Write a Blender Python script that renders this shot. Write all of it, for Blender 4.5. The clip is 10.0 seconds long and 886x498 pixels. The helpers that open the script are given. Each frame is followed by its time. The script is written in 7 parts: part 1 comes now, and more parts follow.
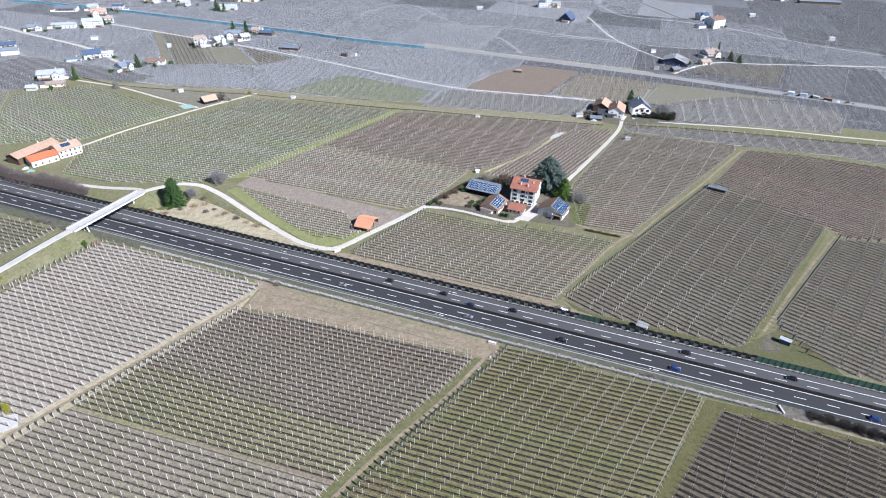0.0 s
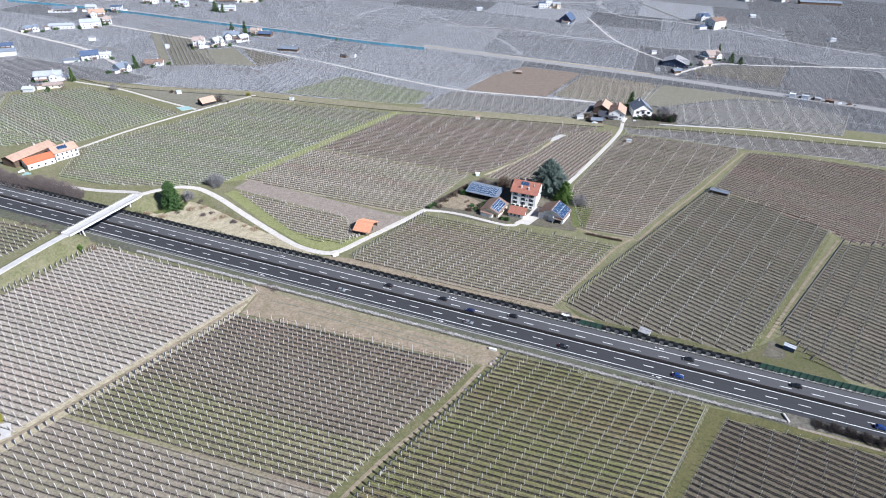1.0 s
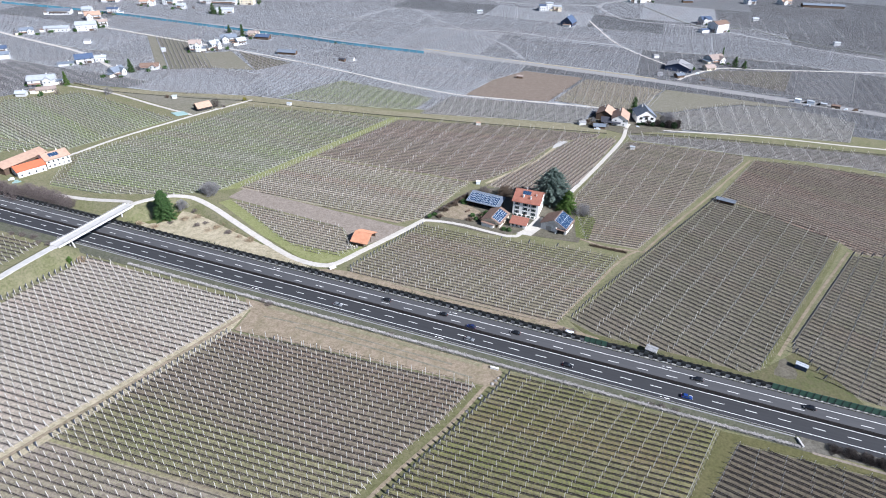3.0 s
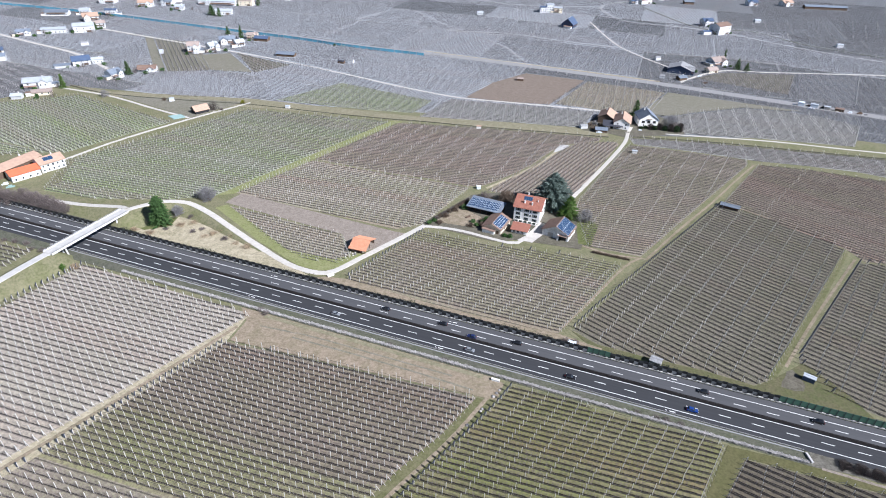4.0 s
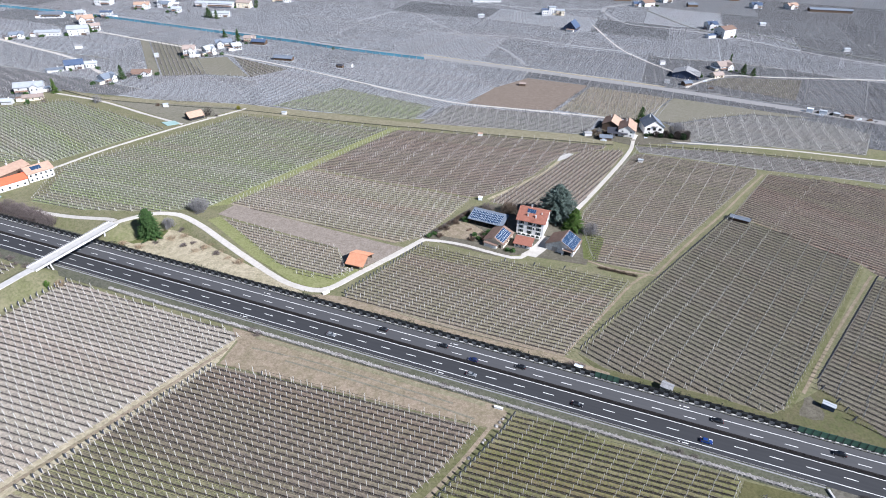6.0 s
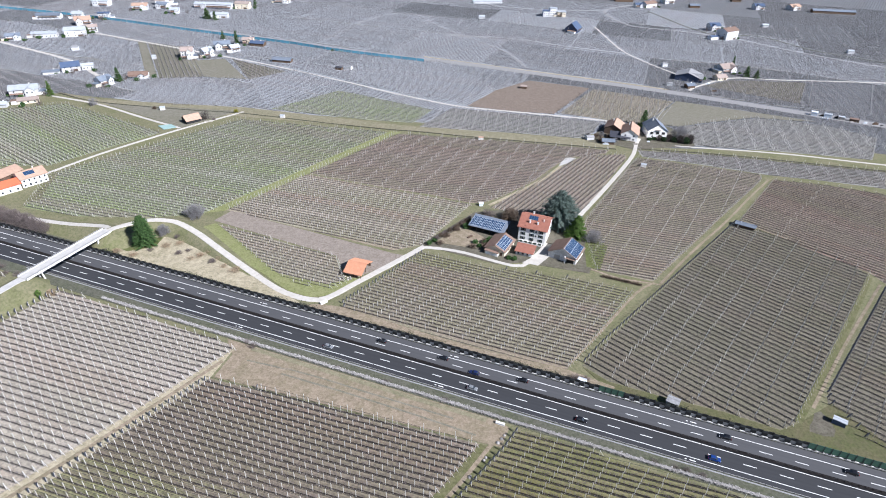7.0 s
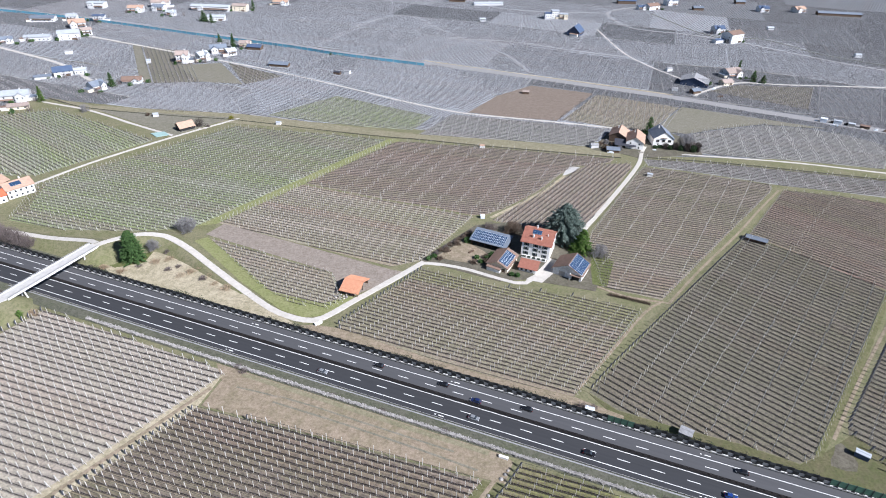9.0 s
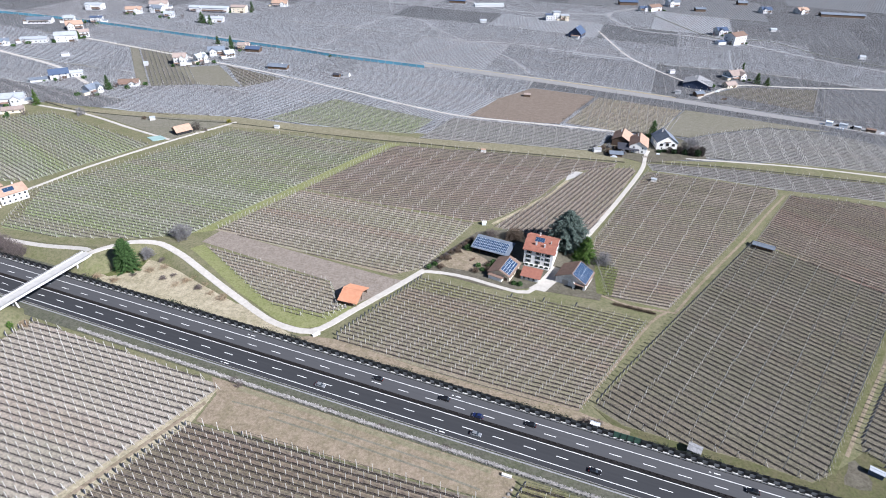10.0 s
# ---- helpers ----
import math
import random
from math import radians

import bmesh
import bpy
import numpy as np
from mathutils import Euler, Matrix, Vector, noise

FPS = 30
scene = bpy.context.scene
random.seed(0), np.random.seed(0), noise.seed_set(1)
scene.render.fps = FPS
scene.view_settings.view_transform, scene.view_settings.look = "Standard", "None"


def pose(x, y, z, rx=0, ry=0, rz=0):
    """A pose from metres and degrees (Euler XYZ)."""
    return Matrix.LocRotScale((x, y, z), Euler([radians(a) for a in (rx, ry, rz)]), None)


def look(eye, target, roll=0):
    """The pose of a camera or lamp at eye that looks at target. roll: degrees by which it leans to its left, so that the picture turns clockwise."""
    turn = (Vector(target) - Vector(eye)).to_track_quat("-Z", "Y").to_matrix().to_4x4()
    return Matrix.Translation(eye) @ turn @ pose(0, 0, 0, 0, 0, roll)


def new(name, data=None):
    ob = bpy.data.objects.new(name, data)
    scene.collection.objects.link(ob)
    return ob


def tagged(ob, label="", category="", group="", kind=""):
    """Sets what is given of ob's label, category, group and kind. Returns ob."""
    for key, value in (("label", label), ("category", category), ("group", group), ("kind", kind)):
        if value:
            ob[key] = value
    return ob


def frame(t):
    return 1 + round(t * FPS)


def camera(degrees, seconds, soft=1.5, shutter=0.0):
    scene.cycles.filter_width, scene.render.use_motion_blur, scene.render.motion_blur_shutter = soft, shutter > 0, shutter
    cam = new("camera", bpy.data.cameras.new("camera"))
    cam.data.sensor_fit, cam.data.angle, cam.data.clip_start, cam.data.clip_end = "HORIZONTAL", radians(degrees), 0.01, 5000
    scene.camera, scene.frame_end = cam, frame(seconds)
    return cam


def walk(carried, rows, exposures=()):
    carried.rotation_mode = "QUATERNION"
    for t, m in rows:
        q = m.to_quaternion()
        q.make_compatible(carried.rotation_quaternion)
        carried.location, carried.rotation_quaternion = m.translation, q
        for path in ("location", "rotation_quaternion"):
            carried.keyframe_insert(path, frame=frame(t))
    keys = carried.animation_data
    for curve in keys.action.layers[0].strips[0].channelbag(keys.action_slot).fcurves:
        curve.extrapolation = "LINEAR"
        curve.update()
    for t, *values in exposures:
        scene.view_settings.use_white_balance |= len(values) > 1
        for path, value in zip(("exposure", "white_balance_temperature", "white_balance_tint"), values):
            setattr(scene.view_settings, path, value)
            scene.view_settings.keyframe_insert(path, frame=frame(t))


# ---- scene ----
cam = camera(73.7, 10.0, 1.0)
PATH = [
    (0.0, (-4.117, -23.432, 175.990), (-0.300, 60.551, 121.839), 1.569),
    (0.5, (-4.105, -21.511, 175.998), (-0.243, 62.472, 121.852), 1.591),
    (1.0, (-4.135, -19.345, 176.037), (-0.234, 64.649, 121.909), 1.615),
    (1.5, (-4.162, -16.953, 176.092), (-0.230, 67.057, 121.991), 1.639),
    (2.0, (-4.165, -14.349, 176.152), (-0.208, 69.680, 122.084), 1.665),
    (2.5, (-4.137, -11.544, 176.208), (-0.161, 72.507, 122.174), 1.691),
    (4.0, (-3.928, -2.025, 176.311), (0.076, 82.085, 122.371), 1.766),
    (4.5, (-3.847, 1.465, 176.328), (0.159, 85.590, 122.412), 1.790),
    (5.0, (-3.770, 5.078, 176.345), (0.234, 89.214, 122.447), 1.812),
    (5.5, (-3.699, 8.785, 176.371), (0.302, 92.929, 122.484), 1.832),
    (7.0, (-3.465, 20.166, 176.564), (0.513, 104.314, 122.683), 1.880),
    (7.5, (-3.359, 23.952, 176.676), (0.610, 108.099, 122.792), 1.891),
    (8.0, (-3.234, 27.705, 176.803), (0.724, 111.850, 122.916), 1.898),
    (8.5, (-3.103, 31.427, 176.926), (0.843, 115.573, 123.038), 1.902),
    (9.0, (-2.994, 35.142, 177.013), (0.940, 119.292, 123.132), 1.902),
    (9.5, (-2.961, 38.900, 177.017), (0.961, 123.062, 123.153), 1.898),
    (10.0, (-3.088, 42.788, 176.873), (0.821, 126.971, 123.040), 1.889),
]
walk(cam, [(t, look(eye, target, roll)) for t, eye, target, roll in PATH], exposures=[(0.0, 0.9, 5770, 14), (10.0, 0.87, 5900, 15)])

# ---- light ----
world = bpy.data.worlds.new("sky")
scene.world = world
world.use_nodes = True
SUN_AZ, SUN_EL = radians(-37), radians(40)
wn = world.node_tree
sky = wn.nodes.new("ShaderNodeTexSky")
sky.sky_type, sky.sun_disc = "NISHITA", False
sky.sun_elevation, sky.sun_rotation = SUN_EL, math.pi / 2 - SUN_AZ
sky.air_density, sky.dust_density, sky.altitude = 0.75, 0.3, 400.0
wn.links.new(sky.outputs[0], wn.nodes["Background"].inputs[0])
wn.nodes["Background"].inputs[1].default_value = 0.05
sun_dir = Vector((math.cos(SUN_AZ) * math.cos(SUN_EL), math.sin(SUN_AZ) * math.cos(SUN_EL), math.sin(SUN_EL)))
sun = new("sun", bpy.data.lights.new("sun", "SUN"))
sun.data.energy, sun.data.angle, sun.data.color = 5.0, radians(0.5), (1.0, 0.98, 0.94)
sun.matrix_world = look(sun_dir * 600, (0, 0, 0))

rng = np.random.default_rng(7)


# ---- materials ----
def material(name, build, rough=0.85, metal=0.0):
    m = bpy.data.materials.new(name)
    m.use_nodes = True
    nt = m.node_tree
    bsdf = nt.nodes["Principled BSDF"]
    bsdf.inputs["Roughness"].default_value = rough
    bsdf.inputs["Metallic"].default_value = metal
    bsdf.inputs["Specular IOR Level"].default_value = 0.25
    build(nt, bsdf)
    return m


def node(nt, kind, **values):
    n = nt.nodes.new(kind)
    for key, value in values.items():
        n.inputs[key.replace("_", " ")].default_value = value
    return n


def calc(nt, op, a, b=None):
    n = nt.nodes.new("ShaderNodeMath")
    n.operation = op
    for i, v in enumerate((a, b)):
        if v is None:
            continue
        if hasattr(v, "is_linked"):
            nt.links.new(v, n.inputs[i])
        else:
            n.inputs[i].default_value = v
    return n.outputs[0]


def mixed(nt, fac, a, b):
    n = nt.nodes.new("ShaderNodeMix")
    n.data_type = "RGBA"
    for sock, v in ((n.inputs[0], fac), (n.inputs[6], a), (n.inputs[7], b)):
        if hasattr(v, "is_linked"):
            nt.links.new(v, sock)
        elif isinstance(v, (int, float)):
            sock.default_value = v
        else:
            sock.default_value = (*v, 1)
    return n.outputs[2]


def noisy(nt, scale, detail=4.0, low=0.35, high=0.65, coord="Object", rough=0.6):
    """A noise between 0 and 1 with its middle stretched from low to high."""
    tc = nt.nodes.new("ShaderNodeTexCoord")
    n = node(nt, "ShaderNodeTexNoise", Scale=scale, Detail=detail, Roughness=rough)
    nt.links.new(tc.outputs[coord], n.inputs["Vector"])
    r = node(nt, "ShaderNodeMapRange", From_Min=low, From_Max=high)
    nt.links.new(n.outputs[0], r.inputs[0])
    return r.outputs[0]


def bumped(nt, bsdf, height, strength=0.5, distance=0.05):
    b = node(nt, "ShaderNodeBump", Strength=strength, Distance=distance)
    nt.links.new(height, b.inputs["Height"])
    nt.links.new(b.outputs[0], bsdf.inputs["Normal"])


def plain(name, a, b, scale=1.0, fine=12.0, rough=0.8, metal=0.0, bump=0.3, vary=0.0):
    """Two tones mixed at a coarse and a fine scale, with relief; vary: spread of tone from object to object."""
    def build(nt, bsdf):
        coarse, grain = noisy(nt, scale), noisy(nt, fine, 6.0, 0.3, 0.7)
        f = calc(nt, "ADD", calc(nt, "MULTIPLY", coarse, 0.65), calc(nt, "MULTIPLY", grain, 0.35))
        col = mixed(nt, f, a, b)
        if vary:
            info = nt.nodes.new("ShaderNodeObjectInfo")
            k = calc(nt, "ADD", calc(nt, "MULTIPLY", info.outputs["Random"], vary), 1 - vary / 2)
            hsv = nt.nodes.new("ShaderNodeHueSaturation")
            nt.links.new(k, hsv.inputs["Value"])
            nt.links.new(col, hsv.inputs["Color"])
            col = hsv.outputs[0]
        nt.links.new(col, bsdf.inputs["Base Color"])
        if bump:
            bumped(nt, bsdf, grain, bump, 0.03)
    return material(name, build, rough, metal)


def islands(name, a, b, rough=0.8, spread=1.0):
    """Two tones mixed piece by piece within one mesh."""
    def build(nt, bsdf):
        g = nt.nodes.new("ShaderNodeNewGeometry")
        f = calc(nt, "ADD", calc(nt, "MULTIPLY", g.outputs["Random Per Island"], 0.7 * spread), calc(nt, "MULTIPLY", noisy(nt, 0.05), 0.3))
        nt.links.new(mixed(nt, f, a, b), bsdf.inputs["Base Color"])
    return material(name, build, rough)


def orchard_soil(name, spacing, grass, dry, soil, strip=0.32, green=0.5, bands=0.5, zone=None):
    """Mown grass lanes between bare strips along the rows; local x runs along the rows, y across them. bands: how far groups of lanes differ, some red-brown, some pale, some green."""
    def build(nt, bsdf):
        tc = nt.nodes.new("ShaderNodeTexCoord")
        sep = nt.nodes.new("ShaderNodeSeparateXYZ")
        nt.links.new(tc.outputs["Object"], sep.inputs[0])
        wob = calc(nt, "MULTIPLY", calc(nt, "SUBTRACT", noisy(nt, 0.9, 3.0, 0.2, 0.8), 0.5), 0.22)
        y = calc(nt, "ADD", calc(nt, "DIVIDE", sep.outputs["Y"], spacing), wob)
        tri = calc(nt, "ABSOLUTE", calc(nt, "SUBTRACT", calc(nt, "FRACT", calc(nt, "ADD", y, 0.5)), 0.5))
        under = node(nt, "ShaderNodeMapRange", From_Min=strip * 0.5 + 0.05, From_Max=strip * 0.5 - 0.05)
        nt.links.new(tri, under.inputs[0])
        patch = noisy(nt, 0.045, 6.0, 0.5 - (green - 0.5) * 0.2 - 0.08, 0.5 - (green - 0.5) * 0.2 + 0.08)
        sweep = noisy(nt, 0.014, 3.0, 0.35, 0.65)
        patch = calc(nt, "ADD", calc(nt, "MULTIPLY", patch, 0.55), calc(nt, "MULTIPLY", sweep, 0.45))
        blades = noisy(nt, 2.6, 6.0, 0.3, 0.7)
        lane = mixed(nt, calc(nt, "ADD", calc(nt, "MULTIPLY", patch, 0.7), calc(nt, "MULTIPLY", blades, 0.3)), dry, grass)
        lane = mixed(nt, calc(nt, "MULTIPLY", blades, 0.45), lane, tuple(0.5 * c for c in dry))
        for k, (tone, low, high, share) in enumerate((((dry[0] * 0.82, dry[1] * 0.7, dry[2] * 0.65), 0.5, 0.6, 0.75), (tuple(1.2 * c for c in dry), 0.53, 0.64, 0.6), (tuple(1.08 * c for c in grass), 0.52, 0.62, 0.7))):
            mp = node(nt, "ShaderNodeMapping", Scale=(0.0035, 0.055 + 0.02 * k, 1.0), Location=(31.0 * k, 17.0 * k + 3.0 * spacing, 5.0 * k))
            nt.links.new(tc.outputs["Object"], mp.inputs[0])
            lanes = node(nt, "ShaderNodeTexNoise", Scale=1.0, Detail=3.0, Roughness=0.55)
            nt.links.new(mp.outputs[0], lanes.inputs["Vector"])
            pick = node(nt, "ShaderNodeMapRange", From_Min=low, From_Max=high)
            nt.links.new(lanes.outputs[0], pick.inputs[0])
            lane = mixed(nt, calc(nt, "MULTIPLY", pick.outputs[0], share * bands), lane, tone)
        if zone:
            # a stretch of lanes with another sward: from, to, grass, dry
            mp = node(nt, "ShaderNodeMapping", Scale=(0.012, 0.2, 1.0))
            nt.links.new(tc.outputs["Object"], mp.inputs[0])
            drift = node(nt, "ShaderNodeTexNoise", Scale=1.0, Detail=4.0, Roughness=0.6)
            nt.links.new(mp.outputs[0], drift.inputs["Vector"])
            at = calc(nt, "ADD", sep.outputs["Y"], calc(nt, "MULTIPLY", calc(nt, "SUBTRACT", drift.outputs[0], 0.5), 34.0))
            lo = node(nt, "ShaderNodeMapRange", From_Min=zone[0] - 2.5, From_Max=zone[0] + 2.5)
            hi = node(nt, "ShaderNodeMapRange", From_Min=zone[1] + 2.5, From_Max=zone[1] - 2.5)
            nt.links.new(at, lo.inputs[0])
            nt.links.new(at, hi.inputs[0])
            sward = mixed(nt, calc(nt, "ADD", calc(nt, "MULTIPLY", patch, 0.6), calc(nt, "MULTIPLY", blades, 0.4)), zone[3], zone[2])
            lane = mixed(nt, calc(nt, "MULTIPLY", calc(nt, "MULTIPLY", lo.outputs[0], hi.outputs[0]), 0.9), lane, sward)
        clods = noisy(nt, 0.7, 5.0, 0.44, 0.6, rough=0.7)
        lane = mixed(nt, calc(nt, "MULTIPLY", clods, 0.65), lane, tuple(0.36 * c for c in dry))
        tufts = noisy(nt, 1.1, 4.0, 0.52, 0.62, rough=0.7)
        lane = mixed(nt, calc(nt, "MULTIPLY", tufts, 0.55), lane, tuple(1.45 * c for c in grass))
        # bare soil strip under the trees, darkened further to stand for row shade
        col = mixed(nt, calc(nt, "MULTIPLY", under.outputs[0], 0.85), lane, mixed(nt, blades, soil, tuple(0.6 * c for c in soil)))
        nt.links.new(col, bsdf.inputs["Base Color"])
        bumped(nt, bsdf, blades, 0.8, 0.12)
    return material(name, build, 0.95)


def meadow(name, a, b, c, s=0.02):
    def build(nt, bsdf):
        big, mid, fine = noisy(nt, s, 5.0), noisy(nt, s * 14, 5.0, 0.3, 0.7), noisy(nt, 3.0, 5.0, 0.3, 0.7)
        col = mixed(nt, big, a, b)
        speck = noisy(nt, 0.9, 6.0, 0.42, 0.62)
        col = mixed(nt, calc(nt, "MULTIPLY", mid, 0.75), col, c)
        col = mixed(nt, calc(nt, "MULTIPLY", speck, 0.6), col, tuple(0.5 * q for q in a))
        clump = noisy(nt, 0.28, 6.0, 0.45, 0.62, rough=0.7)
        col = mixed(nt, calc(nt, "MULTIPLY", clump, 0.4), col, tuple(1.25 * q for q in c))
        col = mixed(nt, calc(nt, "MULTIPLY", fine, 0.4), col, tuple(0.5 * q for q in b))
        nt.links.new(col, bsdf.inputs["Base Color"])
        bumped(nt, bsdf, fine, 0.7, 0.1)
    return material(name, build, 0.95)


def asphalt_mat(name, a, b):
    def build(nt, bsdf):
        tc = nt.nodes.new("ShaderNodeTexCoord")
        mp = node(nt, "ShaderNodeMapping", Scale=(0.03, 0.9, 1.0))
        nt.links.new(tc.outputs["Object"], mp.inputs[0])
        streak = node(nt, "ShaderNodeTexNoise", Scale=1.0, Detail=4.0)
        nt.links.new(mp.outputs[0], streak.inputs["Vector"])
        grain = noisy(nt, 14.0, 4.0, 0.25, 0.75)
        f = calc(nt, "ADD", calc(nt, "MULTIPLY", streak.outputs[0], 0.8), calc(nt, "MULTIPLY", grain, 0.2))
        nt.links.new(mixed(nt, f, a, b), bsdf.inputs["Base Color"])
        bumped(nt, bsdf, grain, 0.3, 0.01)
    return material(name, build, 0.8)


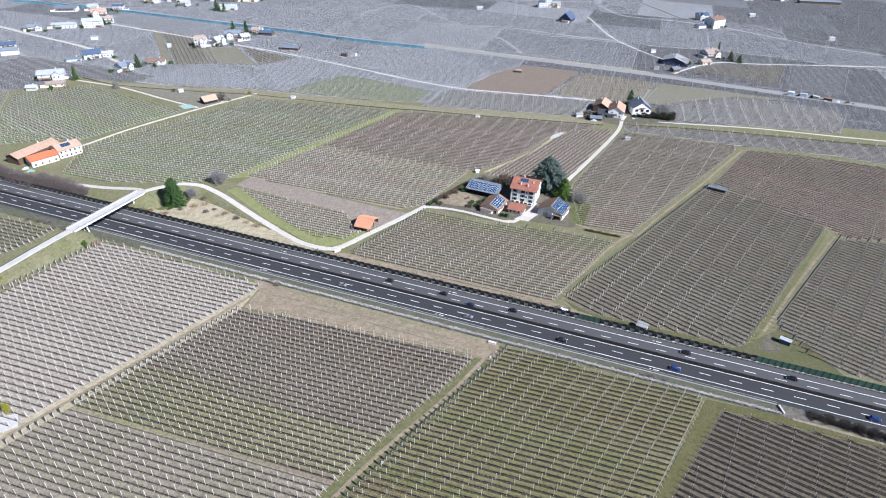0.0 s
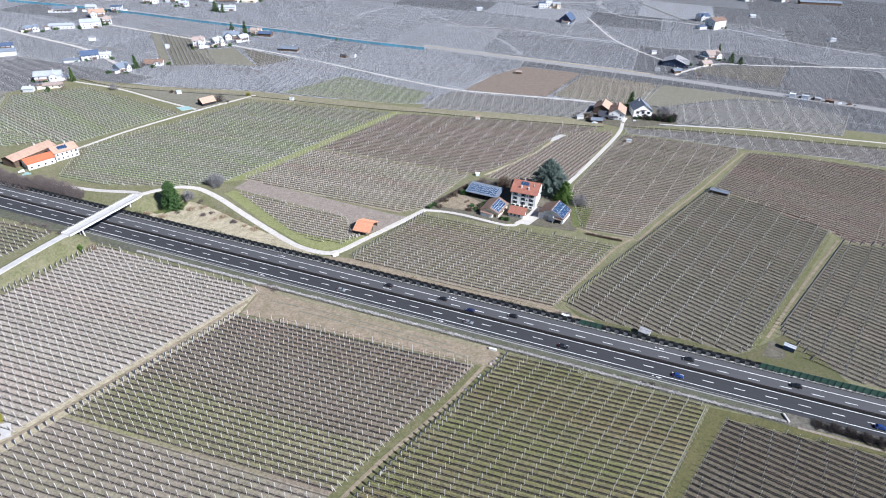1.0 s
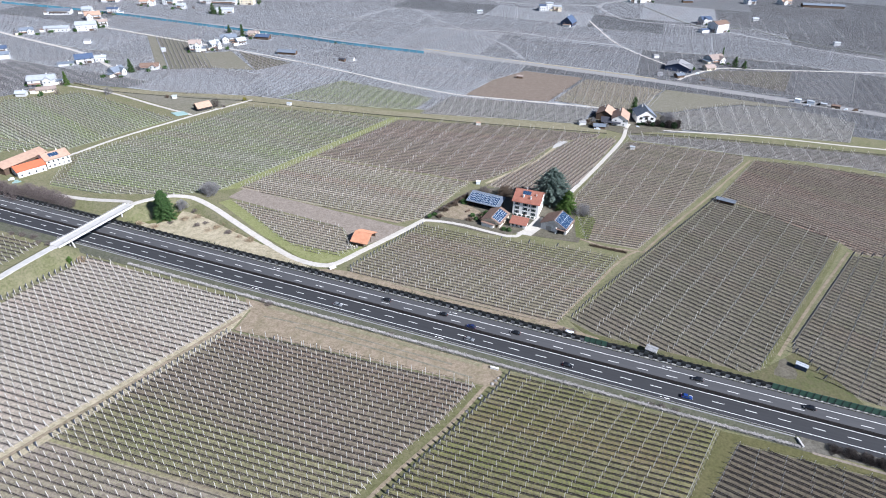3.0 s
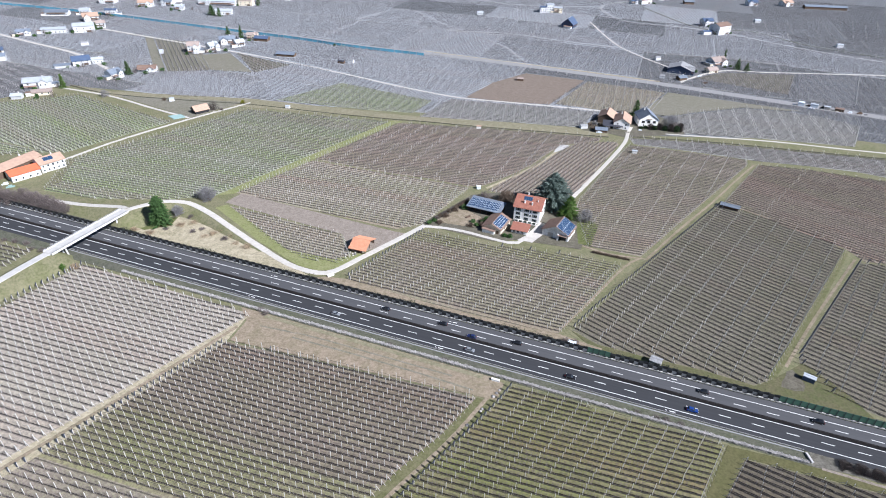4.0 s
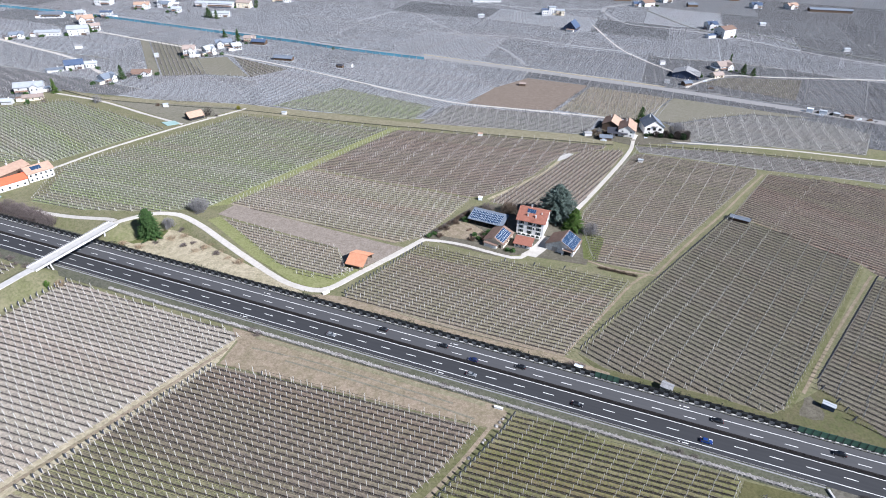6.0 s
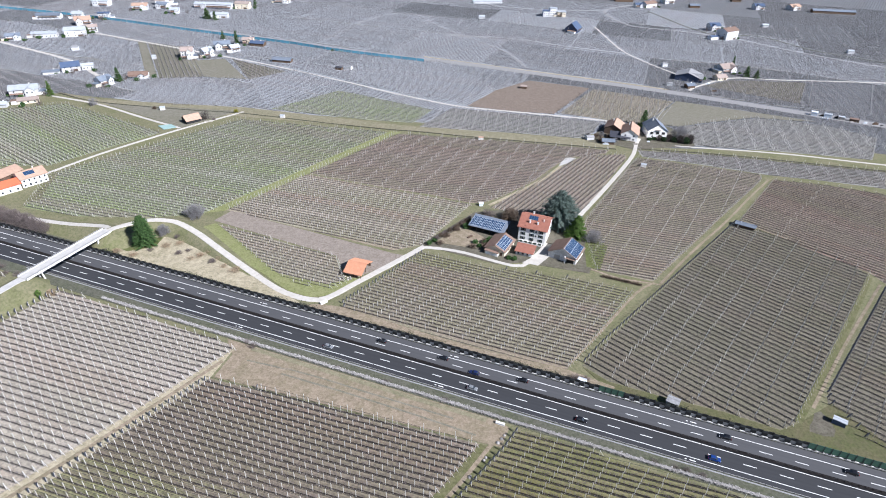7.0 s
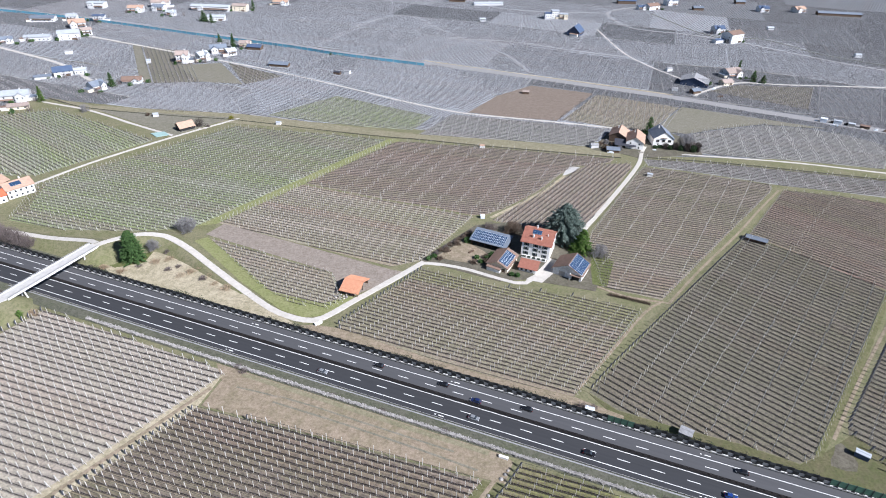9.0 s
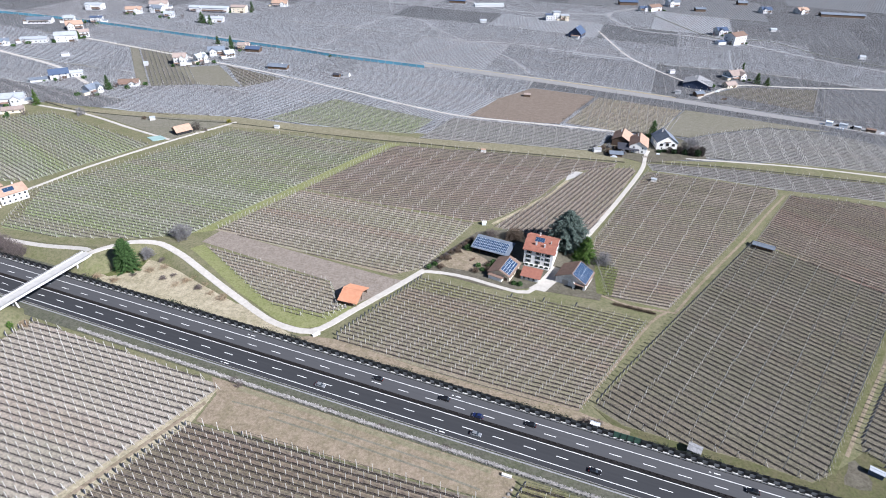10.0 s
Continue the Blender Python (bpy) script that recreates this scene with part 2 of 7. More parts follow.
GRASS, DRY, SOIL = (0.13, 0.145, 0.06), (0.25, 0.22, 0.165), (0.085, 0.075, 0.062)
M = {
    "ground": meadow("winter_meadow", (0.21, 0.2, 0.18), (0.18, 0.18, 0.14), (0.25, 0.235, 0.215), 0.008),
    "grass": meadow("grass", (0.1, 0.12, 0.036), (0.15, 0.145, 0.065), (0.175, 0.155, 0.095), 0.05),
    "fresh": meadow("fresh_grass", (0.09, 0.13, 0.03), (0.14, 0.155, 0.05), (0.15, 0.14, 0.07), 0.06),
    "verge_turf": meadow("verge_turf", (0.085, 0.115, 0.03), (0.17, 0.15, 0.08), (0.1, 0.085, 0.055), 0.09),
    "rough": meadow("rough_grass", (0.09, 0.1, 0.03), (0.142, 0.127, 0.06), (0.112, 0.104, 0.047), 0.06),
    "path": meadow("green_path_grass", (0.19, 0.225, 0.065), (0.26, 0.265, 0.115), (0.24, 0.235, 0.125), 0.06),
    "drygrass": meadow("dry_grass", (0.42, 0.365, 0.25), (0.23, 0.21, 0.115), (0.52, 0.45, 0.335), 0.06),
    "verge": meadow("verge_grass", (0.095, 0.095, 0.075), (0.085, 0.1, 0.05), (0.14, 0.132, 0.105), 0.08),
    "bank": meadow("bank_grass", (0.14, 0.155, 0.06), (0.225, 0.205, 0.13), (0.185, 0.172, 0.1), 0.07),
    "straw": meadow("straw_grass", (0.25, 0.225, 0.145), (0.17, 0.165, 0.09), (0.3, 0.265, 0.185), 0.05),
    "soil_dark": meadow("damp_soil", (0.06, 0.058, 0.042), (0.045, 0.045, 0.032), (0.085, 0.08, 0.05), 0.06),
    "gravelly": meadow("stony_verge", (0.15, 0.135, 0.11), (0.1, 0.095, 0.07), (0.2, 0.185, 0.16), 0.1),
    "yard": meadow("trodden_yard", (0.12, 0.105, 0.08), (0.1, 0.1, 0.06), (0.17, 0.15, 0.12), 0.06),
    "stubble": meadow("stubble_grass", (0.2, 0.188, 0.145), (0.165, 0.16, 0.105), (0.235, 0.215, 0.175), 0.03),
    "fallow": meadow("fallow", (0.27, 0.212, 0.15), (0.185, 0.165, 0.09), (0.35, 0.28, 0.215), 0.05),
    "bare": meadow("bare_soil", (0.27, 0.225, 0.185), (0.23, 0.19, 0.15), (0.31, 0.27, 0.23), 0.03),
    "brown": meadow("ploughed_soil", (0.2, 0.158, 0.125), (0.18, 0.142, 0.108), (0.24, 0.195, 0.16), 0.03),
    "gravel": plain("pale_gravel", (0.52, 0.49, 0.44), (0.4, 0.37, 0.325), 0.5, 8.0, 0.95),
    "asphalt_near": asphalt_mat("dark_asphalt", (0.028, 0.029, 0.032), (0.049, 0.05, 0.053)),
    "asphalt_far": asphalt_mat("worn_asphalt", (0.056, 0.057, 0.06), (0.09, 0.09, 0.093)),
    "asphalt_old": asphalt_mat("old_road_asphalt", (0.2, 0.195, 0.19), (0.29, 0.28, 0.27)),
    "paint": plain("road_paint", (0.8, 0.8, 0.78), (0.62, 0.62, 0.6), 0.8, 6.0, 0.6, bump=0),
    "concrete": plain("concrete", (0.5, 0.48, 0.45), (0.36, 0.35, 0.33), 0.4, 5.0, 0.85),
    "pale_concrete": plain("pale_concrete", (0.7, 0.69, 0.66), (0.52, 0.51, 0.49), 0.3, 4.0, 0.85),
    "post": plain("concrete_post", (0.64, 0.62, 0.58), (0.5, 0.48, 0.44), 0.1, 3.0, 0.85, bump=0),
    "twig": islands("bare_twigs", (0.095, 0.08, 0.074), (0.3, 0.262, 0.248)),
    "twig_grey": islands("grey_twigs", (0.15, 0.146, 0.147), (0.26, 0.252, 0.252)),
    "bundle": plain("rolled_net", (0.05, 0.053, 0.065), (0.085, 0.09, 0.11), 0.8, 6.0, 0.9, vary=0.2),
    # wood kept very dark so that the band reads as row shadow
    "shade_band": plain("row_shade_wood", (0.022, 0.019, 0.018), (0.045, 0.038, 0.034), 0.5, 4.0, 0.95, bump=0),
    "bark": plain("bark", (0.09, 0.065, 0.045), (0.16, 0.12, 0.09), 2.0, 15.0, 0.95),
    "conifer": islands("dark_needles", (0.018, 0.045, 0.014), (0.085, 0.155, 0.045)),
    "evergreen": islands("evergreen_leaves", (0.01, 0.022, 0.009), (0.04, 0.07, 0.026)),
    "cedar": islands("blue_grey_needles", (0.05, 0.08, 0.066), (0.2, 0.25, 0.215)),
    "bright": islands("fresh_green_needles", (0.04, 0.09, 0.015), (0.12, 0.19, 0.04)),
    "yellowish": islands("yellow_green_leaves", (0.14, 0.15, 0.015), (0.3, 0.27, 0.04)),
    "shrub": islands("shrub_twigs", (0.085, 0.07, 0.065), (0.22, 0.182, 0.168)),
    # twigs darkened to stand for the shadow inside dense bushes
    "shade_twig": islands("shaded_twigs", (0.03, 0.025, 0.023), (0.11, 0.09, 0.08)),
    "reed": islands("dry_reeds", (0.22, 0.16, 0.11), (0.4, 0.31, 0.2)),
    "white": plain("white_plaster", (0.82, 0.81, 0.78), (0.72, 0.7, 0.66), 0.3, 3.0, 0.9, bump=0.1, vary=0.08),
    "offwhite": plain("greyish_plaster", (0.66, 0.66, 0.65), (0.5, 0.5, 0.5), 0.15, 2.0, 0.9, bump=0.1, vary=0.3),
    "stained": plain("stained_plaster", (0.85, 0.84, 0.82), (0.46, 0.44, 0.41), 0.55, 3.0, 0.9, bump=0.15),
    "cream": plain("cream_plaster", (0.7, 0.62, 0.48), (0.6, 0.52, 0.4), 0.3, 3.0, 0.9, bump=0.1, vary=0.2),
    "stone": plain("rubble_stone", (0.38, 0.36, 0.335), (0.15, 0.142, 0.13), 0.8, 5.0, 0.9, vary=0.5),
    "tile": plain("terracotta_tiles", (0.31, 0.135, 0.095), (0.23, 0.095, 0.066), 0.6, 6.0, 0.85, vary=0.25),
    "orange": plain("new_orange_tiles", (0.5, 0.25, 0.15), (0.43, 0.2, 0.115), 0.5, 6.0, 0.8, vary=0.12),
    "red": plain("bright_red_tiles", (0.58, 0.15, 0.07), (0.47, 0.12, 0.06), 0.5, 6.0, 0.8, vary=0.1),
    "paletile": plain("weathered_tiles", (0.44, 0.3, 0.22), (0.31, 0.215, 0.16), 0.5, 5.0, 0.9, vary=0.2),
    "fadedtile": plain("dull_tiles", (0.36, 0.29, 0.25), (0.26, 0.21, 0.185), 0.5, 5.0, 0.9, vary=0.3),
    "browntile": plain("brown_tiles", (0.23, 0.155, 0.12), (0.16, 0.11, 0.085), 0.5, 5.0, 0.9, vary=0.2),
    "weathered": plain("weathered_sheet", (0.34, 0.34, 0.34), (0.17, 0.17, 0.175), 0.9, 5.0, 0.8),
    "darkroof": plain("dark_roofing", (0.035, 0.036, 0.045), (0.06, 0.062, 0.075), 0.6, 5.0, 0.7),
    "slate": plain("grey_roofing", (0.12, 0.145, 0.18), (0.19, 0.215, 0.25), 0.4, 5.0, 0.6, vary=0.3),
    "sheet": plain("pale_sheet_roof", (0.42, 0.45, 0.48), (0.33, 0.35, 0.37), 0.3, 5.0, 0.45, vary=0.2),
    "blueroof": plain("blue_sheet_roof", (0.085, 0.12, 0.19), (0.06, 0.085, 0.14), 0.3, 5.0, 0.45),
    # cell blue is raised; it holds some of the sky's reflection
    "panel": plain("photovoltaic_cells", (0.02, 0.042, 0.085), (0.034, 0.066, 0.125), 0.6, 3.0, 0.2, bump=0),
    "panelframe": plain("aluminium_frame", (0.6, 0.66, 0.7), (0.5, 0.55, 0.6), 1.0, 5.0, 0.5, 0.3, bump=0),
    "wood": plain("weathered_boards", (0.14, 0.095, 0.065), (0.085, 0.06, 0.045), 1.5, 9.0, 0.9),
    "palewood": plain("pale_boards", (0.5, 0.46, 0.4), (0.38, 0.35, 0.31), 1.0, 8.0, 0.85),
    # near-black that stands for the shade inside openings
    "dark": plain("dark_opening", (0.02, 0.02, 0.022), (0.035, 0.034, 0.034), 1.0, 5.0, 0.5, bump=0),
    "glass": plain("window_glass", (0.025, 0.03, 0.035), (0.04, 0.05, 0.06), 1.0, 5.0, 0.1, bump=0),
    "bluewall": plain("blue_boards", (0.035, 0.05, 0.095), (0.06, 0.08, 0.13), 1.0, 6.0, 0.8),
    "shutter": plain("dark_shutters", (0.05, 0.065, 0.05), (0.035, 0.045, 0.035), 1.0, 5.0, 0.7, bump=0),
    "corten": plain("weathering_steel", (0.034, 0.028, 0.026), (0.022, 0.019, 0.018), 0.8, 6.0, 0.8),
    "zinc": plain("zinc_steel", (0.55, 0.55, 0.55), (0.42, 0.42, 0.42), 0.6, 6.0, 0.45, 0.6),
    "barrier": plain("dark_barrier_panels", (0.018, 0.02, 0.02), (0.012, 0.013, 0.014), 0.4, 6.0, 0.6, vary=0.35),
    "greypanel": plain("grey_panels", (0.2, 0.205, 0.21), (0.14, 0.144, 0.148), 0.5, 6.0, 0.7, vary=0.4),
    "duskpanel": plain("dusky_panels", (0.05, 0.055, 0.055), (0.035, 0.038, 0.038), 0.5, 6.0, 0.7, vary=0.4),
    "ivy": islands("ivy_leaves", (0.012, 0.018, 0.01), (0.045, 0.055, 0.03)),
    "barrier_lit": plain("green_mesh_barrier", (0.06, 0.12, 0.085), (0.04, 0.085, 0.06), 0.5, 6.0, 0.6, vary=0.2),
    "black": plain("black_steel", (0.018, 0.018, 0.02), (0.028, 0.028, 0.03), 1.0, 6.0, 0.6, bump=0),
    "teal": plain("teal_noise_barrier", (0.13, 0.36, 0.47), (0.09, 0.27, 0.38), 0.1, 3.0, 0.5, vary=0.25),
    "tarp": plain("pale_tarpaulin", (0.72, 0.76, 0.8), (0.6, 0.65, 0.7), 0.6, 5.0, 0.5, bump=0.1),
    "net": plain("turquoise_net", (0.3, 0.42, 0.4), (0.24, 0.35, 0.33), 0.3, 4.0, 0.8),
    "rubber": plain("tyre_rubber", (0.018, 0.018, 0.018), (0.03, 0.03, 0.03), 2.0, 9.0, 0.8, bump=0),
    "rim": plain("alloy_rim", (0.5, 0.5, 0.52), (0.4, 0.4, 0.42), 3.0, 9.0, 0.3, 0.9, bump=0),
    "lamp_red": plain("tail_lamp_red", (0.3, 0.015, 0.01), (0.22, 0.01, 0.01), 3.0, 9.0, 0.3, bump=0),
    "lamp_clear": plain("headlamp_glass", (0.7, 0.7, 0.72), (0.6, 0.6, 0.62), 3.0, 9.0, 0.15, bump=0),
}


def car_paint(name, c):
    def build(nt, bsdf):
        nt.links.new(mixed(nt, noisy(nt, 3.0), c, tuple(0.85 * q for q in c)), bsdf.inputs["Base Color"])
        bsdf.inputs["Coat Weight"].default_value = 0.8
        bsdf.inputs["Coat Roughness"].default_value = 0.05
    return material(name, build, 0.35, 0.1)


# ---- mesh helpers ----
def mesh_of(name, verts, faces, mat, smooth=False):
    me = bpy.data.meshes.new(name)
    me.from_pydata([tuple(v) for v in verts], [], [tuple(f) for f in faces])
    for m in (mat if isinstance(mat, (list, tuple)) else [mat]):
        me.materials.append(m)
    if smooth:
        me.polygons.foreach_set("use_smooth", [True] * len(me.polygons))
    me.update()
    return me


def tri_mesh(name, tris, mat):
    """A mesh of loose triangles from an array (n, 3, 3)."""
    tris = np.asarray(tris, np.float32).reshape(-1, 3, 3)
    n = len(tris)
    me = bpy.data.meshes.new(name)
    me.vertices.add(3 * n)
    me.loops.add(3 * n)
    me.polygons.add(n)
    me.vertices.foreach_set("co", tris.ravel())
    me.loops.foreach_set("vertex_index", np.arange(3 * n, dtype=np.int32))
    me.polygons.foreach_set("loop_start", np.arange(0, 3 * n, 3, dtype=np.int32))
    me.materials.append(mat)
    me.update(calc_edges=True)
    return me


def part(name, bm, mat, parent=None, label="", m=None):
    """Links a bmesh as one mesh object, under a thing or a part where one is given."""
    me = bpy.data.meshes.new(name)
    bm.to_mesh(me)
    bm.free()
    me.materials.append(mat)
    ob = new(name, me)
    if parent is not None:
        ob.parent = parent
    if m is not None:
        ob.matrix_basis = m
    return tagged(ob, label) if label else ob


def empty(name, m, label, category, group="", kind=""):
    ob = new(name)
    ob.matrix_basis = m
    return tagged(ob, label, category, group, kind)


def add_box(bm, x0, x1, y0, y1, z0, z1):
    v = [bm.verts.new(p) for p in ((x0, y0, z0), (x1, y0, z0), (x1, y1, z0), (x0, y1, z0), (x0, y0, z1), (x1, y0, z1), (x1, y1, z1), (x0, y1, z1))]
    for f in ((0, 3, 2, 1), (4, 5, 6, 7), (0, 1, 5, 4), (1, 2, 6, 5), (2, 3, 7, 6), (3, 0, 4, 7)):
        bm.faces.new([v[i] for i in f])
    return v


def box(x0, x1, y0, y1, z0, z1, bevel=0.0):
    bm = bmesh.new()
    add_box(bm, x0, x1, y0, y1, z0, z1)
    if bevel:
        bmesh.ops.bevel(bm, geom=bm.edges[:], offset=bevel, segments=2, affect="EDGES")
    return bm


def prism(poly, z0, z1):
    """An upright prism over a polygon of (x, y)."""
    bm = bmesh.new()
    lo = [bm.verts.new((x, y, z0)) for x, y in poly]
    hi = [bm.verts.new((x, y, z1)) for x, y in poly]
    n = len(poly)
    area = sum(poly[i][0] * poly[(i + 1) % n][1] - poly[(i + 1) % n][0] * poly[i][1] for i in range(n))
    if area < 0:
        lo.reverse(), hi.reverse()
    bm.faces.new(hi)
    bm.faces.new(lo[::-1])
    for i in range(n):
        j = (i + 1) % n
        bm.faces.new((lo[i], lo[j], hi[j], hi[i]))
    return bm


def side_prism(profile, x0, x1):
    """A prism along x over a profile of (y, z)."""
    bm = bmesh.new()
    a = [bm.verts.new((x0, y, z)) for y, z in profile]
    b = [bm.verts.new((x1, y, z)) for y, z in profile]
    n = len(profile)
    bm.faces.new(a[::-1])
    bm.faces.new(b)
    for i in range(n):
        j = (i + 1) % n
        bm.faces.new((a[i], a[j], b[j], b[i]))
    bmesh.ops.recalc_face_normals(bm, faces=bm.faces)
    return bm


def tube(a, b, r0, r1, sides=6):
    a, b = Vector(a), Vector(b)
    q = (b - a).to_track_quat("Z", "Y")
    bm = bmesh.new()
    lo = [bm.verts.new(a + q @ Vector((r0 * math.cos(2 * math.pi * k / sides), r0 * math.sin(2 * math.pi * k / sides), 0))) for k in range(sides)]
    hi = [bm.verts.new(b + q @ Vector((r1 * math.cos(2 * math.pi * k / sides), r1 * math.sin(2 * math.pi * k / sides), 0))) for k in range(sides)]
    for k in range(sides):
        j = (k + 1) % sides
        bm.faces.new((lo[k], lo[j], hi[j], hi[k]))
    bm.faces.new(hi)
    bm.faces.new(lo[::-1])
    return bm


def smooth_line(points, step=4.0):
    """A Catmull-Rom line through points (x, y[, z])."""
    p = [Vector((*q, 0.0)) if len(q) == 2 else Vector(q) for q in points]
    p = [p[0] * 2 - p[1]] + p + [p[-1] * 2 - p[-2]]
    out = []
    for i in range(1, len(p) - 2):
        n = max(1, int((p[i + 1] - p[i]).length / step))
        for k in range(n):
            t = k / n
            out.append(0.5 * (2 * p[i] + (p[i + 1] - p[i - 1]) * t + (2 * p[i - 1] - 5 * p[i] + 4 * p[i + 1] - p[i + 2]) * t * t
                              + (3 * p[i] - p[i - 1] - 3 * p[i + 1] + p[i + 2]) * t ** 3))
    return out + [p[-2]]


def ribbon(line, offsets, wobble=0.0):
    """A strip along a line: offsets are (across, height) pairs, from right to left. Returns vertices and faces."""
    verts, faces, m = [], [], len(offsets)
    for i, p in enumerate(line):
        d = (line[min(i + 1, len(line) - 1)] - line[max(i - 1, 0)])
        n = Vector((-d.y, d.x, 0)).normalized()
        for k, (o, h) in enumerate(offsets):
            edge = k in (0, m - 1)
            o2 = o + (wobble * noise.noise((p.x * 0.13, p.y * 0.13, k * 7.0)) if edge else 0)
            base = p.z if h is not None else 0.0
            verts.append((p.x + n.x * o2, p.y + n.y * o2, base + (h or 0.0)))
        if i:
            for k in range(m - 1):
                a = (i - 1) * m + k
                faces.append((a, a + m, a + m + 1, a + 1))
    return verts, [f[::-1] for f in faces] if offsets[0][0] > offsets[-1][0] else faces


def strip(name, points, width, mat, z, label, wobble=0.3, step=4.0):
    w = width / 2
    line = smooth_line(points, step)
    for p, q in zip(line[:-1:3], line[3::3]):
        d = (q - p).normalized()
        n = Vector((-d.y, d.x, 0)) * (w + 1.2)
        CORRIDORS.append([((p - d * 2 + n).x, (p - d * 2 + n).y), ((q + d * 2 + n).x, (q + d * 2 + n).y), ((q + d * 2 - n).x, (q + d * 2 - n).y), ((p - d * 2 - n).x, (p - d * 2 - n).y)])
    v, f = ribbon(line, ((-w, z - 0.25), (-w + 0.15, z), (0, z + 0.02), (w - 0.15, z), (w, z - 0.25)), wobble)
    return tagged(new(name, mesh_of(name, v, [q[::-1] for q in f], mat)), label, kind="structure")


def inside(px, py, poly):
    """Which of the points lie in the polygon."""
    hit = np.zeros(len(px), bool)
    n = len(poly)
    for i in range(n):
        (x0, y0), (x1, y1) = poly[i], poly[(i + 1) % n]
        if y0 == y1:
            continue
        cross = ((y0 > py) != (y1 > py)) & (px < (x1 - x0) * (py - y0) / (y1 - y0) + x0)
        hit ^= cross
    return hit


# ---- ground ----
def ground_sheet():
    """One sheet, finer near the place, that reaches the horizon."""
    c = np.unique(np.concatenate([np.linspace(-4600, -900, 12), np.linspace(-900, 1500, 61), np.linspace(1500, 4600, 12)]))
    v = [(x, y, -0.06) for y in c for x in c]
    n = len(c)
    f = [(j * n + i, j * n + i + 1, (j + 1) * n + i + 1, (j + 1) * n + i) for j in range(n - 1) for i in range(n - 1)]
    return tagged(new("ground", mesh_of("ground", v, f, M["ground"])), "winter farmland ground with thin dry grass", kind="structure")


ground_sheet()

TAKEN = []          # plan polygons that are already used
CORRIDORS = []      # lanes and house plots that tree rows keep clear of
LAYERS = []         # patches laid on the ground, each a little above the one before
NET_BUNDLES = []    # row ends where rolled nets are tied up
ORCHARD_POSTS = []  # (x, y, height) of every orchard post


def part_of(poly, angle, lo, hi):
    """The piece of a convex polygon whose offset across rows at that angle lies between lo and hi."""
    a = radians(angle)
    for limit, sign in ((lo, 1), (hi, -1)):
        out = []
        for i in range(len(poly)):
            p, q = poly[i], poly[(i + 1) % len(poly)]
            dp, dq = (sign * (-v[0] * math.sin(a) + v[1] * math.cos(a) - limit) for v in (p, q))
            if dp >= 0:
                out.append(p)
            if dp * dq < 0:
                t = dp / (dp - dq)
                out.append((p[0] + t * (q[0] - p[0]), p[1] + t * (q[1] - p[1])))
        poly = out
    return poly


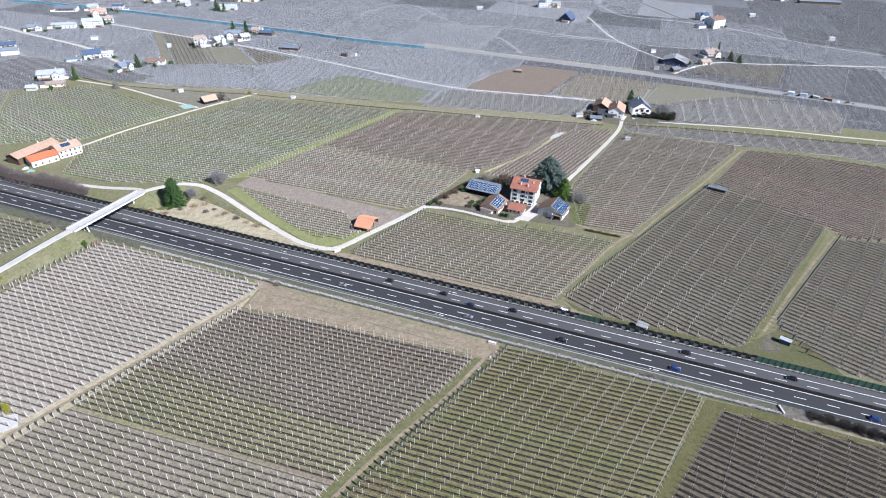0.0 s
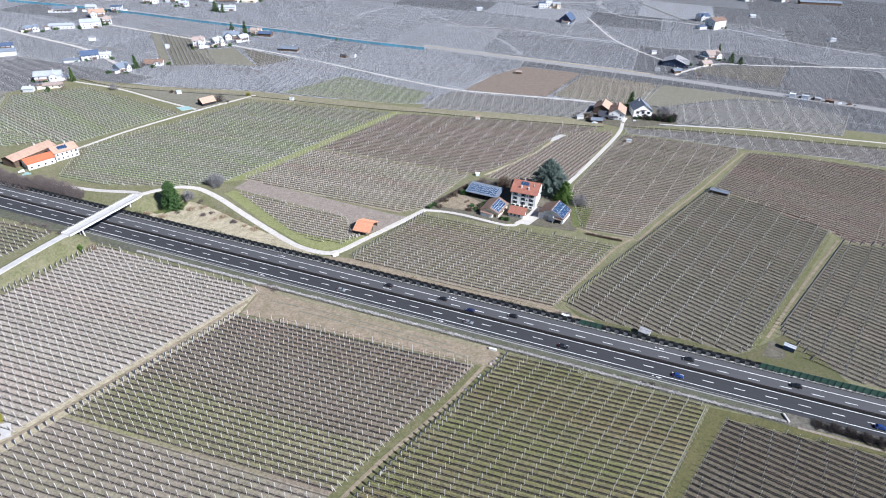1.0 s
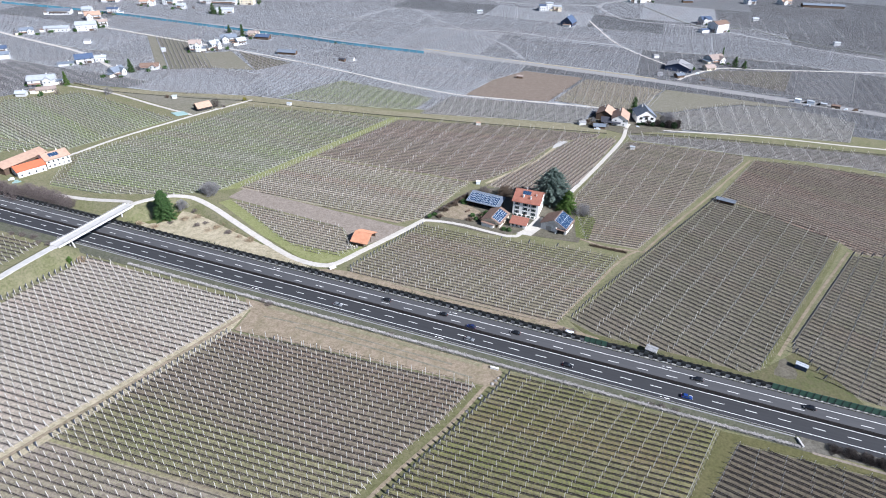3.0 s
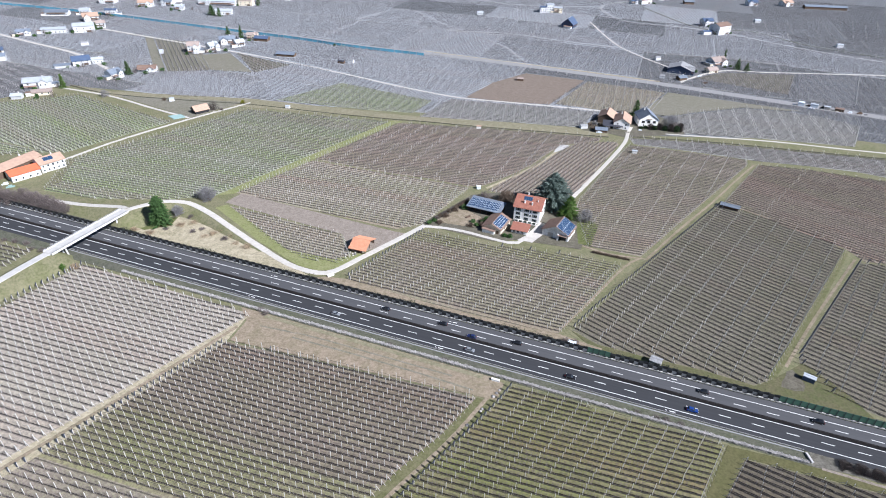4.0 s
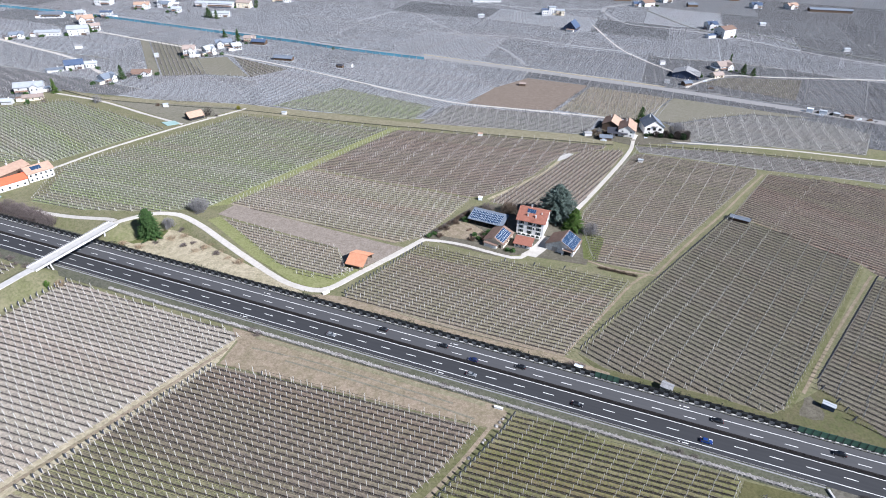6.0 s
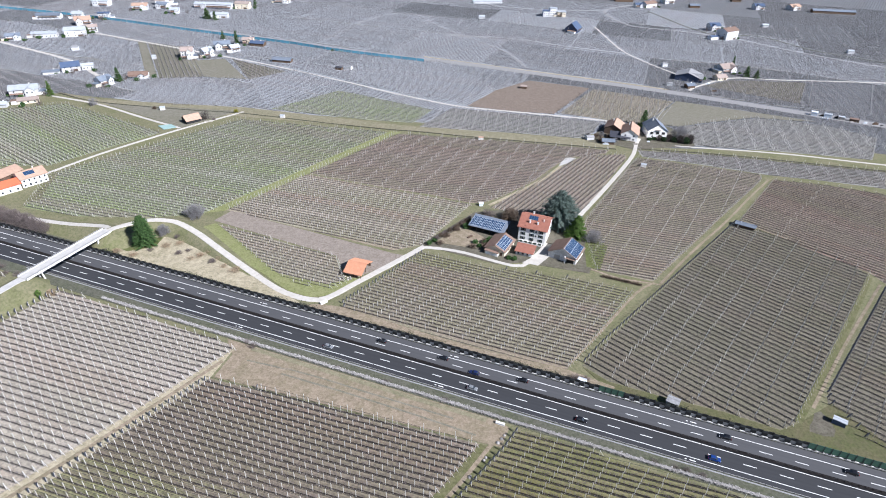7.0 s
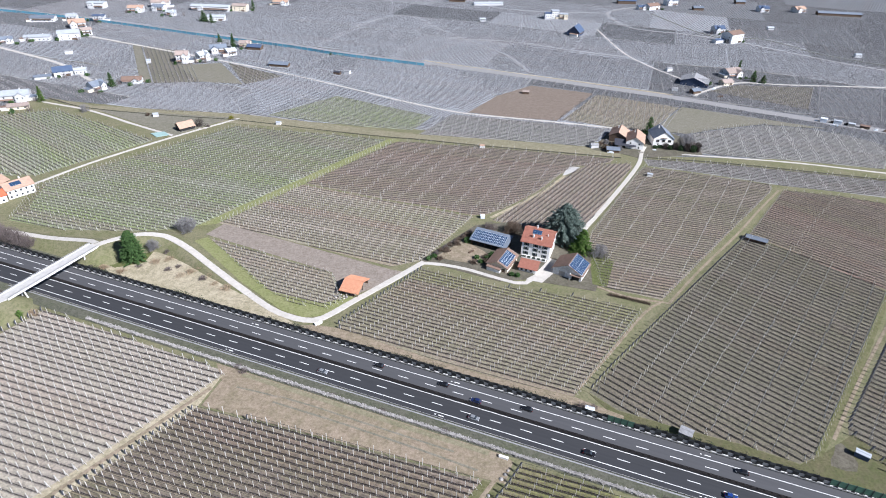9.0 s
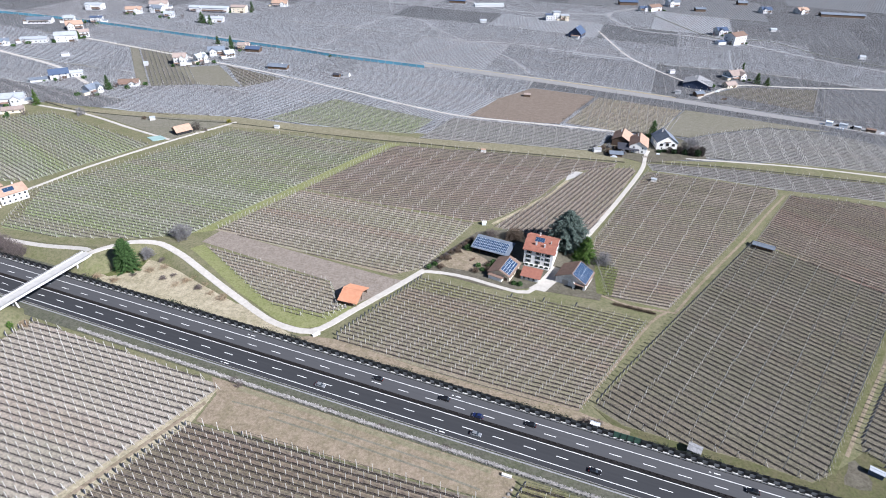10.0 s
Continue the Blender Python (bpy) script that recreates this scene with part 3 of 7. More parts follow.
def orchard(label, poly, angle, spacing, look_of="mixed", tall=2.4, step=0.8, twigs=7, post=(8.0, 3.4), z=0.0, mat="twig", strip_w=0.22, green=0.5, rows=True, avoid=(), thick=0.05, low=2, net=0.0, shade_band=0.95, skew=0.0, bundle=False, bands=0.5, zone=None):
    """A fenced-in plot: soil with grass lanes, rows of bare trained trees, and concrete posts along the rows."""
    tones = {
        # pale, sage, mauve raised and deep, umber lowered: left-to-right light put into colour
        "mixed": (GRASS, DRY, SOIL), "green": ((0.15, 0.163, 0.053), (0.245, 0.212, 0.122), (0.04, 0.036, 0.026)),
        "brown": ((0.27, 0.26, 0.165), (0.355, 0.305, 0.245), (0.1, 0.086, 0.072)), "pale": ((0.35, 0.322, 0.245), (0.43, 0.378, 0.325), (0.13, 0.116, 0.104)),
        # grey and slate: distance haze put into the soil colours as a bluish cast
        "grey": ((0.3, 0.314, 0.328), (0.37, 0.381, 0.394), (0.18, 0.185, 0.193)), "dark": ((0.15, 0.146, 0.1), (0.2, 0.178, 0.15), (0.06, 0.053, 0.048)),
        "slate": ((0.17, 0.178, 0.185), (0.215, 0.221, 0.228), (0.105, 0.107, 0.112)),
        "umber": ((0.15, 0.144, 0.092), (0.2, 0.176, 0.143), (0.034, 0.031, 0.028)),
        "rust": ((0.215, 0.198, 0.13), (0.315, 0.252, 0.212), (0.08, 0.066, 0.057)),
        "dun": ((0.25, 0.247, 0.205), (0.305, 0.295, 0.282), (0.12, 0.115, 0.11)),
        "sage": ((0.208, 0.258, 0.098), (0.31, 0.308, 0.255), (0.105, 0.102, 0.08)),
        "mauve": ((0.215, 0.208, 0.12), (0.325, 0.272, 0.226), (0.07, 0.06, 0.052)),
        "plum": ((0.195, 0.178, 0.108), (0.272, 0.217, 0.178), (0.048, 0.04, 0.035)),
        "deep": ((0.11, 0.1, 0.06), (0.142, 0.12, 0.094), (0.034, 0.03, 0.027)),
    }[look_of]
    LAYERS.append(poly)
    z = z + 0.002 * len(LAYERS) if z >= 0 else z
    px, py = [p[0] for p in poly], [p[1] for p in poly]
    avoid = [o for o in avoid if min(q[0] for q in o) < max(px) and max(q[0] for q in o) > min(px) and min(q[1] for q in o) < max(py) and max(q[1] for q in o) > min(py)]
    a = radians(angle)
    ca, sa = math.cos(a), math.sin(a)
    loc = [(x * ca + y * sa, -x * sa + y * ca) for x, y in poly]
    soil = part("orchard_soil", prism(loc, z - 0.3, z), orchard_soil("soil", spacing, *tones, strip_w, green, bands, zone), m=pose(0, 0, 0, 0, 0, angle))
    tagged(soil, "orchard soil with mown grass lanes between tree rows", kind="structure")
    TAKEN.append(poly)
    if not rows:
        return
    lx, ly = np.array([p[0] for p in loc]), np.array([p[1] for p in loc])
    pts, posts, spans = [], [], []
    for k in range(math.ceil((ly.min() + 0.8) / spacing), math.floor((ly.max() - 0.8) / spacing) + 1):
        y = k * spacing
        xs = sorted(lx[i] + (y - ly[i]) * (lx[(i + 1) % len(lx)] - lx[i]) / (ly[(i + 1) % len(lx)] - ly[i])
                    for i in range(len(lx)) if (ly[i] > y) != (ly[(i + 1) % len(lx)] > y))
        for x0, x1 in zip(xs[::2], xs[1::2]):
            if x1 - x0 < 5:
                continue
            spans.append((x0 + 0.5, x1 - 0.5, y))
            x = np.arange(x0 + 0.9, x1 - 0.7, step)
            x = x + rng.uniform(-0.4 * step, 0.4 * step, len(x))
            x = x[rng.random(len(x)) > 0.04]
            pts.append(np.stack([x, np.full(len(x), y) + rng.normal(0, 0.06, len(x))], 1))
            lag = y * skew + rng.normal(0, 0.014 * post[0])
            inner = np.arange(math.ceil((x0 + 2.5 - lag) / post[0]), math.floor((x1 - 2.5 - lag) / post[0]) + 1) * post[0] + lag
            for q in [x0 + 0.5, *(inner + rng.normal(0, 0.12, len(inner))), x1 - 0.5]:
                posts.append((q, y, 1 if q > x1 - 1 else -1 if q < x0 + 1 else 0))
    if not pts:
        return
    # a knotty low band of dark wood, standing in for every row's shadow
    if shade_band:
        band = []
        for x0, x1, y in spans:
            m = max(2, int((x1 - x0 - 0.4) / (3.6 * step)))
            xs = np.linspace(x0 + 0.2, x1 - 0.2, m + 1)
            yy = y + rng.normal(0, 0.03, m + 1)
            top, wid = 0.2 + rng.uniform(0.35, 0.6, m + 1) * shade_band, rng.uniform(0.06, 0.1, m + 1) * (0.4 + 0.8 * shade_band)
            bot = top - rng.uniform(0.1, 0.18, m + 1) * (0.5 + shade_band)
            for sgn in (-1, 1):
                a = np.stack([xs, yy + sgn * wid, z + bot], 1)
                b = np.stack([xs, yy, z + top], 1)
                band += [np.stack([a[:-1], a[1:], b[1:]], 1), np.stack([a[:-1], b[1:], b[:-1]], 1)]
        bands = np.concatenate(band)
        if avoid:
            c = bands.mean(axis=1)
            wx, wy = c[:, 0] * ca - c[:, 1] * sa, c[:, 0] * sa + c[:, 1] * ca
            keep = np.ones(len(c), bool)
            for other in avoid:
                keep &= ~inside(wx, wy, other)
            bands = bands[keep]
        if len(bands):
            co = new("cordons", tri_mesh("cordons", bands, M["shade_band"]))
            co.matrix_basis = pose(0, 0, 0, 0, 0, angle)
            tagged(co, "low dark wood band standing in for row shade", "fruit trees", kind="stuff")
    if net:
        # rolled-up nets along the heads of the posts
        roll = []
        for x0, x1, y in spans:
            a, b = np.array([x0, y, z + net]), np.array([x1, y, z + net])
            for u, v in (((0, 0.07, 0), (0, -0.07, 0)), ((0, 0, 0.07), (0, 0, -0.07))):
                u, v = np.array(u), np.array(v)
                roll += [(a + u, a + v, b + v), (a + u, b + v, b + u)]
        nets = new("rolled_nets", tri_mesh("rolled_nets", np.array(roll), M["black"]))
        nets.matrix_basis = pose(0, 0, 0, 0, 0, angle)
        tagged(nets, "dark rolled-up nets on wires above the tree rows", "nets", kind="stuff")
    p = np.concatenate(pts)
    if avoid:
        wx, wy = p[:, 0] * ca - p[:, 1] * sa, p[:, 0] * sa + p[:, 1] * ca
        keep = np.ones(len(p), bool)
        for other in avoid:
            keep &= ~inside(wx, wy, other)
        p = p[keep]
    n = len(p)
    if n == 0:
        return
    base = np.concatenate([p, np.full((n, 1), z)], 1)
    h = tall * rng.uniform(0.75, 1.1, n)
    out = []
    # stem: crossed tapered blades, and a low trained limb to either side
    for k in range(low):
        t = rng.choice((-1.0, 1.0), n)
        foot = base + np.stack([rng.normal(0, 0.1, n), rng.normal(0, 0.04, n), rng.uniform(0.05, 0.65, n)], 1)
        tip = foot + np.stack([t * step * rng.uniform(0.4, 0.8, n), rng.normal(0, 0.06, n), rng.uniform(-0.05, 0.3, n)], 1)
        w = np.array([0.0, 0.035, 0.05])
        out.append(np.stack([foot - w, foot + w, tip], 1))
    for k in (-1, 1):
        z1 = rng.uniform(0.5, 0.9, n)
        foot = base + np.stack([np.zeros(n), np.zeros(n), z1 - 0.1], 1)
        tip = foot + np.stack([k * step * rng.uniform(0.5, 0.75, n), rng.normal(0, 0.05, n), rng.uniform(0.0, 0.2, n)], 1)
        w = np.array([0.0, 0.035, 0.045])
        out.append(np.stack([foot - w, foot + w, tip], 1))
    for k in range(2):
        t = k * math.pi / 2 + rng.uniform(0, 0.6, n)
        w = (0.04 if low > 1 else 0.06) * np.stack([np.cos(t), np.sin(t), np.zeros(n)], 1)
        tip = base + np.stack([rng.normal(0, 0.08, n), rng.normal(0, 0.06, n), h], 1)
        out.append(np.stack([base - w, base + w, tip], 1))
    # twigs: tapered spurs that rise and spread along the row
    for k in range(twigs):
        t = rng.uniform(0, 2 * math.pi, n)
        z0 = h * rng.uniform(0.1, 0.8, n)
        r = rng.uniform(0.35, 0.75, n) * (1.15 - z0 / h)
        foot = base + np.stack([np.zeros(n), np.zeros(n), z0], 1)
        tip = foot + np.stack([r * np.cos(t), 0.22 * r * np.sin(t), rng.uniform(0.1, 0.6, n)], 1)
        side = thick * np.stack([-np.sin(t), np.cos(t), rng.uniform(0.3, 1.0, n)], 1)
        out.append(np.stack([foot - side, foot + side, tip], 1))
    trees = new("orchard_trees", tri_mesh("orchard_trees", np.concatenate(out), M[mat]))
    trees.matrix_basis = pose(0, 0, 0, 0, 0, angle)
    tagged(trees, label, "fruit trees", kind="stuff")
    q = np.array([p[:2] for p in posts])
    wx, wy = q[:, 0] * ca - q[:, 1] * sa, q[:, 0] * sa + q[:, 1] * ca
    keep = np.ones(len(q), bool)
    for other in avoid:
        keep &= ~inside(wx, wy, other)
    for x, y, k, p in zip(wx, wy, keep, posts):
        if k:
            ORCHARD_POSTS.append((x, y, z, post[1] * (0.92 if p[2] else 1.0), angle, p[2]))
            if p[2] and bundle and p[2] * bundle > 0:
                NET_BUNDLES.append((x, y, z, post[1], angle, p[2]))


# ---- motorway frame: s along the carriageway, o across it ----
RO, RD, RN = (79.57, 176.73), (0.92596, -0.37762), (0.37762, 0.92596)
R_ANGLE = math.degrees(math.atan2(RD[1], RD[0]))
ROAD = pose(RO[0], RO[1], 0, 0, 0, R_ANGLE)


def at_road(s, o):
    return (RO[0] + RD[0] * s + RN[0] * o, RO[1] + RD[1] * s + RN[1] * o)


ROAD_BELT = [at_road(-1000, -22.5), at_road(900, -22.5), at_road(900, 12), at_road(-1000, 12)]
TAKEN.append(ROAD_BELT)

# ---- orchards near the motorway ----
orchard("bare apple rows with pale concrete posts beside the motorway", [(-177, 256), (-82, 216), (-155.6, 126), (-200, 72), (-290, 80)], -18.8, 2.75, "pale", green=0.35, post=(5.0, 3.4), bundle=-1, skew=0.37)
MIDDLE = [(-88.3, 197), (19.2, 163.5), (4.6, 145.2), (-11, 130), (-46, 88), (-71, 56), (-203.5, 56)]
orchard("dense bare apple rows on mauve-brown soil and green lanes", part_of(MIDDLE, -18.5, 86.5, 300), -18.5, 2.45, "plum", green=0.35, post=(4.6, 3.3), net=3.2, strip_w=0.26, shade_band=1.1, bundle=-1, skew=0.37, zone=(86.0, 112.0, (0.19, 0.215, 0.075), (0.275, 0.248, 0.145)))
orchard("bare apple rows on pale brown lanes", part_of(MIDDLE, -18.5, -50, 86.5), -18.5, 2.45, "mauve", green=0.35, post=(6.0, 3.4), bundle=-1, skew=0.37)
orchard("bare apple rows over greenish mown lanes", [(34, 170), (109, 139), (75, 96), (44, 56), (-61, 56), (-28, 98), (-2, 128.5), (12.5, 144), (27.5, 161)], -19.5, 2.5, "green", green=0.5, post=(6.6, 3.2), net=3.0, strip_w=0.24, tall=2.7, shade_band=1.25, bands=0.8, twigs=8, bundle=-1, skew=0.37)
orchard("young apple rows on dark soil", [(114, 133), (165, 115), (240, 83), (210, 50), (48.5, 56), (79.5, 95)], -34, 2.8, "deep", green=0.4, post=(9.0, 2.4), shade_band=1.5, strip_w=0.3, twigs=9)
orchard("apple rows below the farmhouse", [(-2, 291.5), (42, 275.5), (93, 263.5), (105.0, 257.5), (81, 227.2), (59.5, 202), (32.3, 211.3), (3.8, 223.4), (-40, 244.0), (-40, 247)], -22.0, 2.4, "mauve", green=0.7, post=(6.0, 2.9), shade_band=0.7, bundle=-1, bands=0.8, skew=0.36, zone=(262.0, 300.0, (0.185, 0.195, 0.075), (0.26, 0.235, 0.145)))
orchard("long apple rows on brownish soil", [(66.3, 204.6), (79.2, 218.8), (124.8, 264.0), (189.5, 328.0), (205.1, 314.0), (231.1, 291.5), (238.0, 273), (142, 172), (135, 169.5), (117, 178.5), (95.4, 186.5), (75.4, 195)], -44, 3.2, "umber", green=0.5, post=(10.5, 3.6), shade_band=0.62, strip_w=0.22, skew=-0.04, bundle=-1, bands=0.4)
orchard("apple rows on grey soil beside a grass path", [(238, 260.5), (164, 187.5), (161.5, 182.5), (164.5, 176.5), at_road(86, 17.5), at_road(100, 14.5), at_road(300, 13.5), (420, 230)], -43, 3.2, "umber", green=0.35, post=(10.5, 3.6), shade_band=0.65, strip_w=0.22, bundle=-1)
orchard("apple rows on reddish soil behind the barn", [(93, 318), (98, 331), (152, 415), (160, 424), (200, 412), (239, 397), (235, 387), (180.3, 331), (118, 266), (90, 277)], -17.5, 2.6, "mauve", green=0.25, post=(13.0, 3.0), shade_band=0.7, skew=0.3, bands=0.8)
orchard("slanting apple rows beside the farm lane", [(40.5, 344.5), (107.8, 416.5), (119.5, 427), (149, 430), (151, 425), (97, 338), (88, 327), (62, 334)], 52, 2.9, "rust", green=0.2, post=(9.0, 2.8), shade_band=0.8, bands=0.4)
orchard("pale apple rows on brown ground", [(-23.6, 464.6), (42.7, 456.5), (141.5, 438), (136, 431), (110, 423), (96, 411), (75, 383.5), (50, 359.5), (38, 351.5), (29, 350), (2.9, 361), (-25.8, 370), (-79, 391)], -11, 2.6, "rust", green=0.25, post=(12.5, 3.4), shade_band=0.45, skew=0.28, bands=0.8)
orchard("apple rows with pale posts", [(-80.5, 389), (-26, 368), (2.5, 358.3), (29, 348), (-2, 300), (-18, 294), (-120.5, 338)], -20, 2.6, "brown", green=0.45, post=(5.2, 3.5), shade_band=0.45, bands=1.2)
orchard("small apple plot beside the gravel lane", [(-120, 320.5), (-48, 287), (-43, 270), (-40.5, 264), (-47, 258.5), (-63.6, 261), (-80, 274), (-97, 293)], -21.5, 2.4, "brown", green=0.3, shade_band=0.4, post=(5.0, 2.8))
orchard("large green apple plot", [(-151, 491), (-28, 467.5), (-132.5, 334), (-160, 327), (-205, 328), (-240, 338), (-248, 384)], -18.5, 2.8, "sage", green=0.75, post=(7.0, 3.0), shade_band=0.5, bands=0.9)
orchard("green apple plot beside a white track", [(-258, 396), (-204, 460), (-306, 522), (-362, 500), (-335, 425)], -37, 2.8, "sage", green=0.3, shade_band=0.5, post=(7.0, 3.0), bands=0.9)
orchard("green apple rows beside the farm", [(-266, 398), (-337, 423), (-366, 500), (-430, 520), (-450, 400), (-310, 388)], -22, 2.8, "sage", green=0.4, shade_band=0.45, post=(7.0, 3.0), bands=0.9)
orchard("apple rows on brown terraces", [(244.5, 389), (278, 381.5), (332, 360), (400, 300), (420, 232), (242, 262), (239.5, 275), (193, 330.5)], -44.5, 2.9, "rust", green=0.3, shade_band=0.85, strip_w=0.38, post=(70.0, 2.2), bands=1.1, tall=1.7)
orchard("grey apple rows below the track", [(163, 438.5), (229.5, 429), (331, 405), (420, 380), (400, 330), (312, 379), (282, 388), (246, 396.5), (202, 413.5), (163, 426)], -13, 2.6, "dun", green=0.3, shade_band=0.6, post=(12.0, 3.2), bands=0.6)

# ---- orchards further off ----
# far twigs, and the grey soils used here, carry haze in their colour
FAR = dict(shade_band=0.35, step=1.8, twigs=4, low=1, mat="twig_grey", tall=3.2)
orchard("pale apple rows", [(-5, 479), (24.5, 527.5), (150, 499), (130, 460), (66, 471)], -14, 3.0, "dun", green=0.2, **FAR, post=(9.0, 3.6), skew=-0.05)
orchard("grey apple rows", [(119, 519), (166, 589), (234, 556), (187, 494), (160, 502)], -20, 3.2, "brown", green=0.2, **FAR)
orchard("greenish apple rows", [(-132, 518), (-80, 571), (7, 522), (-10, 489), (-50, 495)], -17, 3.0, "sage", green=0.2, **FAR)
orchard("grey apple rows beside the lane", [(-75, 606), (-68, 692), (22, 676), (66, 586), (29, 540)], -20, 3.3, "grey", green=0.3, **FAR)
orchard("white posted apple rows", [(219, 489.5), (240.6, 498), (291.6, 513.5), (325.5, 507.0), (354.0, 493), (374, 471), (341, 426), (275, 440), (205.5, 451)], -17, 3.0, "dun", green=0.3, step=1.6, twigs=4, low=2, mat="twig_grey", post=(13.0, 4.2), shade_band=0.4)
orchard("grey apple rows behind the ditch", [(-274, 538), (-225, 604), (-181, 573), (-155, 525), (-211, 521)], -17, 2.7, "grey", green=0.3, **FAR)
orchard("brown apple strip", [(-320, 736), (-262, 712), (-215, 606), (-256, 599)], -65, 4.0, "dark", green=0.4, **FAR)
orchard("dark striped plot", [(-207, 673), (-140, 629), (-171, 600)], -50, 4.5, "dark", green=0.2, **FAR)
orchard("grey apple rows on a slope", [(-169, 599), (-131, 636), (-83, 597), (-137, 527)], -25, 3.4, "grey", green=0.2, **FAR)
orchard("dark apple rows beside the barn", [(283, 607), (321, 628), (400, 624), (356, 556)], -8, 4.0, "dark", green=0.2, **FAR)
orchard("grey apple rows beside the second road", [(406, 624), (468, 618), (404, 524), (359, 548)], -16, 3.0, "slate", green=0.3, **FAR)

for x0, y0, x1, y1, n, h, a in ((101, 333.5, 161, 427, 26, 2.3, 57), (166, 439.5, 331, 406, 20, 3.4, -11), (-22, 466, 140, 439.5, 18, 3.6, -9)):
    for k in range(n + 1):
        ORCHARD_POSTS.append((x0 + (x1 - x0) * k / n, y0 + (y1 - y0) * k / n, 0.0, h, a, 0))
for k in range(18):
    f = (k + 0.5) / 18
    ORCHARD_POSTS.append((-86 + 105 * f, 196.3 - 33.2 * f, 0.0, 4.2, -18.5, 0))


def slab(name, poly, mat, z, label):
    LAYERS.append(poly)
    z = z + 0.002 * len(LAYERS)
    ob = part(name, prism(poly, z - 0.3, z), M[mat])
    TAKEN.append(poly)
    return tagged(ob, label, kind="structure")


tagged(part("meadow", prism([(-345, 195), (430, 60), (480, 395), (350, 440), (170, 444), (140, 470), (-150, 512), (-335, 550), (-400, 470)], -0.4, -0.02), M["bank"]), "rough winter grass between the plots", kind="structure")
TAKEN.append([(-345, 195), (430, 60), (480, 395), (350, 440), (170, 444), (140, 470), (-150, 512), (-335, 550), (-400, 470)])
slab("fallow_strip", [at_road(-172, -22.0), at_road(-48, -22.0), (31, 171), (27, 162), (20.2, 164), (-87, 197.8), (-83, 211)], "fallow", 0.0, "fallow strip with dry trodden grass")
slab("bare_strip", [(-124, 325), (-117, 337), (-17.5, 291), (-8, 288), (-36, 268), (-42, 272), (-48, 288)], "bare", 0.0, "bare levelled soil strip beside the shed")
slab("ploughed_field", [(38, 533), (68.8, 580), (106, 613.5), (163.2, 591.8), (113, 516), (72, 523)], "brown", 0.0, "bare brown ploughed field")
slab("gravel_heap", [(96, 407), (99.2, 414.5), (105.3, 423.3), (112, 421.5), (104, 413)], "concrete", 0.05, "pale gravel spread at the plot corner")
strip("field_track", [(40, 347.5), (52, 358), (77, 382), (98, 408)], 2.2, M["drygrass"], 0.15, "pale worn track between plots")
slab("meadow", [(190, 496), (237, 557), (345, 508), (327, 509), (292, 515.5), (240, 500), (216, 490)], "stubble", 0.0, "brown-green mown meadow beside the second road")
for k in range(4):
    strip("net_row", [(187.5 + 5.2 * k, 497 + 2.2 * k), (199 + 5 * k, 517 + 1.5 * k), (211 + 5.2 * k, 540 + 0.5 * k)], 0.55, M["stone"], 0.3, "pale net laid along a row", 0.1)
slab("green_strip", [(-333, 740), (-322, 737), (-258, 600), (-270, 602)], "stubble", 0.0, "narrow green meadow strip")
slab("meadow", [(-254, 659), (-214, 672), (-173, 601), (-215, 606)], "stubble", 0.0, "small green winter meadow")
slab("grass_path", [(-18.5, 468), (-27.5, 470), (-132, 334), (-121, 337)], "path", 0.01, "green grass path between plots")
slab("grass_path", [(110.5, 139.5), (114.5, 134), (79.5, 94.5), (48.5, 54), (44, 54), (75, 96)], "rough", 0.01, "green grass path between apple plots")
slab("grass_path", [(62, 206), (106, 261), (118, 266), (239, 391.5), (243, 390), (190.5, 330), (125, 264), (66.5, 204.4)], "bank", 0.01, "worn green grass path between plots")
slab("grass_path", [(142, 172), (238.2, 273.5), (241, 267), (240, 262), (165, 188.5), (160.5, 182), (166, 172), (150, 164)], "bank", 0.01, "worn grass path beside the motorway")
slab("grass_path", [(-82, 216), (-155.6, 126), (-200, 72), (-205, 56), (-203.5, 56), (-88.3, 197), (-84, 212)], "drygrass", 0.01, "trodden grass path between apple plots")
slab("grass_path", [(27, 161.2), (12.5, 144), (-2, 128.5), (-28, 98), (-61, 56), (-71, 56), (-46, 88), (-11, 130), (4.6, 145.2), (19.2, 163.5)], "grass", 0.01, "trodden grass path between apple plots")
slab("ditch_bank", [(-330, 553), (-282, 534), (-155, 520), (-12, 482), (66, 470), (130, 459), (150, 450), (146, 441), (106, 448), (43, 460), (-5, 470.5), (-31, 475), (-150, 497), (-205, 506), (-285, 522)], "straw", 0.005, "dry grassy ditch bank")
slab("triangle_meadow", [(-275, 524), (-158, 511), (-192, 470)], "stubble", 0.01, "grazed meadow beside the small barn")
slab("motorway_bank", [at_road(-1000, 8.6), at_road(900, 8.6), at_road(900, 12.5), at_road(-1000, 12.5)], "verge", 0.0, "rough grass strip behind the barrier")
slab("motorway_verge", [at_road(-1000, -15.0), at_road(71, -15.0), at_road(71, -21.8), at_road(-1000, -21.8)], "verge", 0.01, "grey-green motorway verge")
slab("motorway_verge", [at_road(71, -15.0), at_road(900, -15.0), at_road(900, -20.5), at_road(82, -20.5), at_road(71, -21.8)], "gravelly", 0.01, "stony motorway verge with dead grass")
strip("field_track", [at_road(74, -21.6), at_road(110, -22.2), at_road(180, -23)], 1.4, M["bare"], 0.12, "reddish worn track along the motorway")
slab("farm_yard", [(128, 454), (150, 447), (160, 440), (212, 448), (216, 470), (200, 498), (150, 490)], "yard", 0.005, "worn ground round the upper farm")
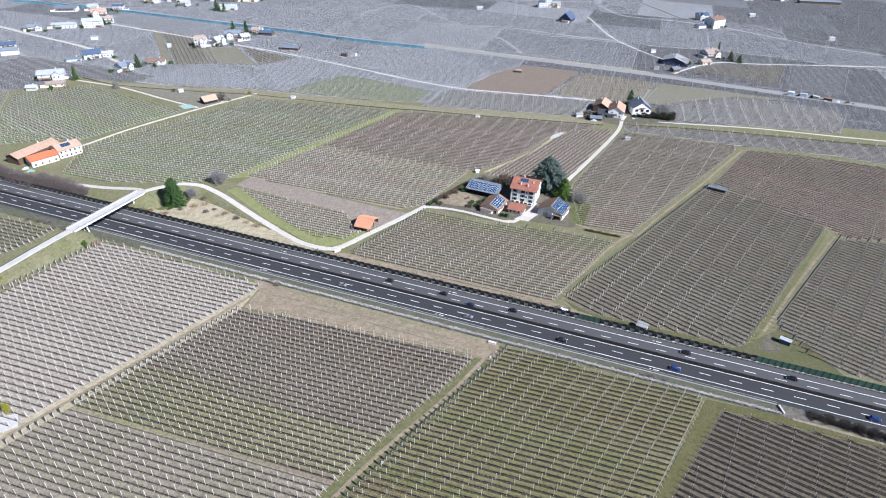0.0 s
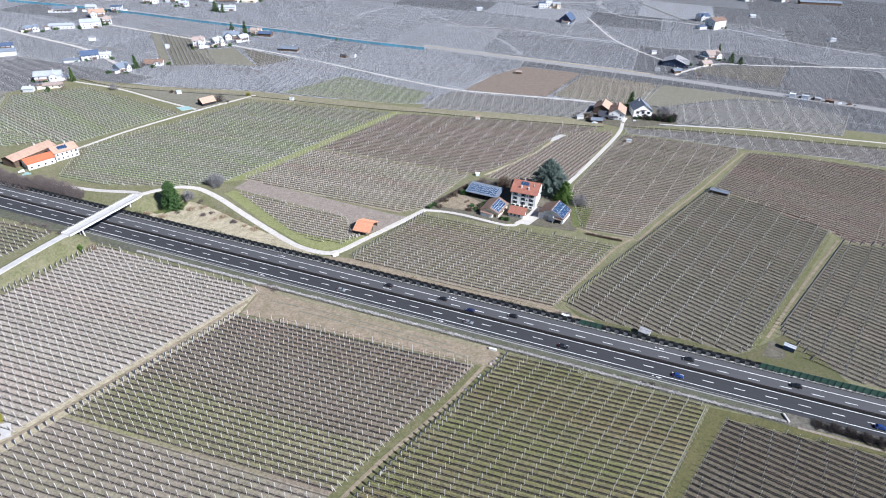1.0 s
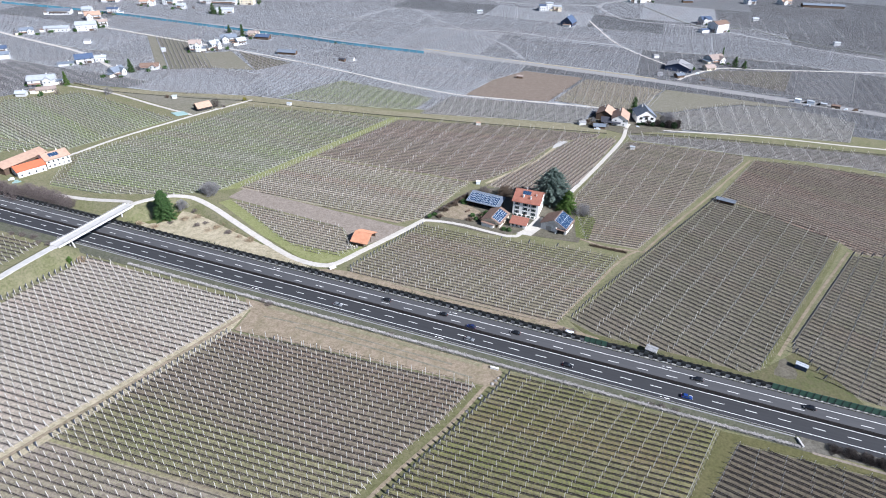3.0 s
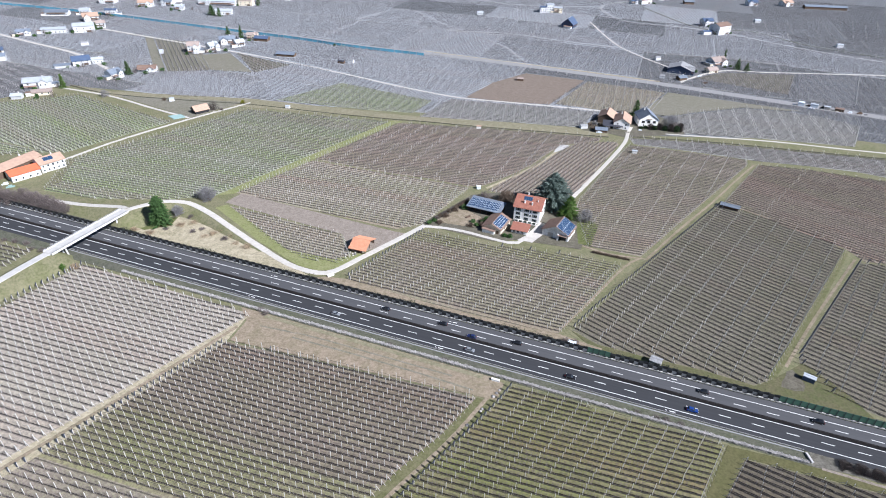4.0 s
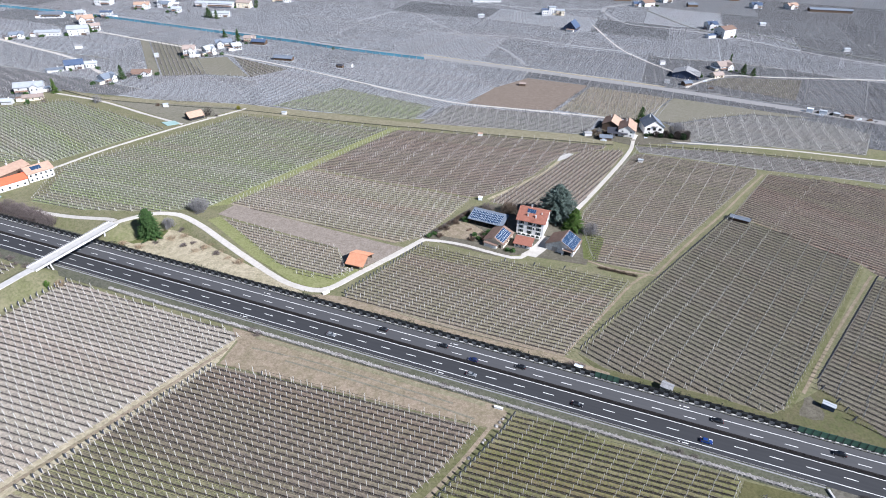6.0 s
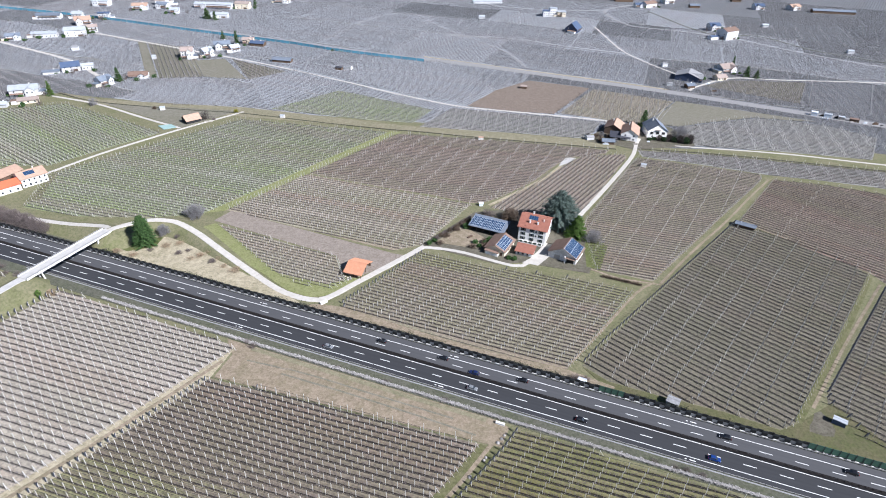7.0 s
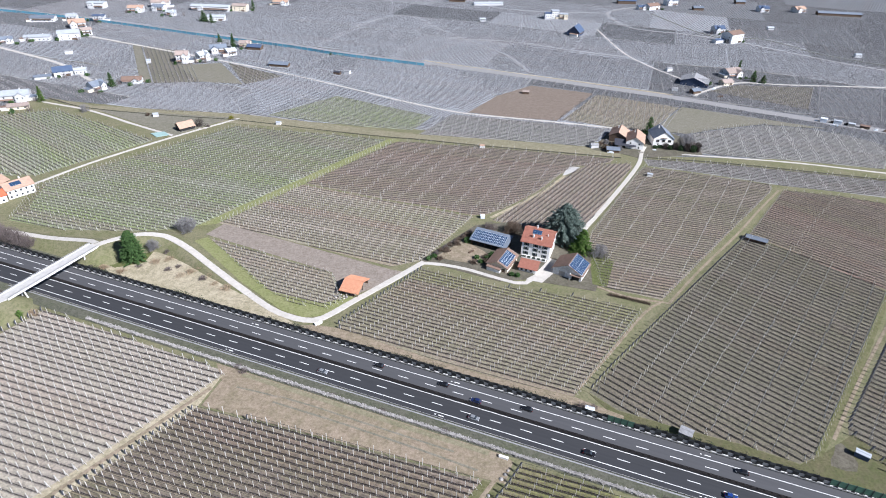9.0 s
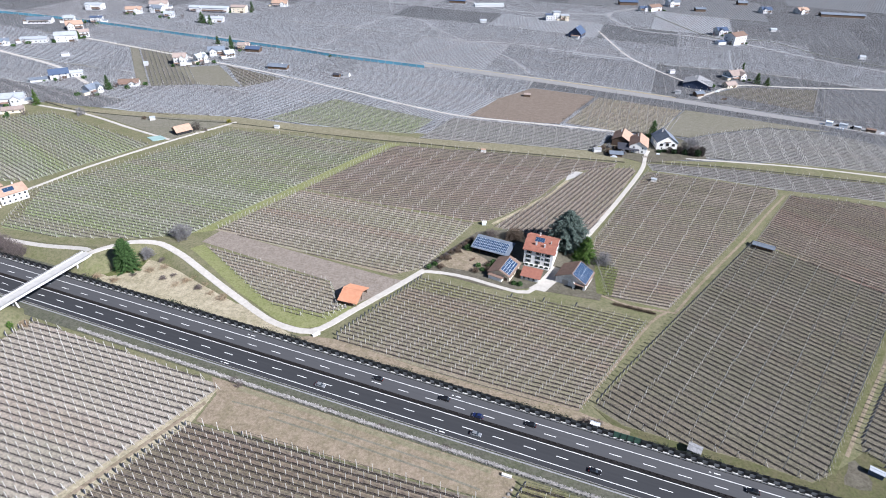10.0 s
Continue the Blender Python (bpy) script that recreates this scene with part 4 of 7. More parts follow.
slab("lawn", [(-236, 349), (-262, 343), (-300, 345), (-300, 395), (-258, 398), (-243, 384), (-240, 365)], "bank", 0.005, "grassy ground round the farm buildings")
slab("farm_yard", [(-3, 300), (30, 338), (50, 342), (76, 328), (92, 317), (95, 292), (86, 273), (52, 283), (38, 281)], "yard", 0.005, "worn farmyard ground with winter grass")
slab("soil_strip", [at_road(-160, 8.7), at_road(-8, 8.7), at_road(-8, 13), (59.5, 201.8), (32.3, 211), (3.8, 223), (-40, 243.8), (-50, 246)], "fallow", 0.015, "brownish trodden soil beside the barrier")
slab("green_strip", [at_road(-8, 8.7), at_road(100, 8.7), (171, 166), (163, 182.5), (142, 171.5), (135, 169), (117, 178), (95.4, 186), (75.4, 194.5), (66, 204)], "verge_turf", 0.012, "green strip of grass beside the barrier")
slab("soil_patch", [(146, 168.5), (150, 166.2), (154, 165.8), (156.5, 169), (157, 174), (156, 178.5), (153, 177.5), (150.5, 174), (147.5, 171.2)], "yard", 0.02, "trodden brown soil at the path end")
slab("bank", [(-82, 264), (-110, 288), (-140, 312), (-172, 297), at_road(-262, 10.5), at_road(-150, 10.5)], "drygrass", 0.02, "pale dry grass bank beside the motorway")
slab("lane_verge", [(-122, 322), (-104, 303), (-76, 271.5), (-50, 262), (-36, 268), (-34, 264), (-47, 253), (-57, 251.5), (-68, 256.5), (-84, 271.5), (-98, 284), (-112, 297), (-133, 314)], "path", 0.0, "green verge between lane and orchard")
slab("meadow", [(-133, 333), (-160, 327.5), (-205, 328.5), (-240, 338.5), (-262, 342), (-215, 318), (-188, 311), (-172, 306), (-158, 314), (-146, 316), (-136, 312), (-122, 323)], "bank", 0.0, "rough grass between lane and orchard")
slab("grass_strip", [(110, 139.2), at_road(63, -21.9), at_road(220, -21.9), (240, 84), (165, 115.5), (114.5, 133.5)], "rough", 0.0, "yellow-green grass strip above the orchard")
slab("concrete_pad", [(-164, 132), (-155, 134.5), (-151.5, 128), (-160, 123)], "concrete", 0.05, "pale concrete pad beside the path")
slab("lawn", [(-172, 298), (-160, 291), (-147, 296), (-146, 306), (-158, 312)], "fresh", 0.05, "green grass round the tall conifer")
slab("bank", [(-177.5, 256.5), (-188, 262), (-214, 226), (-236, 190), (-285, 82), (-205, 208)], "bank", 0.02, "grassy bank below the overpass ramp")
orchard("short apple rows beside the overpass ramp", [(-330, 300), (-252, 284.5), (-210, 268.5), (-216, 253), (-232, 232), (-300, 200)], -20, 2.8, "mixed", green=0.4)
slab("lawn", [(86, 279), (93, 277), (103, 300), (94, 314), (89, 296)], "fresh", 0.03, "fresh green lawn beside the barn")
slab("garden", [(5, 303), (22, 321), (33, 309), (37, 300), (26, 297)], "fallow", 0.03, "brown dug garden beside the solar shed")
slab("paved_yard", [(58, 288), (52, 283), (60, 280), (67, 288), (73, 300), (68, 303)], "gravel", 0.03, "pale paved farmyard")

# ---- lanes ----
strip("gravel_lane", [(-86.3, 269.4), (-77, 261), (-68.6, 254.7), (-56.3, 249.7), (-47.8, 251.3), (-34.5, 264.4), (-17.1, 281.6), (-0.6, 298.5)], 3.6, M["gravel"], 0.16, "pale gravel farm lane")
strip("gravel_lane", [(-2, 297.5), (7, 296.5), (21.5, 292.0), (46.2, 280.0), (54.6, 282.6), (62.6, 292.9)], 2.6, M["gravel"], 0.16, "pale gravel lane to the farmhouse")
strip("gravel_lane", [(90, 327), (95.0, 335.3), (121.3, 373.6), (154.3, 424.7), (166.6, 452), (172, 462)], 3.0, M["gravel"], 0.16, "straight pale lane to the upper farm")
strip("gravel_lane", [(-252, 384), (-229, 421), (-192, 467), (-153, 509)], 2.6, M["gravel"], 0.16, "straight white gravel track")
strip("gravel_lane", [(-345, 552), (-332, 543), (-280, 522), (-226, 489), (-193, 470)], 2.6, M["gravel"], 0.16, "white gravel track")
strip("gravel_lane", [(-229, 687), (-155, 647), (-81, 601), (-26, 564), (29, 533), (71, 522), (138, 506), (158, 500)], 2.8, M["gravel"], 0.16, "white field lane")
strip("gravel_lane", [(-560, 775), (-459, 711), (-371, 656), (-312, 599)], 4.0, M["gravel"], 0.16, "white village lane")
strip("gravel_lane", [(-399, 775), (-279, 713), (-229, 687)], 4.0, M["gravel"], 0.16, "white village lane")
strip("gravel_lane", [(196, 448), (274.8, 435.7), (337, 419), (460, 388)], 2.0, M["gravel"], 0.16, "pale lane beside the orchard")
strip("gravel_lane", [(262, 590), (275, 603), (324, 635), (376, 632), (474, 629), (640, 620)], 3.0, M["gravel"], 0.16, "pale lane beside the blue barn")
strip("field_track", [(88, 277), (100, 269), (116, 264.5), (121, 263)], 1.5, M["fallow"], 0.15, "narrow brown path between plots")
strip("field_track", [(120.5, 263.5), (150, 295), (185, 330), (212, 359), (241, 389)], 1.6, M["fallow"], 0.15, "worn dry track on the grass path")
strip("field_track", [(154, 180), (176, 203), (198, 225), (238, 264)], 1.6, M["fallow"], 0.15, "pale worn track beside the stakes")
strip("field_track", [(62, 206), (78, 224), (106, 256), (118, 265)], 1.6, M["fallow"], 0.15, "worn dry track on the grass path")
strip("field_track", [(24, 164), (6, 141), (-20, 113), (-46, 80), (-64, 57)], 1.8, M["fallow"], 0.15, "worn brown track on the grass path")
strip("field_track", [(-86, 207), (-120, 164), (-158, 118), (-196, 72)], 2.0, M["fallow"], 0.15, "worn brown track on the grass path")
strip("field_track", [(-70, 209.5), (-40, 197), (-10, 184.5), (22, 171.5)], 0.7, M["fallow"], 0.12, "pale wheel track on the fallow strip")
strip("field_track", [(-66, 205.5), (-38, 193.5), (-8, 181), (20, 169)], 0.6, M["fallow"], 0.12, "pale wheel track on the fallow strip")
strip("grass_edge", [at_road(-158, -23.6), at_road(-120, -23.4), at_road(-80, -23.6), at_road(-52, -23.4)], 2.2, M["straw"], 0.1, "yellow-green grass along the stone wall", 1.2)
strip("field_track", [(-60, 199.5), (-34, 189.5), (-6, 178), (18, 167.5)], 1.1, M["stubble"], 0.1, "worn brown wheel track on the fallow strip", 0.8)
strip("field_track", [(-76, 207.5), (-50, 199.5), (-20, 187.5), (10, 175.5)], 1.0, M["stubble"], 0.1, "worn brown wheel track on the fallow strip", 0.8)
strip("grass_edge", [(144, 173), (190, 220), (237, 271)], 3.0, M["grass"], 0.14, "green grass edge of the path")
strip("country_road", [(-800, 1000), (-600, 918), (-453, 872), (-270, 795), (-158, 750), (-96, 720), (0, 685), (30, 676), (166, 617), (241, 583), (285, 560), (343, 530), (420, 488), (560, 400), (700, 300)], 12.0, M["asphalt_old"], 0.16, "worn grey country road", 0.0)
strip("gravel_lane", [(237, 871), (238, 752), (250, 696), (266, 655), (272, 642)], 2.6, M["gravel"], 0.16, "pale lane to the dark house")
strip("gravel_lane", [(-90, 860), (-52, 920), (-16, 929), (26, 842), (70, 769), (98, 718), (112, 652)], 2.2, M["asphalt_old"], 0.16, "narrow grey field lane")
strip("field_track", [(340, 1040), (281, 984), (290, 886), (350, 855), (410, 814), (464, 750), (528, 690), (640, 620)], 4.0, M["asphalt_old"], 0.15, "pale worn track between far plots")
strip("field_track", [(26, 800), (112, 790), (173, 756), (235, 730)], 3.0, M["asphalt_old"], 0.15, "pale worn track between far plots")
strip("field_track", [(60, 1090), (110, 1010), (180, 985), (281, 984)], 4.0, M["asphalt_old"], 0.15, "pale worn track between far plots")
strip("ditch", [(351, 990), (385, 850), (453, 833), (490, 760), (563, 697)], 3.0, M["verge"], 0.17, "dark grassy ditch between far plots")
strip("earth_bank", [(0, 697), (80, 662), (166, 626), (241, 592)], 3.0, M["drygrass"], 0.14, "dry grassy road bank")
strip("ditch", [(-327, 550), (-283, 528), (-209, 513), (-152, 505), (-85, 487), (-31.6, 474.5), (-4.9, 470), (43, 459.5), (106.4, 447.7), (147, 440)], 1.8, M["soil_dark"], 0.17, "dark ditch beside the grass bank")
strip("ditch", [(164, 441.5), (229.5, 431.5), (329, 408), (460, 378)], 1.8, M["soil_dark"], 0.17, "dark ditch below the track")

# ---- motorway ----
road = tagged(part("road", box(-1000, 900, -14.9, -3.9, -0.3, 0.02), M["asphalt_near"], m=ROAD), "dark new asphalt carriageway with white markings", kind="structure")
road_far = tagged(part("road", box(-1000, 900, -3.9, 7.4, -0.3, 0.02), M["asphalt_far"], m=ROAD), "worn grey-brown asphalt carriageway with white markings", kind="structure")


def line_of(o, w, parent, s0=-1000.0, s1=900.0):
    return part("edge_line", box(s0, s1, o - w / 2, o + w / 2, 0.0, 0.026), M["paint"], parent)


line_of(3.7, 0.28, road_far)
line_of(-3.1, 0.2, road_far)
line_of(-4.45, 0.28, road)
line_of(-12.2, 0.28, road)
dash_mesh = mesh_of("lane_dash", *(lambda bm: ([v.co[:] for v in bm.verts], [[v.index for v in f.verts] for f in bm.faces]))((lambda b: (b.verts.index_update(), b)[1])(box(-2.25, 2.25, -0.14, 0.14, 0.0, 0.026))), M["paint"])
for k in range(-45, 25):
    for o, parent, shift in ((0.0, road_far, 0.0), (-8.35, road, 6.1)):
        d = new("lane_dash", dash_mesh)
        d.parent, d.matrix_basis = parent, pose(12 * k + shift, o, 0)

for s in (20.0, 117.0, -77.0, -174.0, 214.0):
    for o in (5.3, -13.5):
        for ds, length in ((0, 0.7), (1.6, 2.2)):
            part("lay_by_mark", box(s + ds, s + ds + length, o - 0.2, o + 0.2, 0.0, 0.027), M["paint"], road_far if o > 0 else road)


def rail_thing(name, label, category, o, s0, s1, pitch, beams, post_box, beam_mat, post_mat):
    """A row of posts with beams: beams are (y0, y1, z0, z1) in the road's frame."""
    thing = empty(name, ROAD, label, category)
    for y0, y1, z0, z1 in beams:
        part("beam", box(s0, s1, o + y0, o + y1, z0, z1, 0.02), M[beam_mat], thing)
    w, y0, y1, z1 = post_box
    bm = box(-w / 2, w / 2, o + y0, o + y1, 0, z1)
    bm.verts.index_update()
    me = mesh_of("post", [v.co[:] for v in bm.verts], [[v.index for v in f.verts] for f in bm.faces], M[post_mat])
    bm.free()
    for k in range(int((s1 - s0) / pitch) + 1):
        p = new("post", me)
        p.parent, p.matrix_basis = thing, pose(s0 + k * pitch, 0, 0)
    return thing


# median: dark double-sided steel barrier
rail_thing("median_barrier", "dark weathering steel median barrier on posts", "crash barrier", -3.8, -420, 230, 2.25,
           ((-0.42, -0.34, 0.5, 0.86), (0.34, 0.42, 0.5, 0.86), (-0.42, -0.34, 0.95, 1.25), (0.34, 0.42, 0.95, 1.25)), (0.16, -0.34, 0.34, 1.22), "corten", "corten")
# black and wide so that it also stands for the shadow under the barrier
tagged(part("median_kerb", box(-420, 230, -4.25, -3.35, 0.0, 0.62, 0.05), M["black"], m=ROAD), "low dark median kerb that also stands for barrier shadow", "kerb")
tagged(part("kerb", box(-300, 69, -16.0, -15.35, -0.1, 0.12, 0.03), M["weathered"], m=ROAD), "pale concrete gutter kerb along the verge", kind="structure")
# outer guard rails
rail_thing("guard_rail", "pale steel guard rail on dark posts", "crash barrier", 7.05, -420, 230, 2.25, ((-0.1, 0.0, 0.55, 0.9),), (0.5, -0.02, 0.16, 0.98), "zinc", "black")
rail_thing("guard_rail", "grey steel guard rail beside the verge", "crash barrier", -15.2, -300, 69, 2.25, ((0.0, 0.08, 0.5, 0.82),), (0.12, -0.1, 0.0, 0.82), "concrete", "corten")


def noise_barrier(s0, s1, mat, label, checker=True, height=3.3):
    """Panels between dark steel posts: two courses of dark and grey squares in turn on pale kerb blocks, or a plain mesh screen."""
    thing = empty("noise_barrier", ROAD, label, "noise barrier")
    bay = 4.0 if checker else 2.6
    n = max(1, round((s1 - s0) / bay))
    bay = (s1 - s0) / n
    low, mid = 0.62, 1.95
    if checker:
        pieces = (("dark_panel", box(0.06, bay / 2 - 0.02, 8.0, 8.14, low, mid, 0.015), mat), ("grey_panel", box(bay / 2 + 0.02, bay - 0.06, 8.0, 8.12, low, mid, 0.015), "greypanel"),
                  ("dark_panel", box(bay / 2 + 0.02, bay - 0.06, 8.02, 8.16, mid + 0.03, height, 0.015), mat), ("grey_panel", box(0.06, bay / 2 - 0.02, 8.03, 8.13, mid + 0.03, height - 0.25, 0.015), "duskpanel"),
                  ("kerb_block", box(0.3, bay * 0.62, 7.62, 7.98, -0.05, 0.42, 0.04), "pale_concrete"), ("footing", box(0.0, bay, 7.9, 8.3, -0.1, 0.4), "black"))
    else:
        pieces = (("mesh_panel", box(0.06, bay - 0.06, 8.0, 8.14, 0.5, height, 0.015), mat), ("kerb_block", box(0.25, bay * 0.6, 7.62, 7.98, -0.05, 0.4, 0.04), "pale_concrete"), ("footing", box(0.0, bay, 7.9, 8.3, -0.1, 0.45), "black"))
    pieces += (("post", box(-0.1, 0.1, 7.92, 8.26, 0.0, height + 0.12), "black"),)
    meshes = []
    for name, bm, m in pieces:
        bm.verts.index_update()
        meshes.append((name, mesh_of(name, [v.co[:] for v in bm.verts], [[v.index for v in f.verts] for f in bm.faces], M[m])))
        bm.free()
    for k in range(n + 1):
        for name, me in meshes:
            if k == n and name != "post":
                continue
            p = new(name, me)
            p.parent, p.matrix_basis = thing, pose(s0 + bay * k, 0, 0)


def barrier_creeper(s0, s1):
    """Dark creeper and brush that grow along the back of the barrier, thin in places."""
    r = np.random.default_rng(77)
    n = int((s1 - s0) * 70)
    u = r.uniform(s0, s1, n)
    thick = np.clip(0.55 + 0.5 * np.sin(u * 0.11) + 0.35 * np.sin(u * 0.37 + 1.0), 0.08, 1.2)
    keep = r.random(n) < thick
    u, thick = u[keep], thick[keep]
    n = len(u)
    c = np.stack([u, 8.5 + r.gamma(1.6, 0.45, n), r.random(n) ** 0.8 * (1.1 + 1.5 * thick)], 1)
    e1, e2 = r.normal(0, 0.17, (n, 3)), r.normal(0, 0.17, (n, 3))
    ob = new("creeper", tri_mesh("creeper", np.stack([c + e1, c + e2, c - 0.5 * (e1 + e2)], 1), M["ivy"]))
    ob.matrix_basis = ROAD
    tagged(ob, "dark creeper and brush behind the noise barrier", "creeper", kind="stuff")


noise_barrier(-420, -14, "barrier", "noise barrier of dark and grey panels beside the motorway")
noise_barrier(-14, -4, "barrier_lit", "green mesh screen between dark posts", False)
noise_barrier(-4, 62.4, "barrier", "noise barrier of dark and grey panels beside the motorway")
noise_barrier(62.4, 225, "barrier_lit", "green mesh screen between dark posts", False)
barrier_creeper(-330, 62)


def rubble_wall(s0, s1, o, height, width):
    """A dry-laid wall of rough pale stones."""
    thing = empty("stone_wall", ROAD, "dry-laid wall of rough pale stones", "stone wall")
    base = part("core", box(s0, s1, o - width * 0.4, o + width * 0.4, -0.1, height * 0.8), M["stone"], thing)
    kinds = []
    r = random.Random(5)
    for k in range(6):
        bm = bmesh.new()
        bmesh.ops.create_icosphere(bm, subdivisions=1, radius=0.5)
        for v in bm.verts:
            v.co *= r.uniform(0.75, 1.15)
        bm.verts.index_update()
        kinds.append(mesh_of("stone", [v.co[:] for v in bm.verts], [[v.index for v in f.verts] for f in bm.faces], M["stone"]))
        bm.free()
    s, count = s0, 0
    pile = bmesh.new()
    while s < s1:
        size = r.uniform(0.4, 0.95)
        m = pose(s, o + r.uniform(-0.65, 0.65) * width, height * r.uniform(0.45, 0.85), r.uniform(0, 360), r.uniform(0, 360), r.uniform(0, 360)) @ Matrix.Diagonal((size, size * 0.8, size * 0.7, 1))
        if -60 < s < 62 and count < 300:
            st = new("stone", kinds[r.randrange(6)])
            st.parent, st.matrix_basis = thing, m
            count += 1
        else:
            tmp = kinds[r.randrange(6)]
            k0 = len(pile.verts)
            vs = [pile.verts.new(m @ v.co) for v in tmp.vertices]
            for f in tmp.polygons:
                pile.faces.new([vs[i] for i in f.vertices])
        s += size * 0.22
    tagged(part("stones", pile, M["stone"], thing), kind="stuff")


rubble_wall(-245, 70, -20.6, 1.0, 1.3)


def concrete_block(x, y, turn, length, width, height, name, label, mat="pale_concrete"):
    """A cast block with a projecting cover slab."""
    t = empty(name, pose(x, y, 0, 0, 0, turn), label, name.replace("_", " "))
    part("block", side_prism([(-width / 2, -0.1), (width / 2, -0.1), (width * 0.42, height), (-width * 0.42, height)], -length / 2, length / 2), M[mat], t)
    part("cover", box(-length / 2 - 0.1, length / 2 + 0.1, -width / 2 - 0.05, width / 2 + 0.05, height, height + 0.15, 0.03), M[mat], t)


concrete_block(*at_road(-46.5, -23.4), R_ANGLE, 3.4, 1.0, 0.8, "culvert_head", "white concrete culvert head beside the path")
concrete_block(*at_road(70.3, -18.4), R_ANGLE - 68, 4.2, 0.7, 0.7, "wing_wall", "pale stone wing wall ending the stone wall", "concrete")
concrete_block(-49.2, 246.8, 40, 3.6, 1.2, 1.0, "culvert_head", "white concrete culvert head at the lane bend")


# ---- overpass and its ramps ----
def ramp(points, width, slope, label, lane="gravel", start=0):
    """A raised lane on a grassy embankment; the points carry their own heights."""
    line = smooth_line(points, 3.0)
    v, f = [], []
    for i, p in enumerate(line):
        d = line[min(i + 1, len(line) - 1)] - line[max(i - 1, 0)]
        n = Vector((-d.y, d.x, 0)).normalized()
        w = width / 2 + 0.6
        run = max(p.z, 0.0) * slope + 0.3
        for o, z in ((-w - run, -0.2), (-w - run * 0.5, p.z * 0.52), (-w, p.z - 0.05), (w, p.z - 0.05), (w + run, -0.2)):
            j = 0.35 * noise.noise((p.x * 0.2, p.y * 0.2, o))
            v.append((p.x + n.x * (o + j), p.y + n.y * (o + j), z))
        if i:
            for k in range(4):
                a = (i - 1) * 5 + k
                f.append((a, a + 1, a + 6, a + 5))
    bank = tagged(new("embankment", mesh_of("embankment", v, f, M["bank"], True)), label + " embankment of rough winter grass", kind="structure")
    w = width / 2
    line = smooth_line(points[start:], 3.0)
    v, f = ribbon(line, ((-w, -0.1), (-w + 0.1, 0.14), (w - 0.1, 0.14), (w, -0.1)))
    tagged(new("raised_lane", mesh_of("raised_lane", v, [q[::-1] for q in f], M[lane])), label + " pale lane on the embankment", kind="structure")
    return bank


ramp([(-178.5, 291.5, 0.1), (-176.2, 296.6, 4.6), (-174.5, 300.5, 6.3), (-172.5, 303, 6.35), (-168, 307.5, 6.2), (-157, 315.0, 5.6), (-146, 316.5, 4.6), (-138.6, 314.1, 3.9), (-126, 305, 2.9), (-113.5, 293.6, 2.0), (-99, 280.5, 0.9), (-86.3, 269.4, 0.08)], 3.8, 1.9, "far side", start=2)
ramp([(-172, 303.5, 6.2), (-178, 308.5, 5.2), (-186, 311.0, 4.3), (-208, 316.5, 2.6), (-250, 331, 0.1)], 3.2, 1.6, "side branch")
ramp([(-189.5, 266, 0.1), (-191.7, 261, 4.6), (-193.5, 257, 6.3), (-195.2, 254, 6.3), (-203, 240, 5.2), (-212, 223.6, 3.6), (-232, 188, 0.1)], 4.4, 1.7, "near side", lane="concrete", start=2)


def overpass():
    a, b = Vector((-193.2, 257.8, 6.5)), Vector((-174.2, 301.5, 6.5))
    length = (b - a).length
    m = Matrix.Translation(a) @ pose(0, 0, 0, 0, 0, math.degrees(math.atan2(b.y - a.y, b.x - a.x)))
    thing = empty("overpass", m, "pale concrete overpass with steel railings above the motorway", "bridge")
    part("deck", side_prism([(-3.1, -0.15), (-3.1, 0.1), (3.1, 0.1), (3.1, -0.15), (2.2, -0.8), (-2.2, -0.8)], -1.0, length + 1.0), M["concrete"], thing)
    for y in (-2.95, 2.95):
        part("kerb", box(-1, length + 1, y - 0.2, y + 0.2, 0.1, 0.35, 0.03), M["pale_concrete"], thing)
        part("edge_beam", box(-1, length + 1, y * 1.075 - 0.06, y * 1.075 + 0.06, -0.55, 0.42, 0.02), M["pale_concrete"], thing)
        for z in (0.6, 0.85, 1.1):
            part("rail", box(-1, length + 1, y - 0.035, y + 0.035, z, z + 0.07), M["zinc"], thing)
        for k in range(int(length / 1.6) + 1):
            part("rail_post", box(k * 1.6 - 0.04, k * 1.6 + 0.04, y - 0.04, y + 0.04, 0.3, 1.16), M["zinc"], thing)
    for x in (length * 0.17, length * 0.84):
        for y in (-1.6, 1.6):
            part("pier", tube((x, y, -6.6), (x - (1.5 if x < length / 2 else -1.5) * 0.5, y, -0.8), 0.4, 0.4, 8), M["pale_concrete"], thing)
    for x0, x1 in ((-2.2, 0.2), (length - 0.2, length + 2.2)):
        part("abutment", box(x0, x1, -2.6, 2.6, -5.0, -0.2), M["concrete"], thing)


overpass()


# ---- buildings ----
def window(parent, x, y, z, w, h, shutters=True, out=-1):
    """A window in a wall that faces local y (out = -1 or 1): frame, pane and folded-back shutters."""
    win = new("window")
    win.parent, win.matrix_basis = parent, pose(x, y, z)
    s = out
    part("frame", box(-w / 2 - 0.08, w / 2 + 0.08, min(0, s * 0.06), max(0, s * 0.06), -0.08, h + 0.08), M["white"], win)
    part("pane", box(-w / 2, w / 2, min(s * 0.05, s * 0.09), max(s * 0.05, s * 0.09), 0, h), M["glass"], win)
    if shutters:
        for k in (-1, 1):
            part("shutter", box(k * (w * 0.8) - w * 0.24, k * (w * 0.8) + w * 0.24, min(s * 0.04, s * 0.12), max(s * 0.04, s * 0.12), -0.05, h + 0.05), M["shutter"], win)


